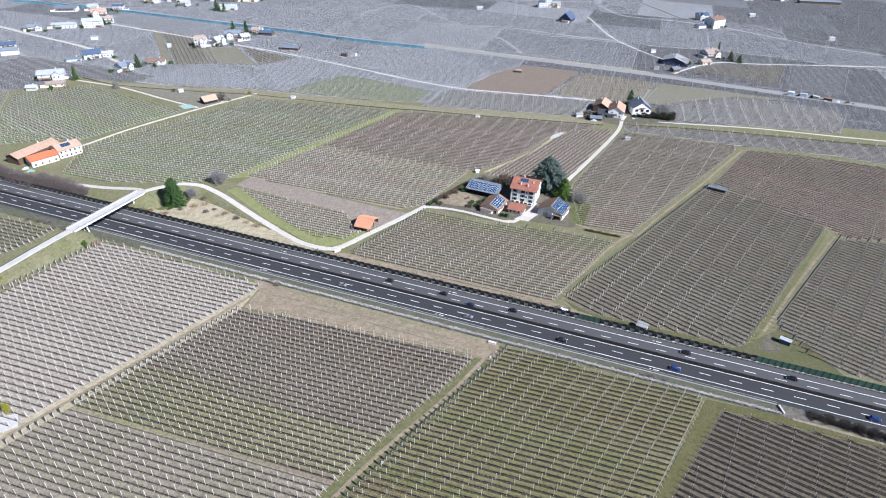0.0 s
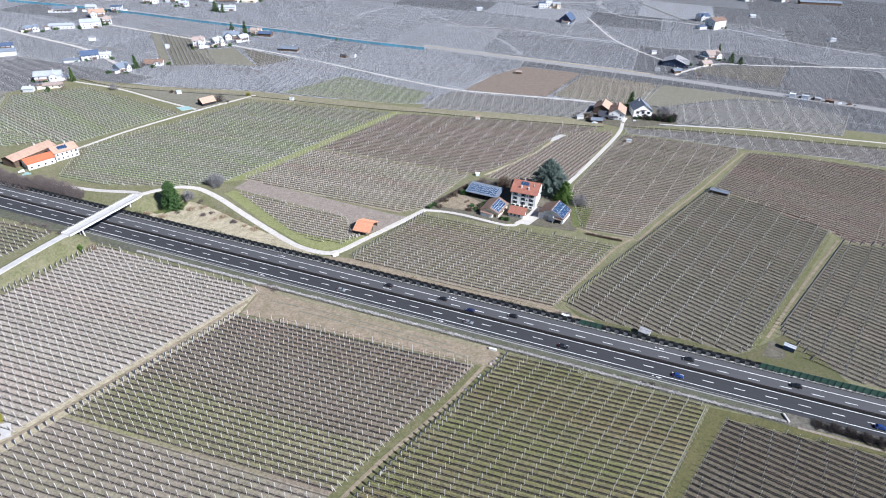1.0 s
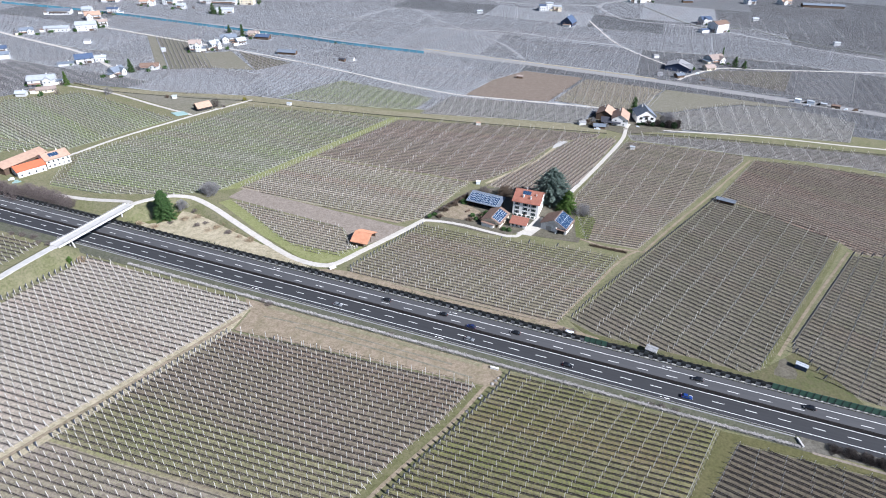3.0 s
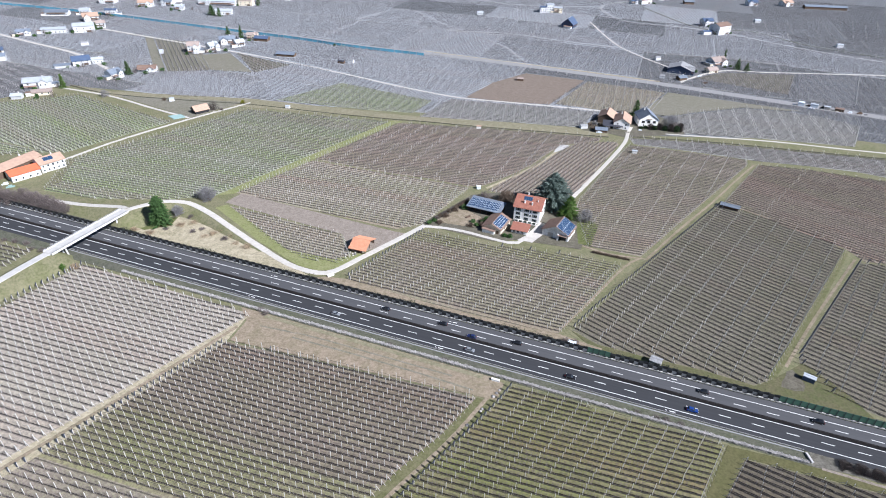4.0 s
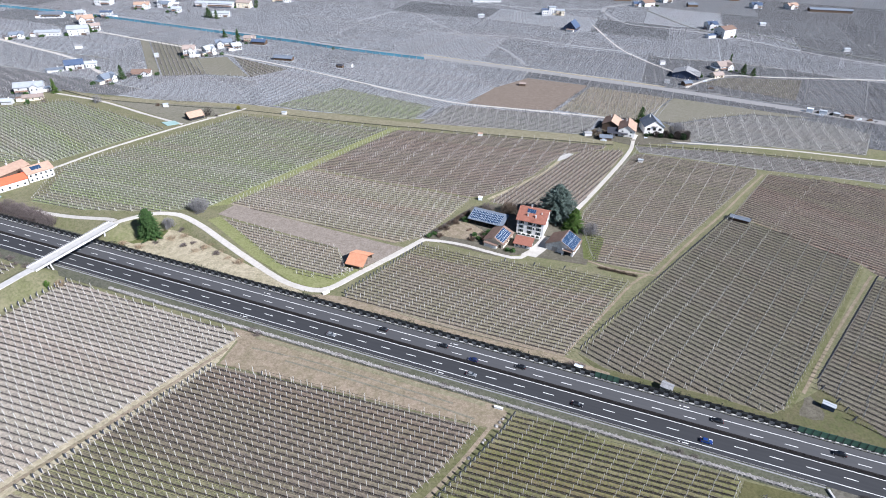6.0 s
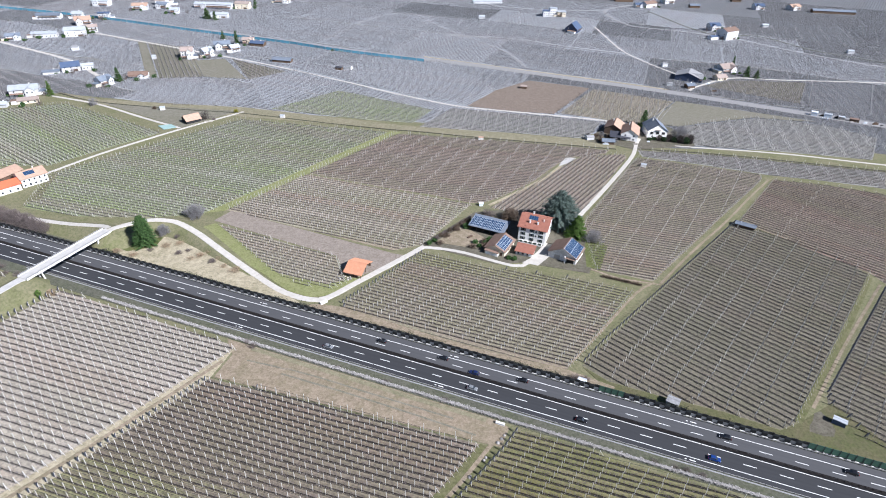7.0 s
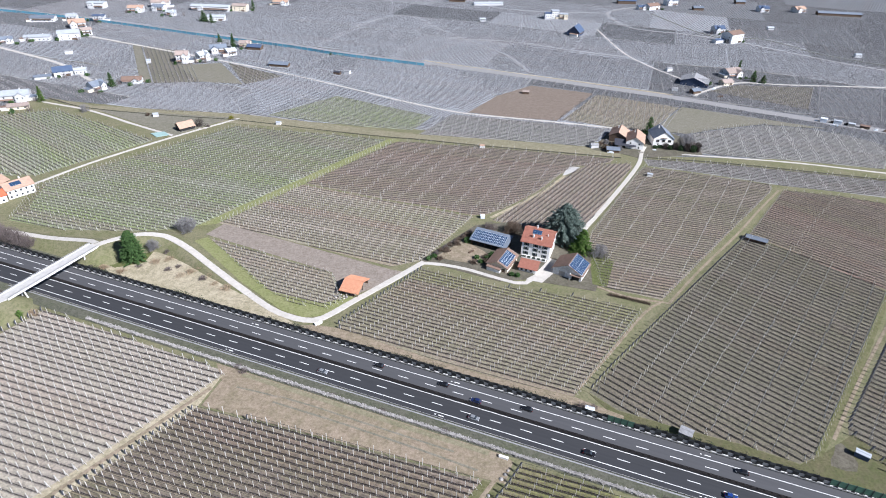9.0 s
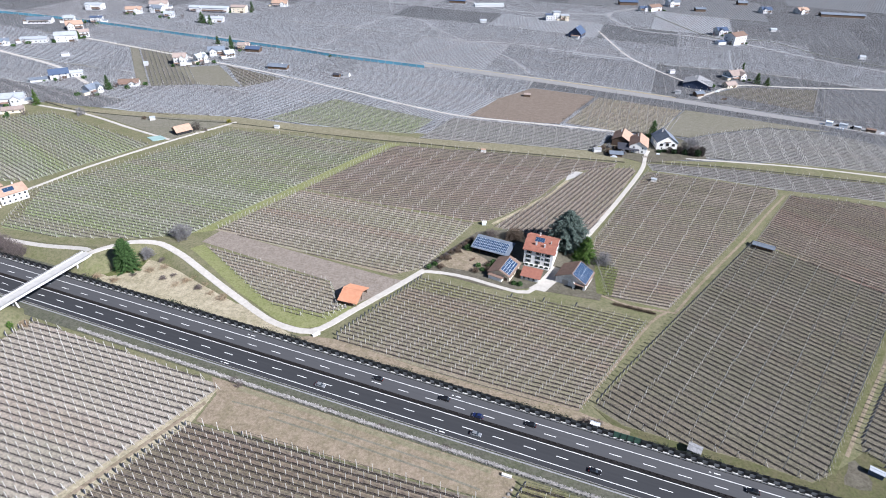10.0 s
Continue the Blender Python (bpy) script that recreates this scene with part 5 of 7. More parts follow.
def window_x(parent, x, y, z, w, h, out=1):
    """A window in a wall that faces local x."""
    win = new("window")
    win.parent, win.matrix_basis = parent, pose(x, y, z)
    s = out
    part("frame", box(min(0, s * 0.06), max(0, s * 0.06), -w / 2 - 0.08, w / 2 + 0.08, -0.08, h + 0.08), M["white"], win)
    part("pane", box(min(s * 0.05, s * 0.09), max(s * 0.05, s * 0.09), -w / 2, w / 2, 0, h), M["glass"], win)


def gable_body(parent, L, W, eave, ridge, mat, shift=0.0):
    """Walls with gables at both ends of x; the ridge may lie off the middle."""
    return part("wall", side_prism([(-W / 2, -0.3), (W / 2, -0.3), (W / 2, eave), (shift, ridge), (-W / 2, eave)], -L / 2, L / 2), M[mat], parent)


def gable_roof(parent, L, W, eave, ridge, mat_front, mat_back, over=0.8, shift=0.0, thick=0.22):
    """Two roof slabs with overhang and a ridge cap; returns the front and the back slab."""
    out = []
    for s, m in ((-1, mat_front), (1, mat_back)):
        run = abs(s * W / 2 - shift)
        k = (ridge - eave) / run
        y1 = shift + s * (run + over)
        z1 = ridge - k * (run + over)
        out.append(part("roof", side_prism([(shift, ridge + 0.02), (shift, ridge + thick + 0.02), (y1, z1 + thick), (y1, z1)], -L / 2 - over, L / 2 + over), M[m], parent))
    part("ridge_cap", tube((-L / 2 - over, shift, ridge + thick), (L / 2 + over, shift, ridge + thick), 0.14, 0.14, 6), M[mat_front], parent)
    return out


def roof_pieces(parent, L, W, eave, ridge, mat, side=-1, over=0.8, shift=0.0, pitch=0.42):
    """Rounded tile courses that run down the slope, as low ribs in one mesh."""
    run = abs(side * W / 2 - shift)
    k = (ridge - eave) / run
    bm = bmesh.new()
    n = int((L + 2 * over) / pitch)
    for i in range(n):
        x = -L / 2 - over + (i + 0.5) * pitch
        y0, z0 = shift, ridge + 0.25
        y1 = shift + side * (run + over - 0.05)
        z1 = ridge - k * (run + over - 0.05) + 0.25
        a = [bm.verts.new(p) for p in ((x - pitch * 0.32, y0, z0 - 0.02), (x, y0, z0 + 0.09), (x + pitch * 0.32, y0, z0 - 0.02))]
        b = [bm.verts.new(p) for p in ((x - pitch * 0.32, y1, z1 - 0.02), (x, y1, z1 + 0.09), (x + pitch * 0.32, y1, z1 - 0.02))]
        bm.faces.new((a[0], a[1], b[1], b[0]))
        bm.faces.new((a[1], a[2], b[2], b[1]))
    tagged(part("roof_tiles", bm, M[mat], parent), kind="stuff")


def solar(parent, x0, x1, t0, t1, nx, nt, W, eave, ridge, side=-1, shift=0.0, lift=0.3, gap=0.07):
    """Photovoltaic panels on a slope: x0..x1 along the ridge, t0..t1 the share of the slope from the ridge down."""
    run = abs(side * W / 2 - shift)
    k = (ridge - eave) / run
    cell_x, cell_t = (x1 - x0) / nx, (t1 - t0) * run / nt
    ang = math.degrees(math.atan(k))
    ln = cell_t * math.hypot(1, k)
    bm = box(gap, cell_x - gap, -ln + gap, -gap, 0.0, 0.06)
    bm.verts.index_update()
    me = mesh_of("solar_panel", [v.co[:] for v in bm.verts], [[v.index for v in f.verts] for f in bm.faces], M["panel"])
    bm.free()
    part("panel_frame", box(0, x1 - x0, -ln * nt, 0, -0.08, 0.02), M["panelframe"], parent, m=pose(x0 if side < 0 else x1, shift + side * t0 * run, ridge - k * t0 * run + lift, 0, 0, 0 if side < 0 else 180) @ pose(0, 0, 0, ang, 0, 0))
    for i in range(nx):
        for j in range(nt):
            t = t0 * run + j * cell_t
            p = new("solar_panel", me)
            p.parent = parent
            x = x0 + i * cell_x if side < 0 else x1 - i * cell_x
            p.matrix_basis = pose(x, shift + side * t, ridge - k * t + lift, 0, 0, 0 if side < 0 else 180) @ pose(0, 0, 0, ang, 0, 0)


def chimney(parent, x, y, z0, z1, w=0.7):
    c = part("chimney", box(x - w / 2, x + w / 2, y - w / 2, y + w / 2, z0, z1, 0.03), M["white"], parent)
    part("chimney_cap", box(x - w * 0.7, x + w * 0.7, y - w * 0.7, y + w * 0.7, z1, z1 + 0.15), M["concrete"], c)


def farmhouse():
    t = empty("farmhouse", pose(63.0, 311.2, 0, 0, 0, -22.4), "white three-storey farmhouse with a terracotta roof", "house")
    L, W, eave, ridge = 15.6, 16.6, 9.3, 13.3
    gable_body(t, L, W, eave, ridge, "white")
    gable_roof(t, L, W, eave, ridge, "tile", "tile", 0.9)
    roof_pieces(t, L, W, eave, ridge, "tile", -1, 0.9)
    roof_pieces(t, L, W, eave, ridge, "tile", 1, 0.9)
    for z in (1.2, 4.0, 6.8):
        for x in (-5.2, -0.2, 4.9):
            window(t, x, -W / 2, z, 1.3, 1.7)
    for z in (4.0, 6.8):
        window(t, 2.2, -W / 2, z, 0.8, 1.2, False)
    for z in (4.0, 6.8, 9.4):
        for y in (-4.5, 0.0, 4.5) if z < 9 else (-1.5, 1.5):
            window_x(t, L / 2, y, z, 1.0, 1.4)
    solar(t, -3.6, 1.4, 0.12, 0.42, 4, 2, W, eave, ridge, -1, 0.0, 0.4, 0.02)
    chimney(t, -2.4, -5.4, 9.8, 12.6)
    chimney(t, 2.2, -5.8, 9.6, 12.2)
    chimney(t, 5.0, -3.2, 11.2, 13.2, 0.4)
    chimney(t, -2.0, 1.5, 12.0, 14.4)
    b = part("terrace", box(-6.8, 6.6, -W / 2 - 2.6, -W / 2, -0.2, 0.6), M["pale_concrete"], t)
    for k in range(5):
        part("planter", box(-6.4 + 2.7 * k, -4.6 + 2.7 * k, -W / 2 - 2.5, -W / 2 - 1.7, 0.6, 1.5, 0.1), M["shutter"], b)
    d = part("door", box(-1.0, 0.4, -W / 2 - 0.06, -W / 2, 0, 2.2), M["wood"], t)
    p = empty("porch", pose(54.6, 291.0, 0, 0, 0, -22.4), "low porch wing with a terracotta lean-to roof", "porch")
    part("wall", box(-5.0, 4.4, -1.6, 4.6, -0.2, 2.5), M["white"], p)
    part("roof", side_prism([(-2.6, 2.4), (-2.6, 2.62), (5.0, 4.0), (5.0, 3.78)], -5.6, 5.0), M["tile"], p)
    for x in (-3.4, -1.0, 1.6):
        window(p, x, -1.6, 0.7, 1.1, 1.3, False)


farmhouse()


def solar_shed():
    t = empty("solar_shed", pose(37.1, 316.6, 0, 0, 0, -26.3), "long open shed under a photovoltaic roof", "shed")
    part("rear_wall", box(-10.3, 10.3, 4.6, 4.9, 0, 5.4), M["wood"], t)
    for x in (-10.3, 10.1):
        part("side_wall", box(x, x + 0.2, -3.5, 4.6, 0, 4.0), M["wood"], t)
    part("roof", side_prism([(-5.8, 3.55), (-5.8, 3.75), (5.6, 5.85), (5.6, 5.65)], -11, 11), M["slate"], t)
    for k in range(6):
        part("post", box(-10.2 + 4.05 * k, -9.95 + 4.05 * k, -4.9, -4.65, 0, 3.75), M["wood"], t)
    ang = math.degrees(math.atan2(2.1, 11.4))
    part("panel_frame", box(-10.5, 8.6, -10.2, -1.9, 0, 0.04), M["panelframe"], t, m=pose(0, 5.2, 5.86, ang, 0, 0))
    bm = box(0.08, 0.87, -1.92, -0.14, 0.02, 0.09)
    bm.verts.index_update()
    me = mesh_of("solar_panel", [v.co[:] for v in bm.verts], [[v.index for v in f.verts] for f in bm.faces], M["panel"])
    bm.free()
    for i in range(20):
        for j in range(4):
            p = new("solar_panel", me)
            p.parent, p.matrix_basis = t, pose(0, 5.2, 5.86, ang, 0, 0) @ pose(-10.4 + 0.95 * i, -2.06 * j - 1.95, 0.02)


solar_shed()


def garage():
    t = empty("outbuilding", pose(41.2, 297.3, 0, 0, 0, 61), "rendered outbuilding with brown tiles and solar panels", "outbuilding")
    L, W, eave, ridge = 14.5, 11.5, 3.2, 5.8
    gable_body(t, L, W, eave, ridge, "cream")
    gable_roof(t, L, W, eave, ridge, "browntile", "browntile", 0.7)
    roof_pieces(t, L, W, eave, ridge, "browntile", 1, 0.7)
    solar(t, -6.6, 5.6, 0.06, 0.94, 9, 4, W, eave, ridge, -1, 0.0, 0.34)
    part("lean_to", box(-9.2, -L / 2, -2.4, 5.0, -0.2, 2.2), M["white"], t)
    part("lean_to_roof", side_prism([(-2.8, 2.2), (-2.8, 2.4), (5.4, 2.6), (5.4, 2.4)], -9.6, -L / 2 + 0.2), M["browntile"], t)
    part("door", box(-L / 2 - 0.06, -L / 2, -4.6, -3.0, 0, 2.2), M["wood"], t)
    window(t, 3.0, -W / 2, 1.0, 1.0, 1.2)
    window(t, -1.0, -W / 2, 1.0, 1.0, 1.2)


garage()


def barn():
    t = empty("barn", pose(76.9, 290.2, 0, 0, 0, 58.5), "white barn with a brown and solar-panelled roof", "barn")
    L, W, eave, ridge = 12.5, 15.5, 4.0, 8.0
    gable_body(t, L, W, eave, ridge, "stained")
    gable_roof(t, L, W, eave, ridge, "browntile", "browntile", 0.8)
    roof_pieces(t, L, W, eave, ridge, "browntile", 1, 0.8)
    solar(t, -6.6, 6.6, 0.06, 1.0, 8, 2, W, eave, ridge, -1, 0.0, 0.34)
    part("gate", box(-L / 2 - 0.08, -L / 2, -6.6, -2.6, 0, 3.0), M["dark"], t)
    part("gate", box(-L / 2 - 0.08, -L / 2, 1.2, 4.4, 0, 3.0), M["palewood"], t)
    part("pillar", box(-L / 2 - 1.6, -L / 2 - 1.0, -2.3, -1.7, 0, 4.2), M["white"], t)
    part("canopy", box(-L / 2 - 1.8, -L / 2, -7.4, -1.5, 3.2, 3.4), M["browntile"], t)


barn()


def open_shed():
    t = empty("shed", pose(-35.2, 274.4, 0, 0, 0, -20), "open wooden shed with a new orange tile roof", "shed")
    L, W, eave, ridge = 8.6, 12.5, 2.7, 5.2
    for x in (-L / 2, 0, L / 2 - 0.3):
        for y in (-W / 2, 0, W / 2 - 0.3):
            part("post", box(x, x + 0.3, y, y + 0.3, 0, eave + (0 if y else 2.4)), M["wood"], t)
    part("rear_wall", box(-L / 2, L / 2, W / 2 - 0.2, W / 2, 0, eave), M["wood"], t)
    part("side_wall", side_prism([(-1.0, 0), (W / 2 - 0.2, 0), (W / 2 - 0.2, eave), (0, ridge - 0.1), (-1.0, 4.8)], -L / 2 + 0.35, -L / 2 + 0.5), M["wood"], t)
    gable_roof(t, L, W, eave, ridge, "orange", "orange", 0.9)
    roof_pieces(t, L, W, eave, ridge, "orange", -1, 0.9)
    roof_pieces(t, L, W, eave, ridge, "orange", 1, 0.9)
    r = random.Random(3)
    for k in range(9):
        bm = bmesh.new()
        bmesh.ops.create_icosphere(bm, subdivisions=1, radius=r.uniform(0.4, 0.9))
        for v in bm.verts:
            v.co.z *= 0.7
            v.co *= r.uniform(0.8, 1.15)
        ob = part("stacked_goods", bm, M[r.choice(("tarp", "palewood", "stone"))], m=pose(-44.5 + r.uniform(0, 8), 268.3 + r.uniform(-1.2, 0.6) - 0.35 * k * 0.8, 0.35))
        tagged(ob, "pale covered bundle lying beside the shed", "bundle", "bundles beside the shed")


open_shed()


def simple_house(x, y, L, W, eave, ridge, yaw, wall, roof, label, name="house", rows=2, cols=3, chim=True, back=None):
    """A house with gabled roof, windows on its long front and its gable. back: roof of the rear slope, to paint it
    shaded.
    """
    t = empty(name, pose(x, y, 0, 0, 0, yaw), label, name.replace("_", " "))
    ca, sa = math.cos(radians(yaw)), math.sin(radians(yaw))
    CORRIDORS.append([(x + a * (L / 2 + 3) * ca - b * (W / 2 + 4) * sa, y + a * (L / 2 + 3) * sa + b * (W / 2 + 4) * ca) for a, b in ((-1, -1), (1, -1), (1, 1), (-1, 1))])
    # beyond y = 500, white walls and tiled roofs take duller tones
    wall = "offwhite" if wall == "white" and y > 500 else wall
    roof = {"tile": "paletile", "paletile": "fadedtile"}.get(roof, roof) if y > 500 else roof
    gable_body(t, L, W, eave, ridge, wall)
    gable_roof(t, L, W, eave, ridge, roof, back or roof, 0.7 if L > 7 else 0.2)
    for r in range(rows):
        z = 0.9 + r * 2.8
        if z + 1.3 > eave:
            break
        for c in range(cols):
            wx = -L / 2 + L * (c + 0.5) / cols
            window(t, wx, -W / 2, z, 1.1, 1.3, False)
        for c in range(2):
            wy = -W / 2 + W * (c + 0.5) / 2
            window_x(t, L / 2, wy, z, 1.0, 1.3)
            window_x(t, -L / 2, wy, z, 1.0, 1.3, -1)
    pick = int(abs(x) * 7 + abs(y) * 3) % 6
    if rows and y > 500 and L >= 10:
        # balcony, lower wing and boarded gable, as each house has them
        if pick in (0, 2, 3) and eave > 4.5:
            b = part("balcony", box(-L * 0.4, L * 0.4, -W / 2 - 1.3, -W / 2, 2.9, 3.05), M["wood"], t)
            part("railing", box(-L * 0.4, L * 0.4, -W / 2 - 1.32, -W / 2 - 1.24, 3.05, 3.95), M["wood"], b)
        if pick in (1, 2, 5):
            sx = 1 if pick == 1 else -1
            part("wing", box(min(sx * L / 2, sx * (L / 2 + 5)), max(sx * L / 2, sx * (L / 2 + 5)), -W * 0.42, W * 0.2, -0.2, 2.9), M["cream" if pick == 5 else "white"], t)
            part("wing_roof", box(min(sx * L / 2, sx * (L / 2 + 5.4)), max(sx * L / 2, sx * (L / 2 + 5.4)), -W * 0.46, W * 0.24, 2.9, 3.1), M["browntile" if pick == 2 else "slate"], t)
        if pick in (3, 4):
            part("garage_door", box(L * 0.12, L * 0.36, -W / 2 - 0.1, -W / 2 - 0.02, 0, 2.3), M["wood"], t)
    if rows and y > 500 and L >= 11 and pick in (0, 1, 3, 5):
        # a cross wing with a gable of its own, and a pent roof along the front
        cx, cw, top = L * (0.22 if pick % 2 else -0.24), min(L * 0.42, 7.5), eave + (ridge - eave) * 0.8
        wing = part("cross_wing", side_prism([(-cw / 2, -0.2), (cw / 2, -0.2), (cw / 2, eave * 0.96), (0, top), (-cw / 2, eave * 0.96)], 0, W / 2 + 2.6), M[wall], t, m=pose(cx, 0, 0, 0, 0, -90))
        for k in (-1, 1):
            part("wing_roof", side_prism([(0, top + 0.02), (0, top + 0.24), (k * (cw / 2 + 0.6), eave * 0.96 - 0.35), (k * (cw / 2 + 0.6), eave * 0.96 - 0.57)], 0, W / 2 + 3.2), M[roof], wing)
        for k in (-0.25, 0.25):
            part("pane", box(W / 2 + 2.58, W / 2 + 2.64, cw * k - 0.5, cw * k + 0.5, eave * 0.5, eave * 0.5 + 1.3), M["glass"], wing)
        part("pent_roof", side_prism([(-W / 2 - 2.4, 2.3), (-W / 2 - 2.4, 2.45), (-W / 2, 3.1), (-W / 2, 2.95)], -L * 0.48, -L * 0.02 if pick % 2 else L * 0.48), M["browntile"], t)
    if chim:
        chimney(t, L * 0.2, W * 0.12, ridge - 1.2, ridge + 1.0)
    return t


# farm beside the overpass
simple_house(-274.5, 369, 31, 11.5, 5.0, 7.2, 67, "wood", "paletile", "long dark timber barn with weathered tiles", "barn", 0)
simple_house(-263.0, 358.5, 17, 10.5, 4.6, 6.6, 49, "white", "red", "white farm building with a bright red roof", "farm building", 1, 4, False)
lf = simple_house(-253.5, 373.0, 15, 12.5, 6.0, 8.6, 49, "white", "paletile", "white farmhouse with weathered tiles and solar panels", "house", 2, 5)
solar(lf, -4.0, 2.0, 0.2, 0.7, 4, 2, 12.5, 6.0, 8.6, -1, 0.0, 0.34, 0.02)
# upper farm
up = simple_house(187.0, 472.0, 17, 15.5, 6.4, 11.5, 86, "white", "slate", "white house with a dark slate roof and balcony", "house", 2, 4)
for gy in (-4.6, 0.0, 4.6):
    arch = part("arched_window", box(-8.62, -8.5, gy - 1.2, gy + 1.2, 3.4, 5.3), M["dark"], up)
    part("sill", box(-8.75, -8.5, gy - 1.35, gy + 1.35, 3.25, 3.38), M["concrete"], arch)
part("balcony", box(-9.7, -8.5, -2.2, 2.2, 6.6, 6.75), M["wood"], up)
# rear slopes face away from the sun; their shade is painted with darker tiles
simple_house(165.0, 466.0, 19, 13, 5.6, 9.4, 70, "white", "paletile", "white farmhouse with weathered tiles", "house", 2, 4, back="browntile")
simple_house(155.5, 478.0, 17, 13, 5.0, 8.4, 66, "wood", "paletile", "timber barn with weathered tiles", "barn", 0, back="browntile")
simple_house(143.5, 451.5, 9, 5, 2.6, 3.8, -8, "wood", "slate", "low dark shed beside the farm", "shed", 0, 1, False)
simple_house(131.0, 459.5, 6, 4.0, 2.4, 3.2, 10, "offwhite", "weathered", "small pale shed beside the farm", "shed", 0, 1, False)
lean = empty("lean_to", pose(157.0, 461.0, 0, 0, 0, -14), "open lean-to beside the upper farm, house shadow painted into its roof", "lean-to")
# near-black roof colour: the farmhouse's cast shadow is put into it
part("roof", side_prism([(-5.0, 2.6), (-5.0, 2.8), (5.0, 4.4), (5.0, 4.2)], -9.5, 6.5), M["darkroof"], lean)
for sx in (-6.2, 0.0, 6.0):
    part("post", box(sx, sx + 0.25, -4.8, -4.55, -0.1, 2.7), M["wood"], lean)
    part("post", box(sx, sx + 0.25, 4.4, 4.65, -0.1, 4.25), M["wood"], lean)


def crate_stack(x, y, turn, nx, nz, mat, label):
    """A stack of slatted fruit crates."""
    t = empty("crate_stack", pose(x, y, 0.02, 0, 0, turn), label, "crates")
    for i in range(nx):
        for k in range(nz if i % 3 else max(1, nz - 1)):
            part("crate", box(i * 1.25, i * 1.25 + 1.15, -0.55, 0.55, k * 0.78, k * 0.78 + 0.72, 0.04), M[mat], t)


crate_stack(139, 449.5, -10, 4, 2, "tarp", "stacked pale fruit crates beside the upper farm")
crate_stack(146, 456.5, 20, 3, 2, "wood", "stacked dark fruit crates beside the upper farm")
crate_stack(163, 449.5, -8, 3, 2, "palewood", "stacked wooden fruit crates beside the lane")
crate_stack(176, 455.5, -8, 2, 1, "tarp", "pale fruit crates beside the upper house")
crate_stack(-265, 341.5, 30, 4, 2, "net", "turquoise fruit crates stacked beside the barn")
crate_stack(-270, 345.5, 30, 3, 2, "tarp", "white fruit crates stacked beside the barn")
crate_stack(45.5, 309.0, -24, 4, 2, "palewood", "wooden fruit crates stacked in the farmyard")
crate_stack(24.0, 307.5, 40, 3, 1, "wood", "dark fruit crates lying in the farm garden")
crate_stack(352, 515.5, -30, 5, 2, "tarp", "white crates stacked beside site containers")
crate_stack(283, 588, 10, 5, 2, "wood", "brown crates stacked beside the road")
crate_stack(288, 612, 20, 4, 2, "tarp", "pale crates stacked beside the blue barn")
# sheds among the plots
# solid near-black walls stand in for the shaded open inside of the barn
simple_house(-188.5, 485, 11.5, 9.0, 2.8, 5.8, 42, "dark", "paletile", "small open barn with pale tiles, inside shade painted as dark walls", "barn", 0, 1, False)
simple_house(-221, 511, 4, 3, 2.0, 2.8, 20, "white", "sheet", "small white hut among the plots", "hut", 0, 1, False)
simple_house(97.6, 182.2, 4.6, 3.8, 2.4, 2.9, -35, "offwhite", "weathered", "small weathered pump hut with a grey roof", "hut", 0, 1, False)
simple_house(193.0, 322.5, 10.5, 3.6, 2.2, 2.8, -33, "wood", "slate", "long low shed with a grey roof", "shed", 0, 1, False)
simple_house(159.4, 172.0, 4.5, 2.2, 2.3, 2.5, -40, "blueroof", "sheet", "small blue-grey shelter with a pale sheet roof", "shelter", 0, 1, False)
simple_house(64.2, 195.0, 3.4, 1.6, 1.1, 1.3, -22, "tarp", "tarp", "low white storage box on grass", "storage box", 0, 1, False)
simple_house(35.0, 347.0, 2.4, 2.0, 1.7, 2.1, 0, "tarp", "tarp", "small white tank housing", "tank", 0, 1, False)
simple_house(158.2, 408.5, 3.6, 2.4, 2.0, 2.4, -20, "white", "sheet", "small white hut among the plots", "hut", 0, 1, False)
simple_house(44, 455.5, 3.6, 2.4, 2.0, 2.4, -10, "white", "paletile", "small white hut among the plots", "hut", 0, 1, False)
simple_house(-118, 497, 3.6, 2.4, 2.0, 2.4, -10, "white", "sheet", "small white hut among the plots", "hut", 0, 1, False)
FAR_HUTS = (
    (-382, 696, 7, 5, 3.0, 20, "offwhite", "weathered", "small pale hut among the far plots"),
    (-286, 666, 4, 3.5, 3.0, 10, "offwhite", "sheet", "small white pump house among far rows"),
    (-78, 642, 6, 4, 2.8, -20, "offwhite", "weathered", "small pale hut with a dark lean-to among far rows"),
    (-88, 640, 7, 4, 2.2, -20, "wood", "darkroof", "low dark lean-to among far rows"),
    (491, 896, 8, 5, 3.0, 0, "offwhite", "sheet", "small pale hut among the far plots"),
    (528, 753, 7, 5, 3.0, -10, "offwhite", "sheet", "small pale hut beside a far track"),
    (267, 676, 6, 4, 3.0, 10, "offwhite", "weathered", "small pale hut beside a lane"),
    (97, 588, 6, 4, 2.2, -15, "wood", "fadedtile", "small brown hut on the ploughed field"),
    (-438, 628, 16, 9, 5.0, 25, "white", "slate", "white house with a slate roof beside a far lane"),
    (248, 606, 5, 3, 2.4, -20, "offwhite", "weathered", "small pale shed beside the second road"),
)
for x, y, L, W, h, yaw, wall, roof, label in FAR_HUTS:
    simple_house(x, y, L, W, h, h * 1.35, yaw, wall, roof, label, "hut", 0, 1, False)
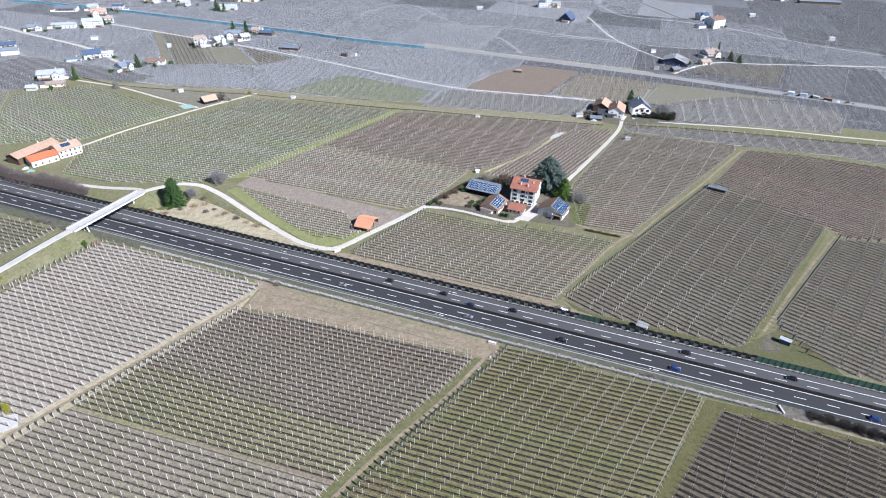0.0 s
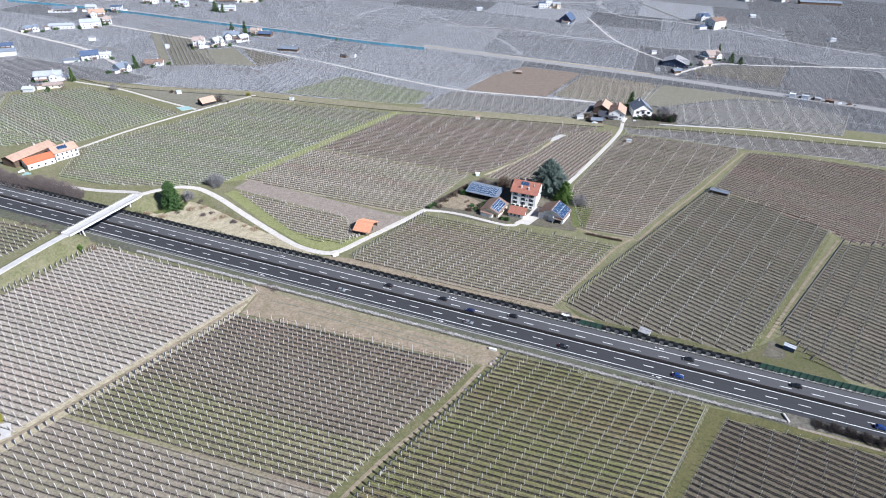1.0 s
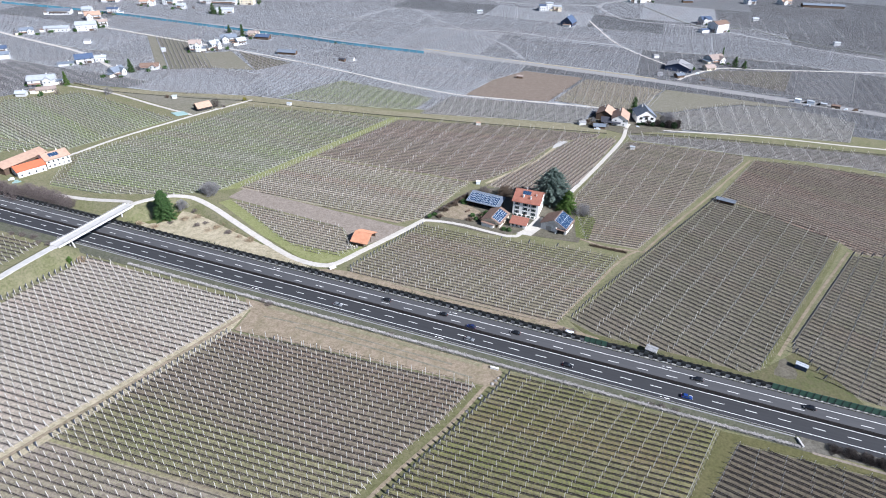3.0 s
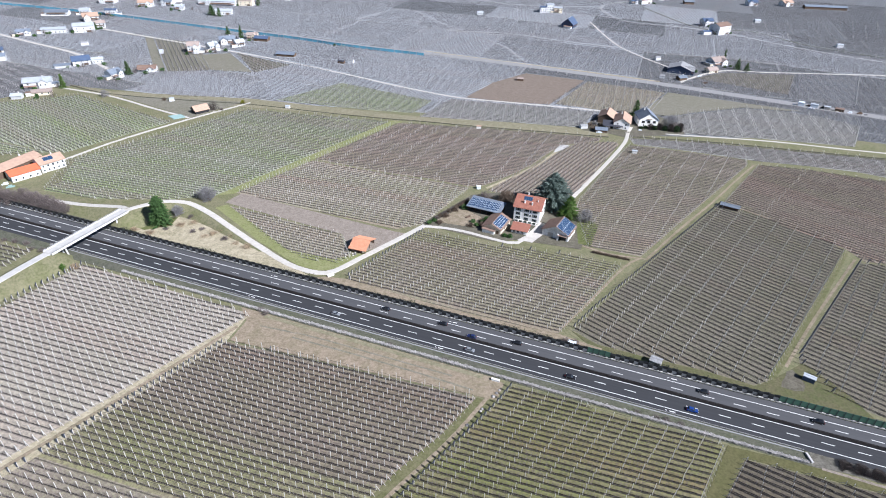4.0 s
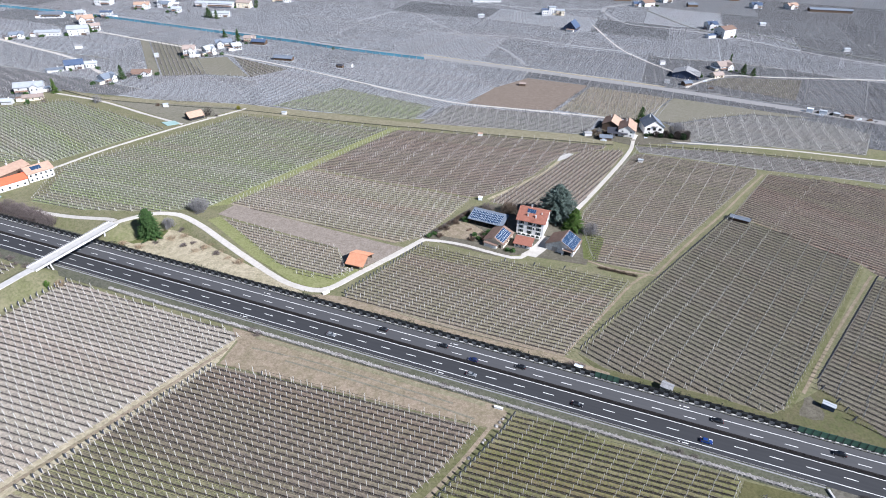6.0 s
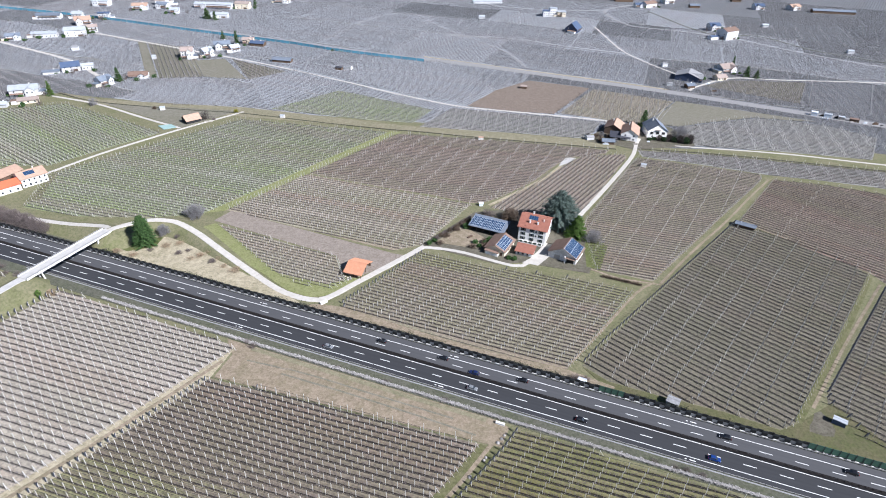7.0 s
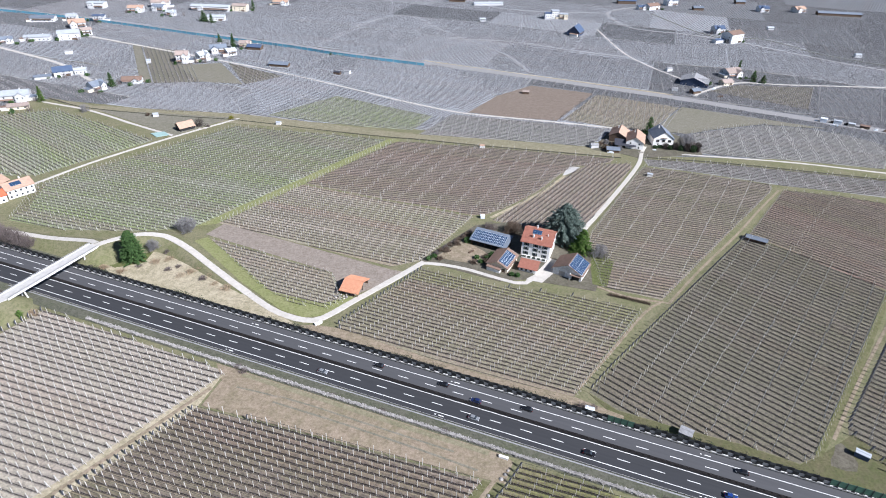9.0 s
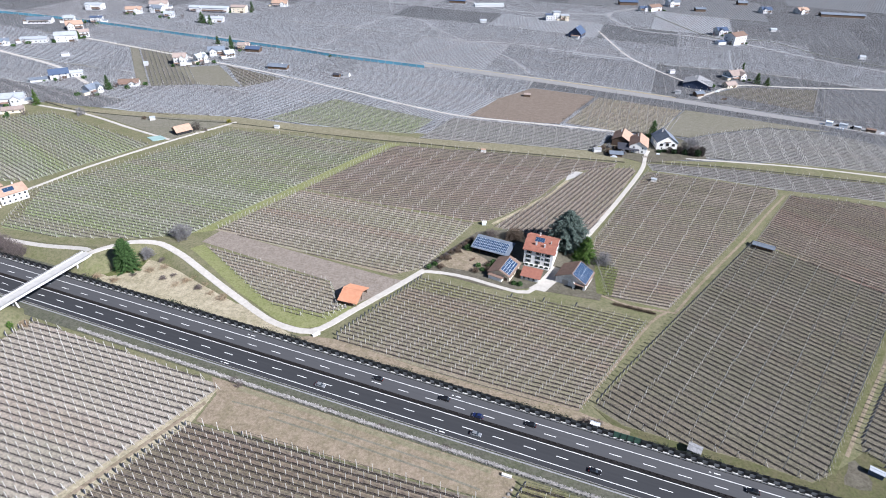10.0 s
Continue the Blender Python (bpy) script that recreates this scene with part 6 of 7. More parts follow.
# village
HOUSE_W = "white village house with a grey roof"
HOUSE_T = "white village house with a tiled roof"
simple_house(-352, 545, 22, 12, 6.0, 8.6, 20, "white", "sheet", HOUSE_W)
simple_house(-338, 524, 15, 7, 3.0, 4.6, 22, "cream", "paletile", "low building with weathered tiles", "farm building", 1)
simple_house(-353, 512, 8, 6, 3.0, 4.4, 10, "white", "sheet", "small white shed beside a house", "shed", 0)
simple_house(-349, 619, 16, 10, 5.0, 8.5, 30, "white", "blueroof", "white house with a dark blue roof")
simple_house(-362, 607, 14, 5, 2.6, 3.6, 24, "white", "slate", "low white shed beside a house", "shed", 0)
simple_house(-336, 626, 10, 6, 4.2, 5.4, 24, "white", "sheet", HOUSE_W)
simple_house(-299, 578, 12, 10, 4.8, 7.8, 60, "white", "slate", HOUSE_W)
simple_house(-276, 601, 17, 8, 3.4, 5.4, 10, "white", "browntile", "low white farm building with brown tiles")
simple_house(-253, 674, 12, 12, 8.5, 11.2, 10, "white", "paletile", HOUSE_T, rows=3)
simple_house(-236, 683, 11, 9, 6.0, 8.8, 50, "white", "sheet", HOUSE_W)
simple_house(-228, 714, 17, 10, 6.0, 8.6, 20, "white", "slate", HOUSE_W)
simple_house(-212, 704, 10, 8, 5.0, 7.4, 40, "white", "sheet", HOUSE_W)
simple_house(-205, 740, 12, 9, 5.0, 7.2, 0, "cream", "paletile", "cream village house with tiles")
simple_house(-192, 731, 16, 9, 3.4, 5.2, -10, "wood", "blueroof", "timber shed with a blue sheet roof", "shed", 0)
simple_house(-151, 665, 20, 8, 2.8, 4.6, -10, "wood", "slate", "long low dark field shed", "shed", 0)
simple_house(-412, 760, 22, 13, 7.5, 10.0, 20, "white", "sheet", HOUSE_W, rows=3)
simple_house(-443, 751, 26, 10, 4.5, 6.0, 15, "white", "sheet", "long white hall with a pale roof", "hall", 1, 6)
simple_house(-432, 820, 18, 12, 6.0, 9.5, 30, "white", "tile", HOUSE_T)
simple_house(-404, 782, 13, 9, 6.0, 8.0, 30, "white", "paletile", HOUSE_T)
simple_house(-470, 735, 14, 9, 5.0, 7.0, 30, "white", "slate", HOUSE_W)
simple_house(-488, 848, 28, 12, 5.0, 7.0, 10, "white", "slate", "long pale village building with grey roof", "hall", 1, 6)
simple_house(-455, 855, 12, 10, 6.0, 8.4, 10, "white", "sheet", HOUSE_W)
simple_house(-421, 856, 14, 8, 7.0, 8.0, 10, "white", "blueroof", HOUSE_W)
simple_house(-462, 940, 22, 14, 7.0, 8.0, 0, "white", "sheet", "pale village hall with a sheet roof", "hall", 1, 5)
simple_house(-399, 918, 20, 10, 6.0, 8.6, 10, "white", "tile", HOUSE_T)
simple_house(-372, 930, 16, 10, 6.0, 8.4, -10, "white", "slate", HOUSE_W)
simple_house(-379, 956, 24, 12, 7.0, 10.0, 10, "white", "paletile", HOUSE_T)
simple_house(-345, 900, 12, 9, 5.0, 7.0, 10, "white", "sheet", HOUSE_W)
simple_house(-303, 941, 54, 14, 6.0, 7.5, -3, "white", "sheet", "long white warehouse with pale roof", "hall", 1, 9, False)
simple_house(-262, 942, 20, 12, 7.5, 9.4, -5, "cream", "paletile", "cream village house with tiles")
simple_house(-277, 877, 22, 10, 5.0, 6.6, 5, "white", "sheet", "pale low hall with a sheet roof", "hall", 1, 5)
simple_house(-215, 992, 22, 11, 5.0, 8.0, 0, "white", "tile", HOUSE_T)
simple_house(-520, 690, 14, 9, 5.0, 7.0, 30, "white", "slate", HOUSE_W)
simple_house(-500, 700, 10, 8, 5.0, 7.0, 10, "white", "tile", HOUSE_T)
simple_house(-452, 650, 14, 9, 5.0, 7.0, 30, "white", "blueroof", HOUSE_W)
# houses towards the slope
simple_house(180, 936, 9, 10, 8.0, 8.6, 0, "white", "blueroof", "pale flat-roofed block with a blue top", "hall", 2, 3, False)
simple_house(191, 940, 10, 10, 11.0, 11.6, 0, "white", "sheet", "tall white block with a flat roof", "hall", 3, 3, False)
simple_house(203, 938, 12, 10, 7.0, 7.6, 0, "cream", "sheet", "low pale block with a flat roof", "hall", 2, 3, False)
simple_house(200, 840, 20, 16, 5.0, 12.0, 60, "bluewall", "blueroof", "dark house under a steep blue roof")
simple_house(83, 908, 8, 5, 3.5, 4.5, 0, "white", "sheet", "small white hut among the plots", "hut", 0)
simple_house(102, 1030, 46, 9, 3.0, 4.5, 8, "white", "sheet", "long pale greenhouse among far plots", "greenhouse", 0, 3, False)
simple_house(54, 1052, 26, 8, 4.0, 6.0, -10, "wood", "blueroof", "dark low shed with blue roof", "shed", 0)
simple_house(276, 630, 20, 24, 4.6, 8.6, 62, "bluewall", "weathered", "large dark blue barn with a pale sheet roof", "barn", 1, 3)
simple_house(329, 662, 18, 14, 5.0, 8.4, 20, "white", "fadedtile", "white house with a dull roof among conifers")
simple_house(310, 630, 12, 8, 3.2, 5.4, 20, "cream", "paletile", "low annex with weathered tiles", "annex", 1)
simple_house(266, 600, 9, 6, 3.0, 4.4, 20, "wood", "slate", "dark timber shed among plots", "shed", 0)
simple_house(402, 866, 15, 11, 7.0, 10.0, 10, "white", "blueroof", "white house with a blue-grey roof")
simple_house(400, 818, 24, 16, 11.0, 14.0, 30, "white", "browntile", "tall white house with a brown roof", rows=3, cols=4)
simple_house(380, 812, 14, 7, 4.0, 4.8, 20, "white", "blueroof", "low shed with a blue roof", "shed", 0)
simple_house(336, 1072, 30, 10, 5.0, 8.0, 0, "wood", "blueroof", "long dark shed with blue roof", "shed", 0)
simple_house(364, 1028, 24, 13, 6.0, 9.0, 30, "white", "browntile", HOUSE_T)
simple_house(345, 1022, 12, 8, 5.0, 7.0, 10, "white", "blueroof", HOUSE_W)
simple_house(408, 1066, 20, 12, 8.0, 11.0, 10, "white", "slate", HOUSE_W)
simple_house(440, 1030, 16, 8, 4.0, 6.0, 0, "wood", "slate", "dark timber shed among plots", "shed", 0)
simple_house(546, 1030, 16, 12, 6.0, 9.0, 0, "white", "blueroof", HOUSE_W)
simple_house(606, 1032, 20, 12, 6.0, 9.0, 20, "white", "tile", HOUSE_T)
simple_house(660, 1010, 66, 10, 4.0, 6.0, -8, "wood", "slate", "very long dark timber shed", "shed", 0)
simple_house(539, 1096, 16, 9, 4.0, 6.5, 0, "wood", "slate", "dark timber barn far off", "barn", 0)
# yard beside the second road
simple_house(351, 524, 5, 4, 3.4, 3.8, -30, "tarp", "tarp", "white site container in a yard", "container", 0, 2, False)
simple_house(361, 519.5, 6, 4, 3.2, 3.6, -30, "tarp", "sheet", "white site container in a yard", "container", 0, 2, False)
simple_house(370, 514, 5, 4, 2.8, 3.2, -30, "palewood", "sheet", "pale site container in a yard", "container", 0, 2, False)
simple_house(379, 509.5, 7, 4, 2.4, 3.0, -30, "wood", "browntile", "brown site shed in a yard", "shed", 0, 2, False)
for k, (x, y) in enumerate(((345, 527), (356, 523.5), (366, 517.5), (375, 508), (384, 505), (391, 502), (397, 500))):
    crate_stack(x, y, -30 + 7 * k, 2 + k % 3, 1 + k % 3, ("tarp", "wood", "dark", "palewood")[k % 4], "stacked crates beside the site containers")
tagged(part("net_cover", prism([(-211, 473), (-202, 477), (-196, 471), (-204, 466)], 0.0, 0.5), M["net"]), "turquoise net lying over stacked crates", "net")


def boulder(x, y, size, seed):
    r = random.Random(seed)
    bm = bmesh.new()
    bmesh.ops.create_icosphere(bm, subdivisions=2, radius=size)
    for v in bm.verts:
        v.co *= r.uniform(0.85, 1.1)
        v.co.z *= 0.6
    tagged(part("boulder", bm, M["stone"], m=pose(x, y, size * 0.3, 0, 0, r.uniform(0, 360))), "grey rough boulder beside the grass path", "boulder", "boulders beside the path")


for k, (x, y) in enumerate(((28.6, 167.2), (27.4, 165.6), (25.9, 163.8), (20.0, 156.3), (20.8, 157.4), (14.6, 149.4), (-16.5, 112), (-17.4, 110.8))):
    boulder(x, y, 0.55 + 0.12 * (k % 3), 40 + k)


# ---- teal barrier along the second road ----
def teal_barrier():
    line = smooth_line([(-600, 909), (-453, 863), (-270, 787), (-158, 742), (-96, 712), (0, 676)], 8.0)
    t = empty("noise_barrier", Matrix(), "long teal noise barrier beside the country road", "noise barrier")
    bm = box(0.05, 7.95, -0.15, 0.15, 0, 2.9)
    bm.verts.index_update()
    me = mesh_of("panel", [v.co[:] for v in bm.verts], [[v.index for v in f.verts] for f in bm.faces], M["teal"])
    bm.free()
    extra = []
    for name, bm, m in (("cap_rail", box(0, 8, -0.2, 0.2, 2.9, 3.15), "zinc"), ("post", box(-0.15, 0.15, -0.25, 0.25, 0, 3.2), "zinc")):
        bm.verts.index_update()
        extra.append(mesh_of(name, [v.co[:] for v in bm.verts], [[v.index for v in f.verts] for f in bm.faces], M[m]))
        bm.free()
    cap, post = extra
    for a, b in zip(line[:-1], line[1:]):
        p = new("panel", me)
        p.parent = t
        d = b - a
        m = Matrix.Translation(a) @ pose(0, 0, 0, 0, 0, math.degrees(math.atan2(d.y, d.x)))
        p.matrix_basis = m @ Matrix.Diagonal((d.length / 8.0, 1, 1, 1))
        c = new("cap_rail", cap)
        c.parent, c.matrix_basis = t, m @ Matrix.Diagonal((d.length / 8.0, 1, 1, 1))
        q = new("post", post)
        q.parent, q.matrix_basis = t, m


teal_barrier()


# ---- plants ----
def conifer(x, y, height, spread, mat, label, seed=1, droop=0.25, base=0.06, z=0.0, dens=1.0, full=0.7):
    """A tapered trunk, tiers of limbs, and many small needle sprays with gaps between them."""
    r = np.random.default_rng(seed)
    t = empty("conifer", pose(x, y, z), label, "tree")
    part("trunk", tube((0, 0, -0.2), (0, 0, height * 0.96), height * 0.022 + 0.06, 0.03, 7), M["bark"], t)
    limbs = bmesh.new()
    tris = []
    tiers = int(height * 1.6)
    for k in range(tiers):
        f = k / tiers
        zz = height * (base + (0.97 - base) * f)
        reach = spread * ((1 - f) ** full if full > 0 else (1 - f ** 3.2) * min(1.0, 0.65 + 1.4 * f)) * r.uniform(0.8, 1.12) + 0.25
        for q in range(int(7 * dens) + 1):
            a = r.uniform(0, 2 * math.pi)
            ln = reach * r.uniform(0.65, 1.1)
            tip = np.array([math.cos(a) * ln, math.sin(a) * ln, zz - droop * ln + r.normal(0, 0.15)])
            foot = np.array([0, 0, zz])
            if ln > 1.0:
                w = Vector((-math.sin(a), math.cos(a), 0)) * 0.05
                v = [limbs.verts.new(p) for p in (Vector(foot) - w, Vector(foot) + w, Vector(tip), Vector(foot) + Vector((0, 0, -0.1)))]
                limbs.faces.new((v[0], v[1], v[2]))
                limbs.faces.new((v[1], v[3], v[2]))
            n = int(ln * 9 * dens) + 4
            s = r.uniform(0.25, 1.0, n)
            c = foot + (tip - foot) * s[:, None] + r.normal(0, 0.22, (n, 3)) * np.array([1, 1, 0.6])
            size = r.uniform(0.22, 0.5, n)[:, None]
            d1 = r.normal(0, 1, (n, 3)) * np.array([1, 1, 0.45])
            d2 = r.normal(0, 1, (n, 3)) * np.array([1, 1, 0.7])
            d1 /= np.linalg.norm(d1, axis=1)[:, None]
            d2 /= np.linalg.norm(d2, axis=1)[:, None]
            tris.append(np.stack([c + d1 * size, c - d1 * size * 0.6 + d2 * size * 0.5, c - d2 * size * 0.7], 1))
    tagged(part("branchwork", limbs, M["bark"], t), kind="stuff")
    crown = new("crown", tri_mesh("crown", np.concatenate(tris), M[mat]))
    crown.parent = t
    return t


def shrub(x, y, height, spread, mat, label, seed=1, z=0.0, n=900, leaf=0.16):
    """A clump of stems with many small leaves, loose at its outline."""
    r = np.random.default_rng(seed)
    t = empty("shrub", pose(x, y, z), label, "shrub")
    bm = bmesh.new()
    for k in range(9):
        a, q = r.uniform(0, 6.28), r.uniform(0.2, 0.7)
        tip = Vector((math.cos(a) * spread * q, math.sin(a) * spread * q, height * r.uniform(0.6, 0.95)))
        w = Vector((-math.sin(a), math.cos(a), 0)) * 0.04
        v = [bm.verts.new(p) for p in (-w, w, tip)]
        bm.faces.new(v)
    tagged(part("woody_base", bm, M["bark"], t), kind="stuff")
    d = r.normal(0, 1, (n, 3))
    d /= np.linalg.norm(d, axis=1)[:, None]
    c = d * (r.random(n) ** 0.4)[:, None] * np.array([spread, spread, height * 0.5]) * r.uniform(0.8, 1.12, (n, 1)) + np.array([0, 0, height * 0.5])
    c[:, 2] = np.maximum(c[:, 2], 0.05)
    e1, e2 = r.normal(0, leaf, (n, 3)), r.normal(0, leaf, (n, 3))
    lv = new("foliage", tri_mesh("foliage", np.stack([c + e1, c + e2, c - e1 * 0.5 - e2 * 0.5], 1), M[mat]))
    lv.parent = t
    tagged(lv, kind="stuff")
    return t


def brush(x, y, height, spread, mat, label, seed=1, z=0.0, n=1400, name="bush"):
    """A leafless thicket: many thin twigs that fan out from several stools, ragged at the outline."""
    r = np.random.default_rng(seed)
    t = empty(name, pose(x, y, z), label, "bush")
    bm = bmesh.new()
    for k in range(7):
        a, q = r.uniform(0, 6.28), r.uniform(0.1, 0.75)
        foot = Vector((math.cos(a) * spread * 0.3, math.sin(a) * spread * 0.3, -0.1))
        tip = Vector((math.cos(a) * spread * q, math.sin(a) * spread * q, height * r.uniform(0.55, 0.9)))
        w = Vector((-math.sin(a), math.cos(a), 0)) * 0.07
        for side in (w, Vector((w.y, -w.x, 0))):
            bm.faces.new([bm.verts.new(p) for p in (foot - side, foot + side, tip)])
    tagged(part("woody_base", bm, M["bark"], t), kind="stuff")
    a = r.uniform(0, 6.28, n)
    q = np.sqrt(r.random(n)) * (0.8 + 0.25 * np.sin(3 * a + seed) + 0.15 * np.sin(7 * a))
    f = r.random(n)
    c = np.stack([np.cos(a) * q * spread * (0.6 + 0.4 * f), np.sin(a) * q * spread * (0.6 + 0.4 * f), height * f * np.sqrt(np.maximum(1.05 - q ** 2, 0.1)) * 0.85], 1)
    d = np.stack([np.cos(a) * q, np.sin(a) * q, r.uniform(0.4, 1.4, n)], 1) + r.normal(0, 0.5, (n, 3))
    d *= (r.uniform(0.5, 1.3, n) * height * 0.13)[:, None] / np.linalg.norm(d, axis=1)[:, None]
    w = r.normal(0, 1, (n, 3))
    w *= 0.07 / np.linalg.norm(w, axis=1)[:, None]
    tw = new("brushwood", tri_mesh("brushwood", np.stack([c - w, c + w, c + d], 1), M[mat]))
    tw.parent = t
    tagged(tw, kind="stuff")
    return t


conifer(-152.4, 297.5, 18.2, 6.3, "conifer", "tall dark green conifer beside the lane", 3, dens=2.1, z=1.0, full=0.42)
conifer(79.0, 322.5, 24.5, 12.0, "cedar", "large blue-grey cedar behind the farmhouse", 5, 0.1, 0.06, dens=2.2, full=0)
conifer(87.0, 310.5, 14.5, 7.6, "bright", "fresh green conifer beside the farmhouse", 6, 0.2, dens=1.5)
conifer(-289, 586, 14, 4.5, "conifer", "dark conifer beside a house", 7)
conifer(-329, 542, 14, 3.2, "bright", "yellow-green conifer beside a house", 8)
conifer(-217, 733, 17, 4.0, "conifer", "dark conifer in the village", 9)
conifer(-240, 759, 10, 3.5, "conifer", "dark conifer in the village", 10)
conifer(-291, 866, 15, 6.5, "conifer", "dark conifer in the village", 11)
conifer(-279, 860, 12, 5.5, "conifer", "dark conifer in the village", 12)
conifer(-248, 955, 13, 4.0, "conifer", "dark conifer in the village", 13)
conifer(-404, 770, 10, 4.0, "conifer", "dark conifer in the village", 14)
conifer(350, 687, 11, 1.6, "conifer", "slim dark cypress beside a house", 15)
conifer(344, 642, 12, 4.5, "conifer", "dark conifer beside a house", 16)
conifer(352, 636, 9, 4.0, "conifer", "dark conifer beside a house", 17)
conifer(184, 491, 14.5, 5.2, "conifer", "dark conifer beside the upper farm", 18, full=0.6)
brush(38, 333, 5.5, 5.0, "shrub", "bare brown bush behind the solar shed", 21, n=2200)
brush(51, 330, 7.5, 6.5, "bark", "bare dark thicket behind the farmhouse", 22, n=6500)
brush(96, 305, 8.5, 6.0, "twig_grey", "bare grey tree beside the barn", 23, n=3000)
brush(-136, 329, 9.0, 7.2, "twig_grey", "bare grey bush beside the lane", 24, n=5600)
brush(-145.5, 306, 6.6, 3.9, "twig_grey", "bare grey bush beside the conifer", 25, 2.0, n=3000)
brush(204, 462, 12, 7.5, "twig_grey", "bare grey tree beside the upper farm", 26, n=5000)
brush(207, 456, 8, 5.0, "shrub", "bare dark bush beside the upper farm", 27, n=2200)
for k in range(15):
    x, y = -214 - 5.2 * k, 312.5 + 1.75 * k + (k * 29 % 7 - 3) * 0.9
    brush(x, y, 7.2 + (k * 37 % 5) * 0.8, 5.8, "shrub", "bare brown bush in the roadside thicket", 30 + k, n=4200)
for k in range(7):
    x, y = at_road(-283 - 7 * k, -20.5 - (k * 13 % 4))
    brush(x, y, 2.2 + (k % 3) * 0.6, 2.6, "shrub", "bare bush beside the ramp", 140 + k, n=700)
for k, (x, y) in enumerate(((30, 298.5), (33.5, 301.5), (28, 302), (45, 286.5), (48, 285.5), (2, 300.5), (5, 303.5))):
    shrub(x, y, 1.8 + 0.3 * (k % 3), 1.5, "conifer", "dark evergreen shrub in the farm garden", 150 + k, n=500, leaf=0.25)
for k in range(9):
    brush(6 + 2.6 * k, 306 + 2.9 * k, 2.6, 2.2, "bark" if k % 2 else "shrub", "bare hedge bush along the garden", 170 + k, n=1200)
for k, (x, y, h) in enumerate(((183, 460, 2.2), (186.5, 458.5, 4.6), (190, 457.5, 3.4), (194, 457.5, 5.6), (198, 456, 3.8), (202, 454.5, 6.4), (206.5, 453, 5.2), (210, 454.5, 7.0), (179, 459.5, 2.0))):
    if k % 2:
        brush(x, y, h + 0.8, 1.6 + 0.3 * h, "shade_twig", "bare dark bush before the upper house", 50 + k, n=int(600 * h))
    else:
        shrub(x, y, h, 1.4 + 0.28 * h, "evergreen", "dark evergreen shrub before the upper house", 50 + k, n=int(260 * h), leaf=0.3)
for k, (x, y) in enumerate(((131, 466), (137, 463.5), (142, 466), (147, 463), (150, 455), (139, 457))):
    brush(x, y, 3.2 + 0.7 * (k % 3), 2.8, "bark" if k % 2 else "twig_grey", "bare dark bush among the farm sheds", 250 + k, n=1500)
for k, (x, y, h) in enumerate(((-199.5, 249.5, 4.6), (-202, 233.5, 2.6), (-211, 228, 2.6), (-210, 218, 3.2), (-158, 134, 6.0))):
    shrub(x, y, h, 1.3 if h > 4 else 1.6, "yellowish", "yellow-green evergreen shrub on the bank", 60 + k, 0.8)
conifer(-184, 250, 5.0, 1.7, "bright", "small green conifer at the orchard's edge", 71)
brush(-179.5, 252.5, 3.5, 2.8, "reed", "bare reddish bush at the orchard's edge", 72)
for k, (s, o, h) in enumerate(((-158, -22.5, 2.2), (-162, -21, 2.0), (-24, 11, 3.0), (-20, 12, 2.6), (10, -19.5, 1.3), (17, -19.8, 1.5), (21, -19.4, 1.6), (26, -19.7, 1.5), (-118, -20.3, 1.4), (-96, -20.0, 1.3), (-70, -20.2, 1.5), (82, -17.6, 2.2), (87, -18.0, 3.0), (92, -18.4, 3.3), (97, -18.8, 3.4), (102, -19.2, 3.4), (107, -19.4, 3.0), (113, -19, 2.8), (120, -19, 3.0))):
    x, y = at_road(s, o)
    brush(x, y, h, 2.4 if s < 60 else 3.4, "shrub" if s < 60 else "shade_twig", "bare brown bush on the motorway bank", 80 + k, n=900 if s < 60 else 4200)
for k, (x, y) in enumerate(((-128, 292), (-120, 287), (-135, 299), (-112, 281), (-105, 277), (-141, 296), (-172, 292), (-165, 290), (-124, 284), (-132, 289), (-116, 291), (-98, 273), (-148, 292), (-155, 287), (-109, 285), (-138, 305))):
    brush(x, y, (1.6 if k % 2 else 0.9) + 0.2 * (k % 4), 2.4 + 0.8 * (k % 3), "reed" if k % 3 else "shrub", "dry bramble clump on the bank", 100 + k, 0.3, n=1700)
for k, (x, y) in enumerate(((8, 301), (12, 309), (18, 316), (33, 303), (26, 297.5), (33, 298), (22, 323), (26, 325))):
    brush(x, y, 2.4 + 0.4 * (k % 3), 2.6, "bark", "bare dark garden bush beside the farm", 120 + k, n=2200)


for k, (x, y, h, m, label) in enumerate(((-282, 519, 7.5, "twig_grey", "bare grey tree beside the ditch"), (-179, 490, 8.0, "shade_twig", "bare brown tree behind the small barn"), (-159, 508, 3.2, "yellowish", "yellow budding bush beside the ditch"),
                                     (-172, 489, 2.2, "shrub", "low bare bush beside the small barn"), (-228, 512, 3.0, "bark", "bare dark bush beside the hut"), (-104, 712, 3.0, "conifer", "dark bush beside parked crates"))):
    brush(x, y, h, 0.55 * h + 0.6, m, label, 270 + k, n=1600)
crate_stack(-98, 712, -20, 5, 2, "net", "turquoise crates stacked among far rows")
crate_stack(-178, 484, 10, 5, 1, "palewood", "pale boards lying beside the small barn")


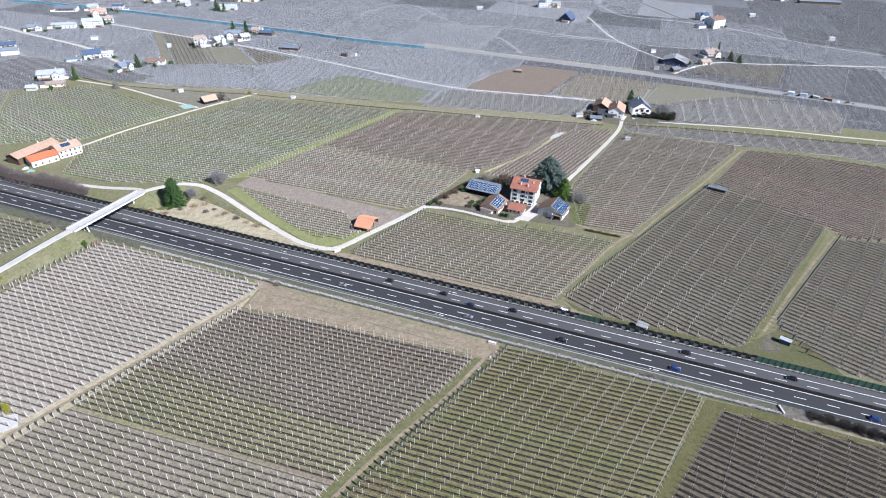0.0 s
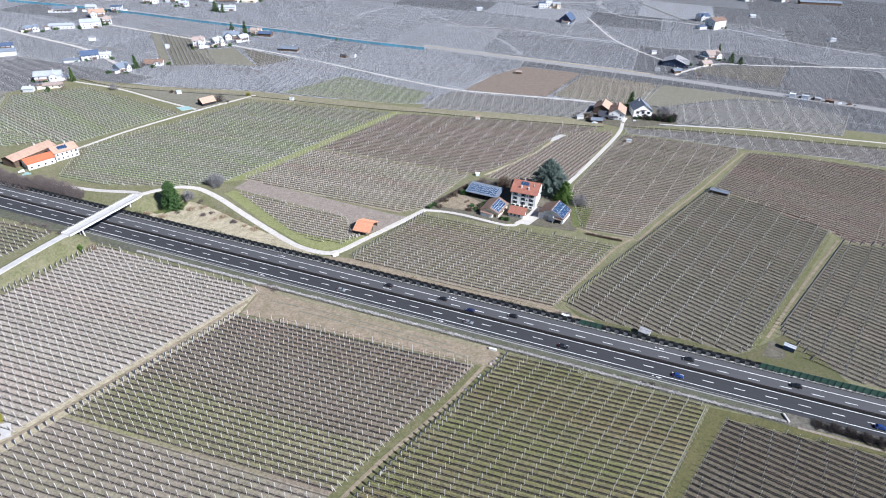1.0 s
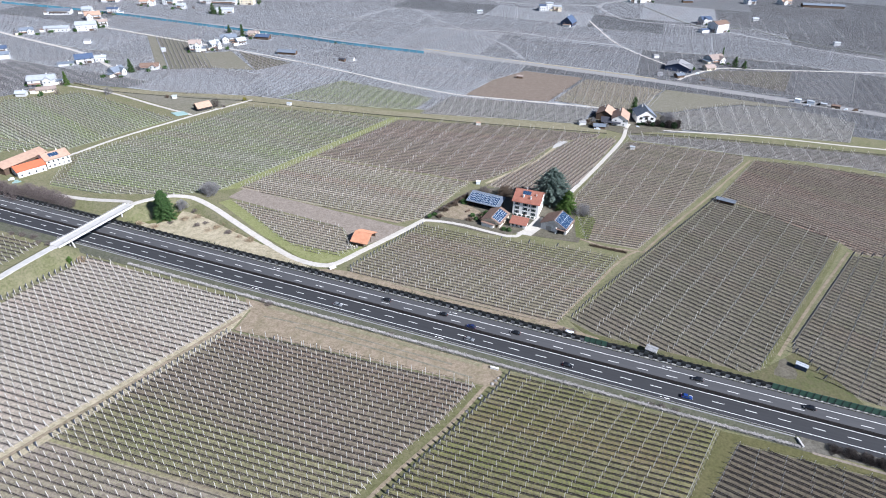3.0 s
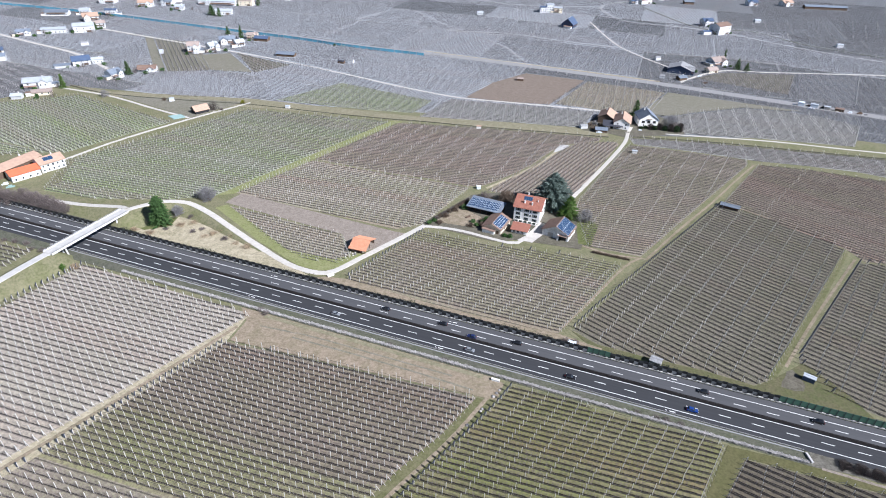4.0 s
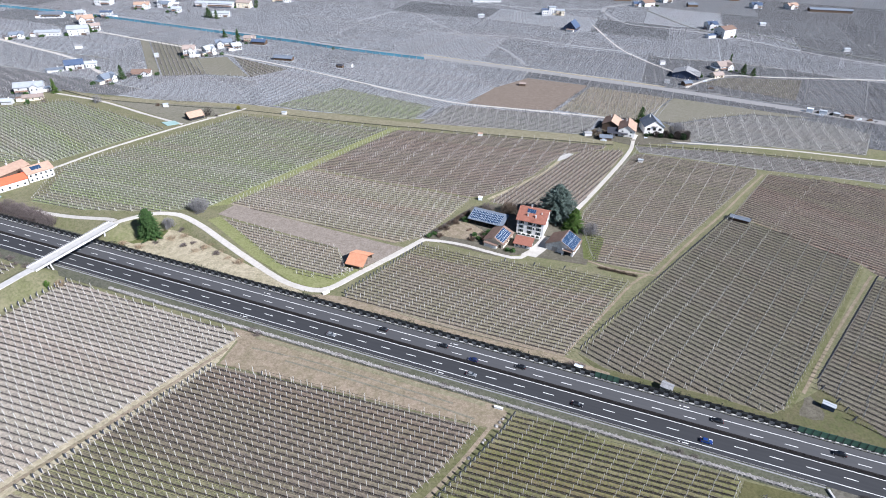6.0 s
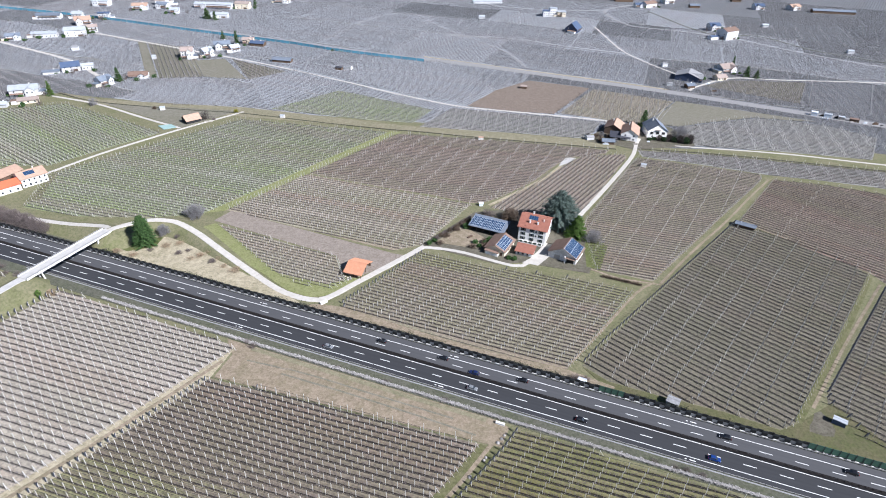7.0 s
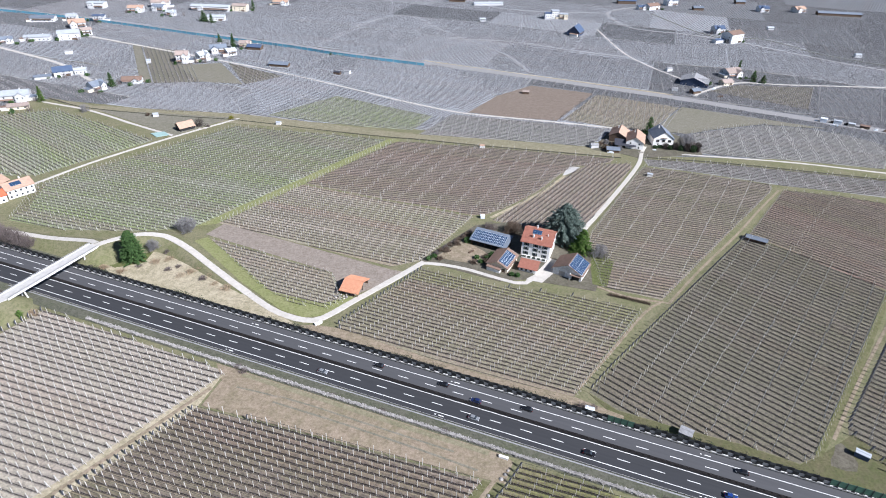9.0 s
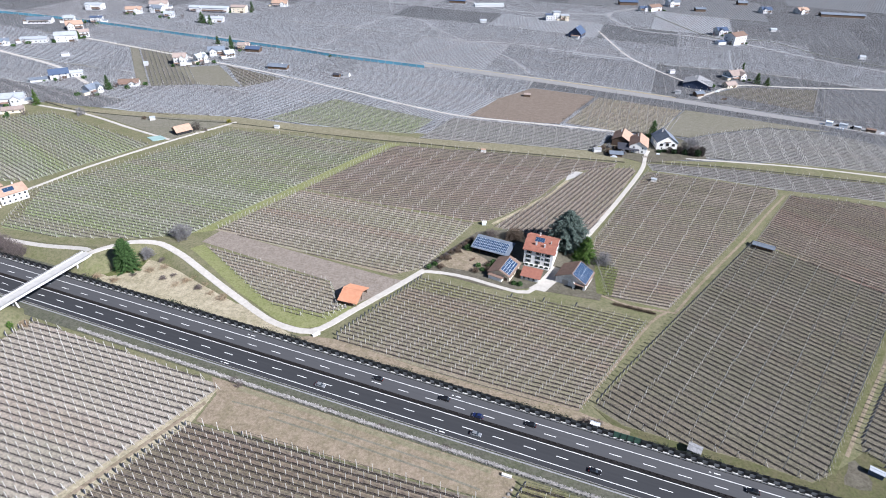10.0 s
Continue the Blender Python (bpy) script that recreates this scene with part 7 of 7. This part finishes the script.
VILLAGE = ((-352, 545), (-338, 524), (-349, 619), (-336, 626), (-299, 578), (-276, 601), (-253, 674), (-236, 683), (-228, 714), (-205, 740), (-412, 760), (-443, 751),
           (-404, 782), (-470, 735), (-421, 856), (-399, 918), (-372, 930), (-345, 900), (-262, 942), (276, 630), (329, 662), (402, 866), (400, 818), (364, 1028))
for k, (x, y) in enumerate(VILLAGE):
    r = random.Random(500 + k)
    for q in range(3):
        a = r.uniform(-2.6, 0.4)
        px, py = x + math.cos(a) * r.uniform(11, 18), y + math.sin(a) * r.uniform(9, 14)
        if q == 0:
            brush(px, py, r.uniform(4, 7), r.uniform(2.5, 4.0), "shrub", "bare garden tree beside a village house", 600 + 3 * k + q, n=700)
        else:
            shrub(px, py, r.uniform(1.6, 3.6), r.uniform(1.4, 2.8), "conifer", "dark garden shrub beside a village house", 600 + 3 * k + q, n=300, leaf=0.35)


for k, (x, y) in enumerate(((24, 319), (28, 324), (44, 301), (36.5, 304))):
    shrub(x, y, 3.0, 2.2, "conifer", "dark evergreen shrub beside the solar shed", 210 + k, n=800, leaf=0.28)
for k in range(13):
    brush(92.5 + 1.45 * k, 270.0 - 0.62 * k, 1.2 + 0.2 * (k % 3), 1.5, "bark", "low dark bramble hedge at the plot edge", 220 + k, n=900)


# ---- power line ----
def pylon(x, y, h=22.0):
    t = empty("power_pylon", pose(x, y, 0, 0, 0, -20), "slim pale steel power pylon among plots", "pylon", "power line")
    for k in (-1.6, 1.6):
        part("mast", tube((k, 0, -0.2), (k * 0.8, 0, h), 0.2, 0.12, 6), M["zinc"], t)
    for z in (h * 0.78, h * 0.95):
        part("cross_arm", box(-4.0, 4.0, -0.1, 0.1, z, z + 0.22), M["zinc"], t)
    for k in range(4):
        z = h * (0.1 + 0.17 * k)
        part("brace", tube((-1.55, 0, z), (1.5, 0, z + h * 0.16), 0.07, 0.07, 5), M["zinc"], t)


pylon(-47, 957)
pylon(130, 862)
pylon(313, 761)
pylon(470, 672)


# ---- parked-still traffic ----
def car(s, o, paint, label, towards=1):
    x, y = at_road(s, o)
    t = empty("car", pose(x, y, 0.03, 0, 0, R_ANGLE + (0 if towards > 0 else 180)), label, "car", "cars on the motorway")
    bm = side_prism([(-2.15, 0.3), (2.1, 0.3), (2.18, 0.62), (1.95, 0.82), (1.05, 0.92), (-2.0, 0.95), (-2.2, 0.7)], -0.88, 0.88)
    bmesh.ops.bevel(bm, geom=bm.edges[:], offset=0.08, segments=2, affect="EDGES")
    bmesh.ops.rotate(bm, verts=bm.verts, matrix=Matrix.Rotation(-math.pi / 2, 3, "Z"))
    part("body", bm, paint, t)
    cab = side_prism([(-1.9, 0.93), (0.95, 0.92), (0.25, 1.4), (-1.35, 1.42)], -0.74, 0.74)
    bmesh.ops.rotate(cab, verts=cab.verts, matrix=Matrix.Rotation(-math.pi / 2, 3, "Z"))
    cabin = part("cabin_glass", cab, M["glass"], t)
    rf = side_prism([(-1.4, 1.4), (0.3, 1.38), (0.2, 1.46), (-1.3, 1.48)], -0.7, 0.7)
    bmesh.ops.rotate(rf, verts=rf.verts, matrix=Matrix.Rotation(-math.pi / 2, 3, "Z"))
    part("roof", rf, paint, t)
    for wx in (-1.35, 1.35):
        for wy in (-0.84, 0.84):
            w = part("wheel", tube((wx, wy - 0.1, 0.32), (wx, wy + 0.1, 0.32), 0.32, 0.32, 14), M["rubber"], t)
            part("rim", tube((wx, wy - 0.11, 0.32), (wx, wy + 0.11, 0.32), 0.2, 0.2, 10), M["rim"], w)
    for wy in (-0.62, 0.62):
        part("headlamp", box(2.02, 2.16, wy - 0.2, wy + 0.2, 0.6, 0.74), M["lamp_clear"], t)
        part("tail_lamp", box(-2.2, -2.1, wy - 0.2, wy + 0.2, 0.68, 0.84), M["lamp_red"], t)


black_car, blue_car, silver_car, navy_car = car_paint("black_paint", (0.012, 0.012, 0.014)), car_paint("blue_paint", (0.012, 0.045, 0.2)), car_paint("silver_paint", (0.22, 0.23, 0.24)), car_paint("navy_paint", (0.015, 0.025, 0.09))


car(-108, 1.9, black_car, "black car on the worn carriageway", -1)
car(-79, 1.9, black_car, "black car on the worn carriageway", -1)
car(-64, -1.6, navy_car, "dark blue car on the worn carriageway", -1)
car(-44, 1.9, black_car, "black car on the worn carriageway", -1)
car(-62, -10.2, silver_car, "silver car on the dark carriageway")
car(-18, -10.2, black_car, "black car on the dark carriageway")
car(104, -10.2, blue_car, "bright blue car on the dark carriageway")
car(34, 1.9, black_car, "black car on the worn carriageway", -1)
car(76, 1.9, black_car, "black car on the worn carriageway", -1)
car(30, -10.2, blue_car, "bright blue car on the dark carriageway")
car(-128, -10.2, silver_car, "grey car on the dark carriageway")


# ---- far plots ----
def far_plots():
    """A patchwork of plots out to the foot of the slopes, laid out round what stands already."""
    r = random.Random(11)
    ang = -22.0
    ca, sa = math.cos(radians(ang)), math.sin(radians(ang))
    keep_clear = list(TAKEN) + CORRIDORS

    def edge(level, u):
        """A wavering line between two bands of plots."""
        return level + 16 * noise.noise((u * 0.006, level * 0.05, 3.0)) + 5 * noise.noise((u * 0.03, level * 0.05, 8.0))

    v = 330.0
    while v < 1500:
        dv = r.uniform(60, 125) * (1 + (v - 330) / 1800)
        u = -1000.0
        while u < 900:
            du = r.uniform(80, 210)
            lean = r.uniform(-18, 18)
            lo = [(u + 0.6 + du * k / 4, edge(v, u + du * k / 4) + 0.6) for k in range(5)]
            hi = [(u - 0.6 + lean * (k > 0) + (du - lean * (k > 0)) * k / 4, edge(v + dv, u + du * k / 4) - 0.6) for k in range(4, -1, -1)]
            poly = [(a * ca - b * sa, a * sa + b * ca) for a, b in lo + hi]
            cx, cy = sum(p[0] for p in poly) / 10, sum(p[1] for p in poly) / 10
            u += du
            if cy < 420 and -260 < cx < 330 or cy < 240 or abs(cx) > 300 + cy * 0.75 or cy > 1350:
                continue
            if cx < -200 and cy < 345:
                continue
            # tones greyed for distance; the haze is in the soil colour itself
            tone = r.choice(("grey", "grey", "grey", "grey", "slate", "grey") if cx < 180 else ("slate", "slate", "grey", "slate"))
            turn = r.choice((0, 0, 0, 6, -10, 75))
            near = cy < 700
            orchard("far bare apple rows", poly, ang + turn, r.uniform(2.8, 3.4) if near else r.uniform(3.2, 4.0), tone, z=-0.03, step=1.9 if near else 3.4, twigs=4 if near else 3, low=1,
                    mat="twig_grey", tall=3.2, green=r.uniform(0.1, 0.5), avoid=keep_clear, shade_band=0.7 if cy < 850 else 0.5, strip_w=0.3, post=(10.0 if near else 16.0, 3.8))
        v += dv


far_plots()


# ---- orchard posts ----
def orchard_posts():
    near, rest = [], []
    for p in ORCHARD_POSTS:
        s = (p[0] - RO[0]) * RD[0] + (p[1] - RO[1]) * RD[1]
        o = (p[0] - RO[0]) * RN[0] + (p[1] - RO[1]) * RN[1]
        (near if -170 < s < 40 and -62 < o < -22 and len(near) < 300 else rest).append(p)
    bm = box(-0.08, 0.08, -0.08, 0.08, -0.1, 1.0)
    bm.verts.index_update()
    me = mesh_of("post", [v.co[:] for v in bm.verts], [[v.index for v in f.verts] for f in bm.faces], M["post"])
    bm.free()
    t = empty("trellis", Matrix(), "rows of pale concrete orchard posts", "trellis")
    for x, y, z, h, a, end in near:
        p = new("post", me)
        p.parent = t
        p.matrix_basis = pose(x, y, z, 0, 0, a) @ Matrix.Diagonal((1, 1, h, 1))
    lean, rolls = [], []
    for x, y, z, h, a, end in ORCHARD_POSTS:
        if end and y < 420:
            d = np.array([math.cos(radians(a)), math.sin(radians(a)), 0.0]) * (1 if end > 0 else -1)
            foot, tip = np.array([x, y, z]) + d * 1.5, np.array([x, y, z + h * 0.85])
            w = np.array([-d[1], d[0], 0.0]) * 0.09
            u = np.array([0.0, 0.0, 0.12])
            lean += [(foot - w, foot + w, tip + w), (foot - w, tip + w, tip - w), (foot + u, tip + u, tip + w), (foot + u, tip + w, foot + w)]
    tagged(new("end_stakes", tri_mesh("end_stakes", np.array(lean), M["concrete"])), "pale leaning stakes at the row ends", "stakes", kind="stuff")
    for x, y, z, h, a, end in NET_BUNDLES:
        # a net gathered up at the last post, hanging from its head
        d = np.array([math.cos(radians(a)), math.sin(radians(a)), 0.0]) * (1 if end > 0 else -1)
        n = np.array([-d[1], d[0], 0.0])
        ring = []
        for k, (out, up, r) in enumerate(((0.0, 0.98, 0.18), (0.25, 0.8, 0.3), (0.5, 0.45, 0.3), (0.75, 0.1, 0.16))):
            c = np.array([x, y, z + up * h]) + d * out
            r = r * rng.uniform(0.75, 1.25)
            ring.append([c + (n * math.cos(q) + d * math.sin(q)) * r for q in (0.3, 1.87, 3.44, 5.01)])
        for p, q in zip(ring[:-1], ring[1:]):
            for i in range(4):
                j = (i + 1) % 4
                rolls += [(p[i], q[i], q[j]), (p[i], q[j], p[j])]
    tagged(new("net_bundles", tri_mesh("net_bundles", np.array(rolls), M["bundle"])), "grey-blue hail nets gathered at the row ends", "nets", kind="stuff")
    for name, pick, width, mat in (("orchard_posts", [p for p in rest if p[1] < 250], 0.08, "post"), ("middle_posts", [p for p in rest if 250 <= p[1] < 455 and p[3] < 4.0], 0.052, "post"), ("far_posts", [p for p in rest if 455 <= p[1] < 640 and p[3] < 4], 0.055, "concrete"), ("tall_posts", [p for p in rest if 420 <= p[1] < 640 and p[3] >= 4], 0.085, "post"), ("distant_posts", [p for p in rest if 640 <= p[1] < 900][::2], 0.06, "concrete")):
        join_posts(name, pick, width, mat)


def join_posts(name, rest, width, mat):
    q = np.array([(x, y, z, h, radians(a)) for x, y, z, h, a, end in rest])
    c = np.array([(-1, -1), (1, -1), (1, 1), (-1, 1)]) * width
    ca, sa = np.cos(q[:, 4]), np.sin(q[:, 4])
    lo = np.stack([np.stack([q[:, 0] + dx * ca - dy * sa, q[:, 1] + dx * sa + dy * ca, q[:, 2] - 0.1], 1) for dx, dy in c], 1)
    hi = lo.copy()
    hi[:, :, 2] = (q[:, 2] + q[:, 3])[:, None]
    tris = []
    for k in range(4):
        j = (k + 1) % 4
        tris += [np.stack([lo[:, k], lo[:, j], hi[:, j]], 1), np.stack([lo[:, k], hi[:, j], hi[:, k]], 1)]
    tris += [np.stack([hi[:, 0], hi[:, 1], hi[:, 2]], 1), np.stack([hi[:, 0], hi[:, 2], hi[:, 3]], 1)]
    tagged(new(name, tri_mesh(name, np.concatenate(tris), M[mat])), "pale concrete posts along the tree rows", "posts", kind="stuff")


orchard_posts()
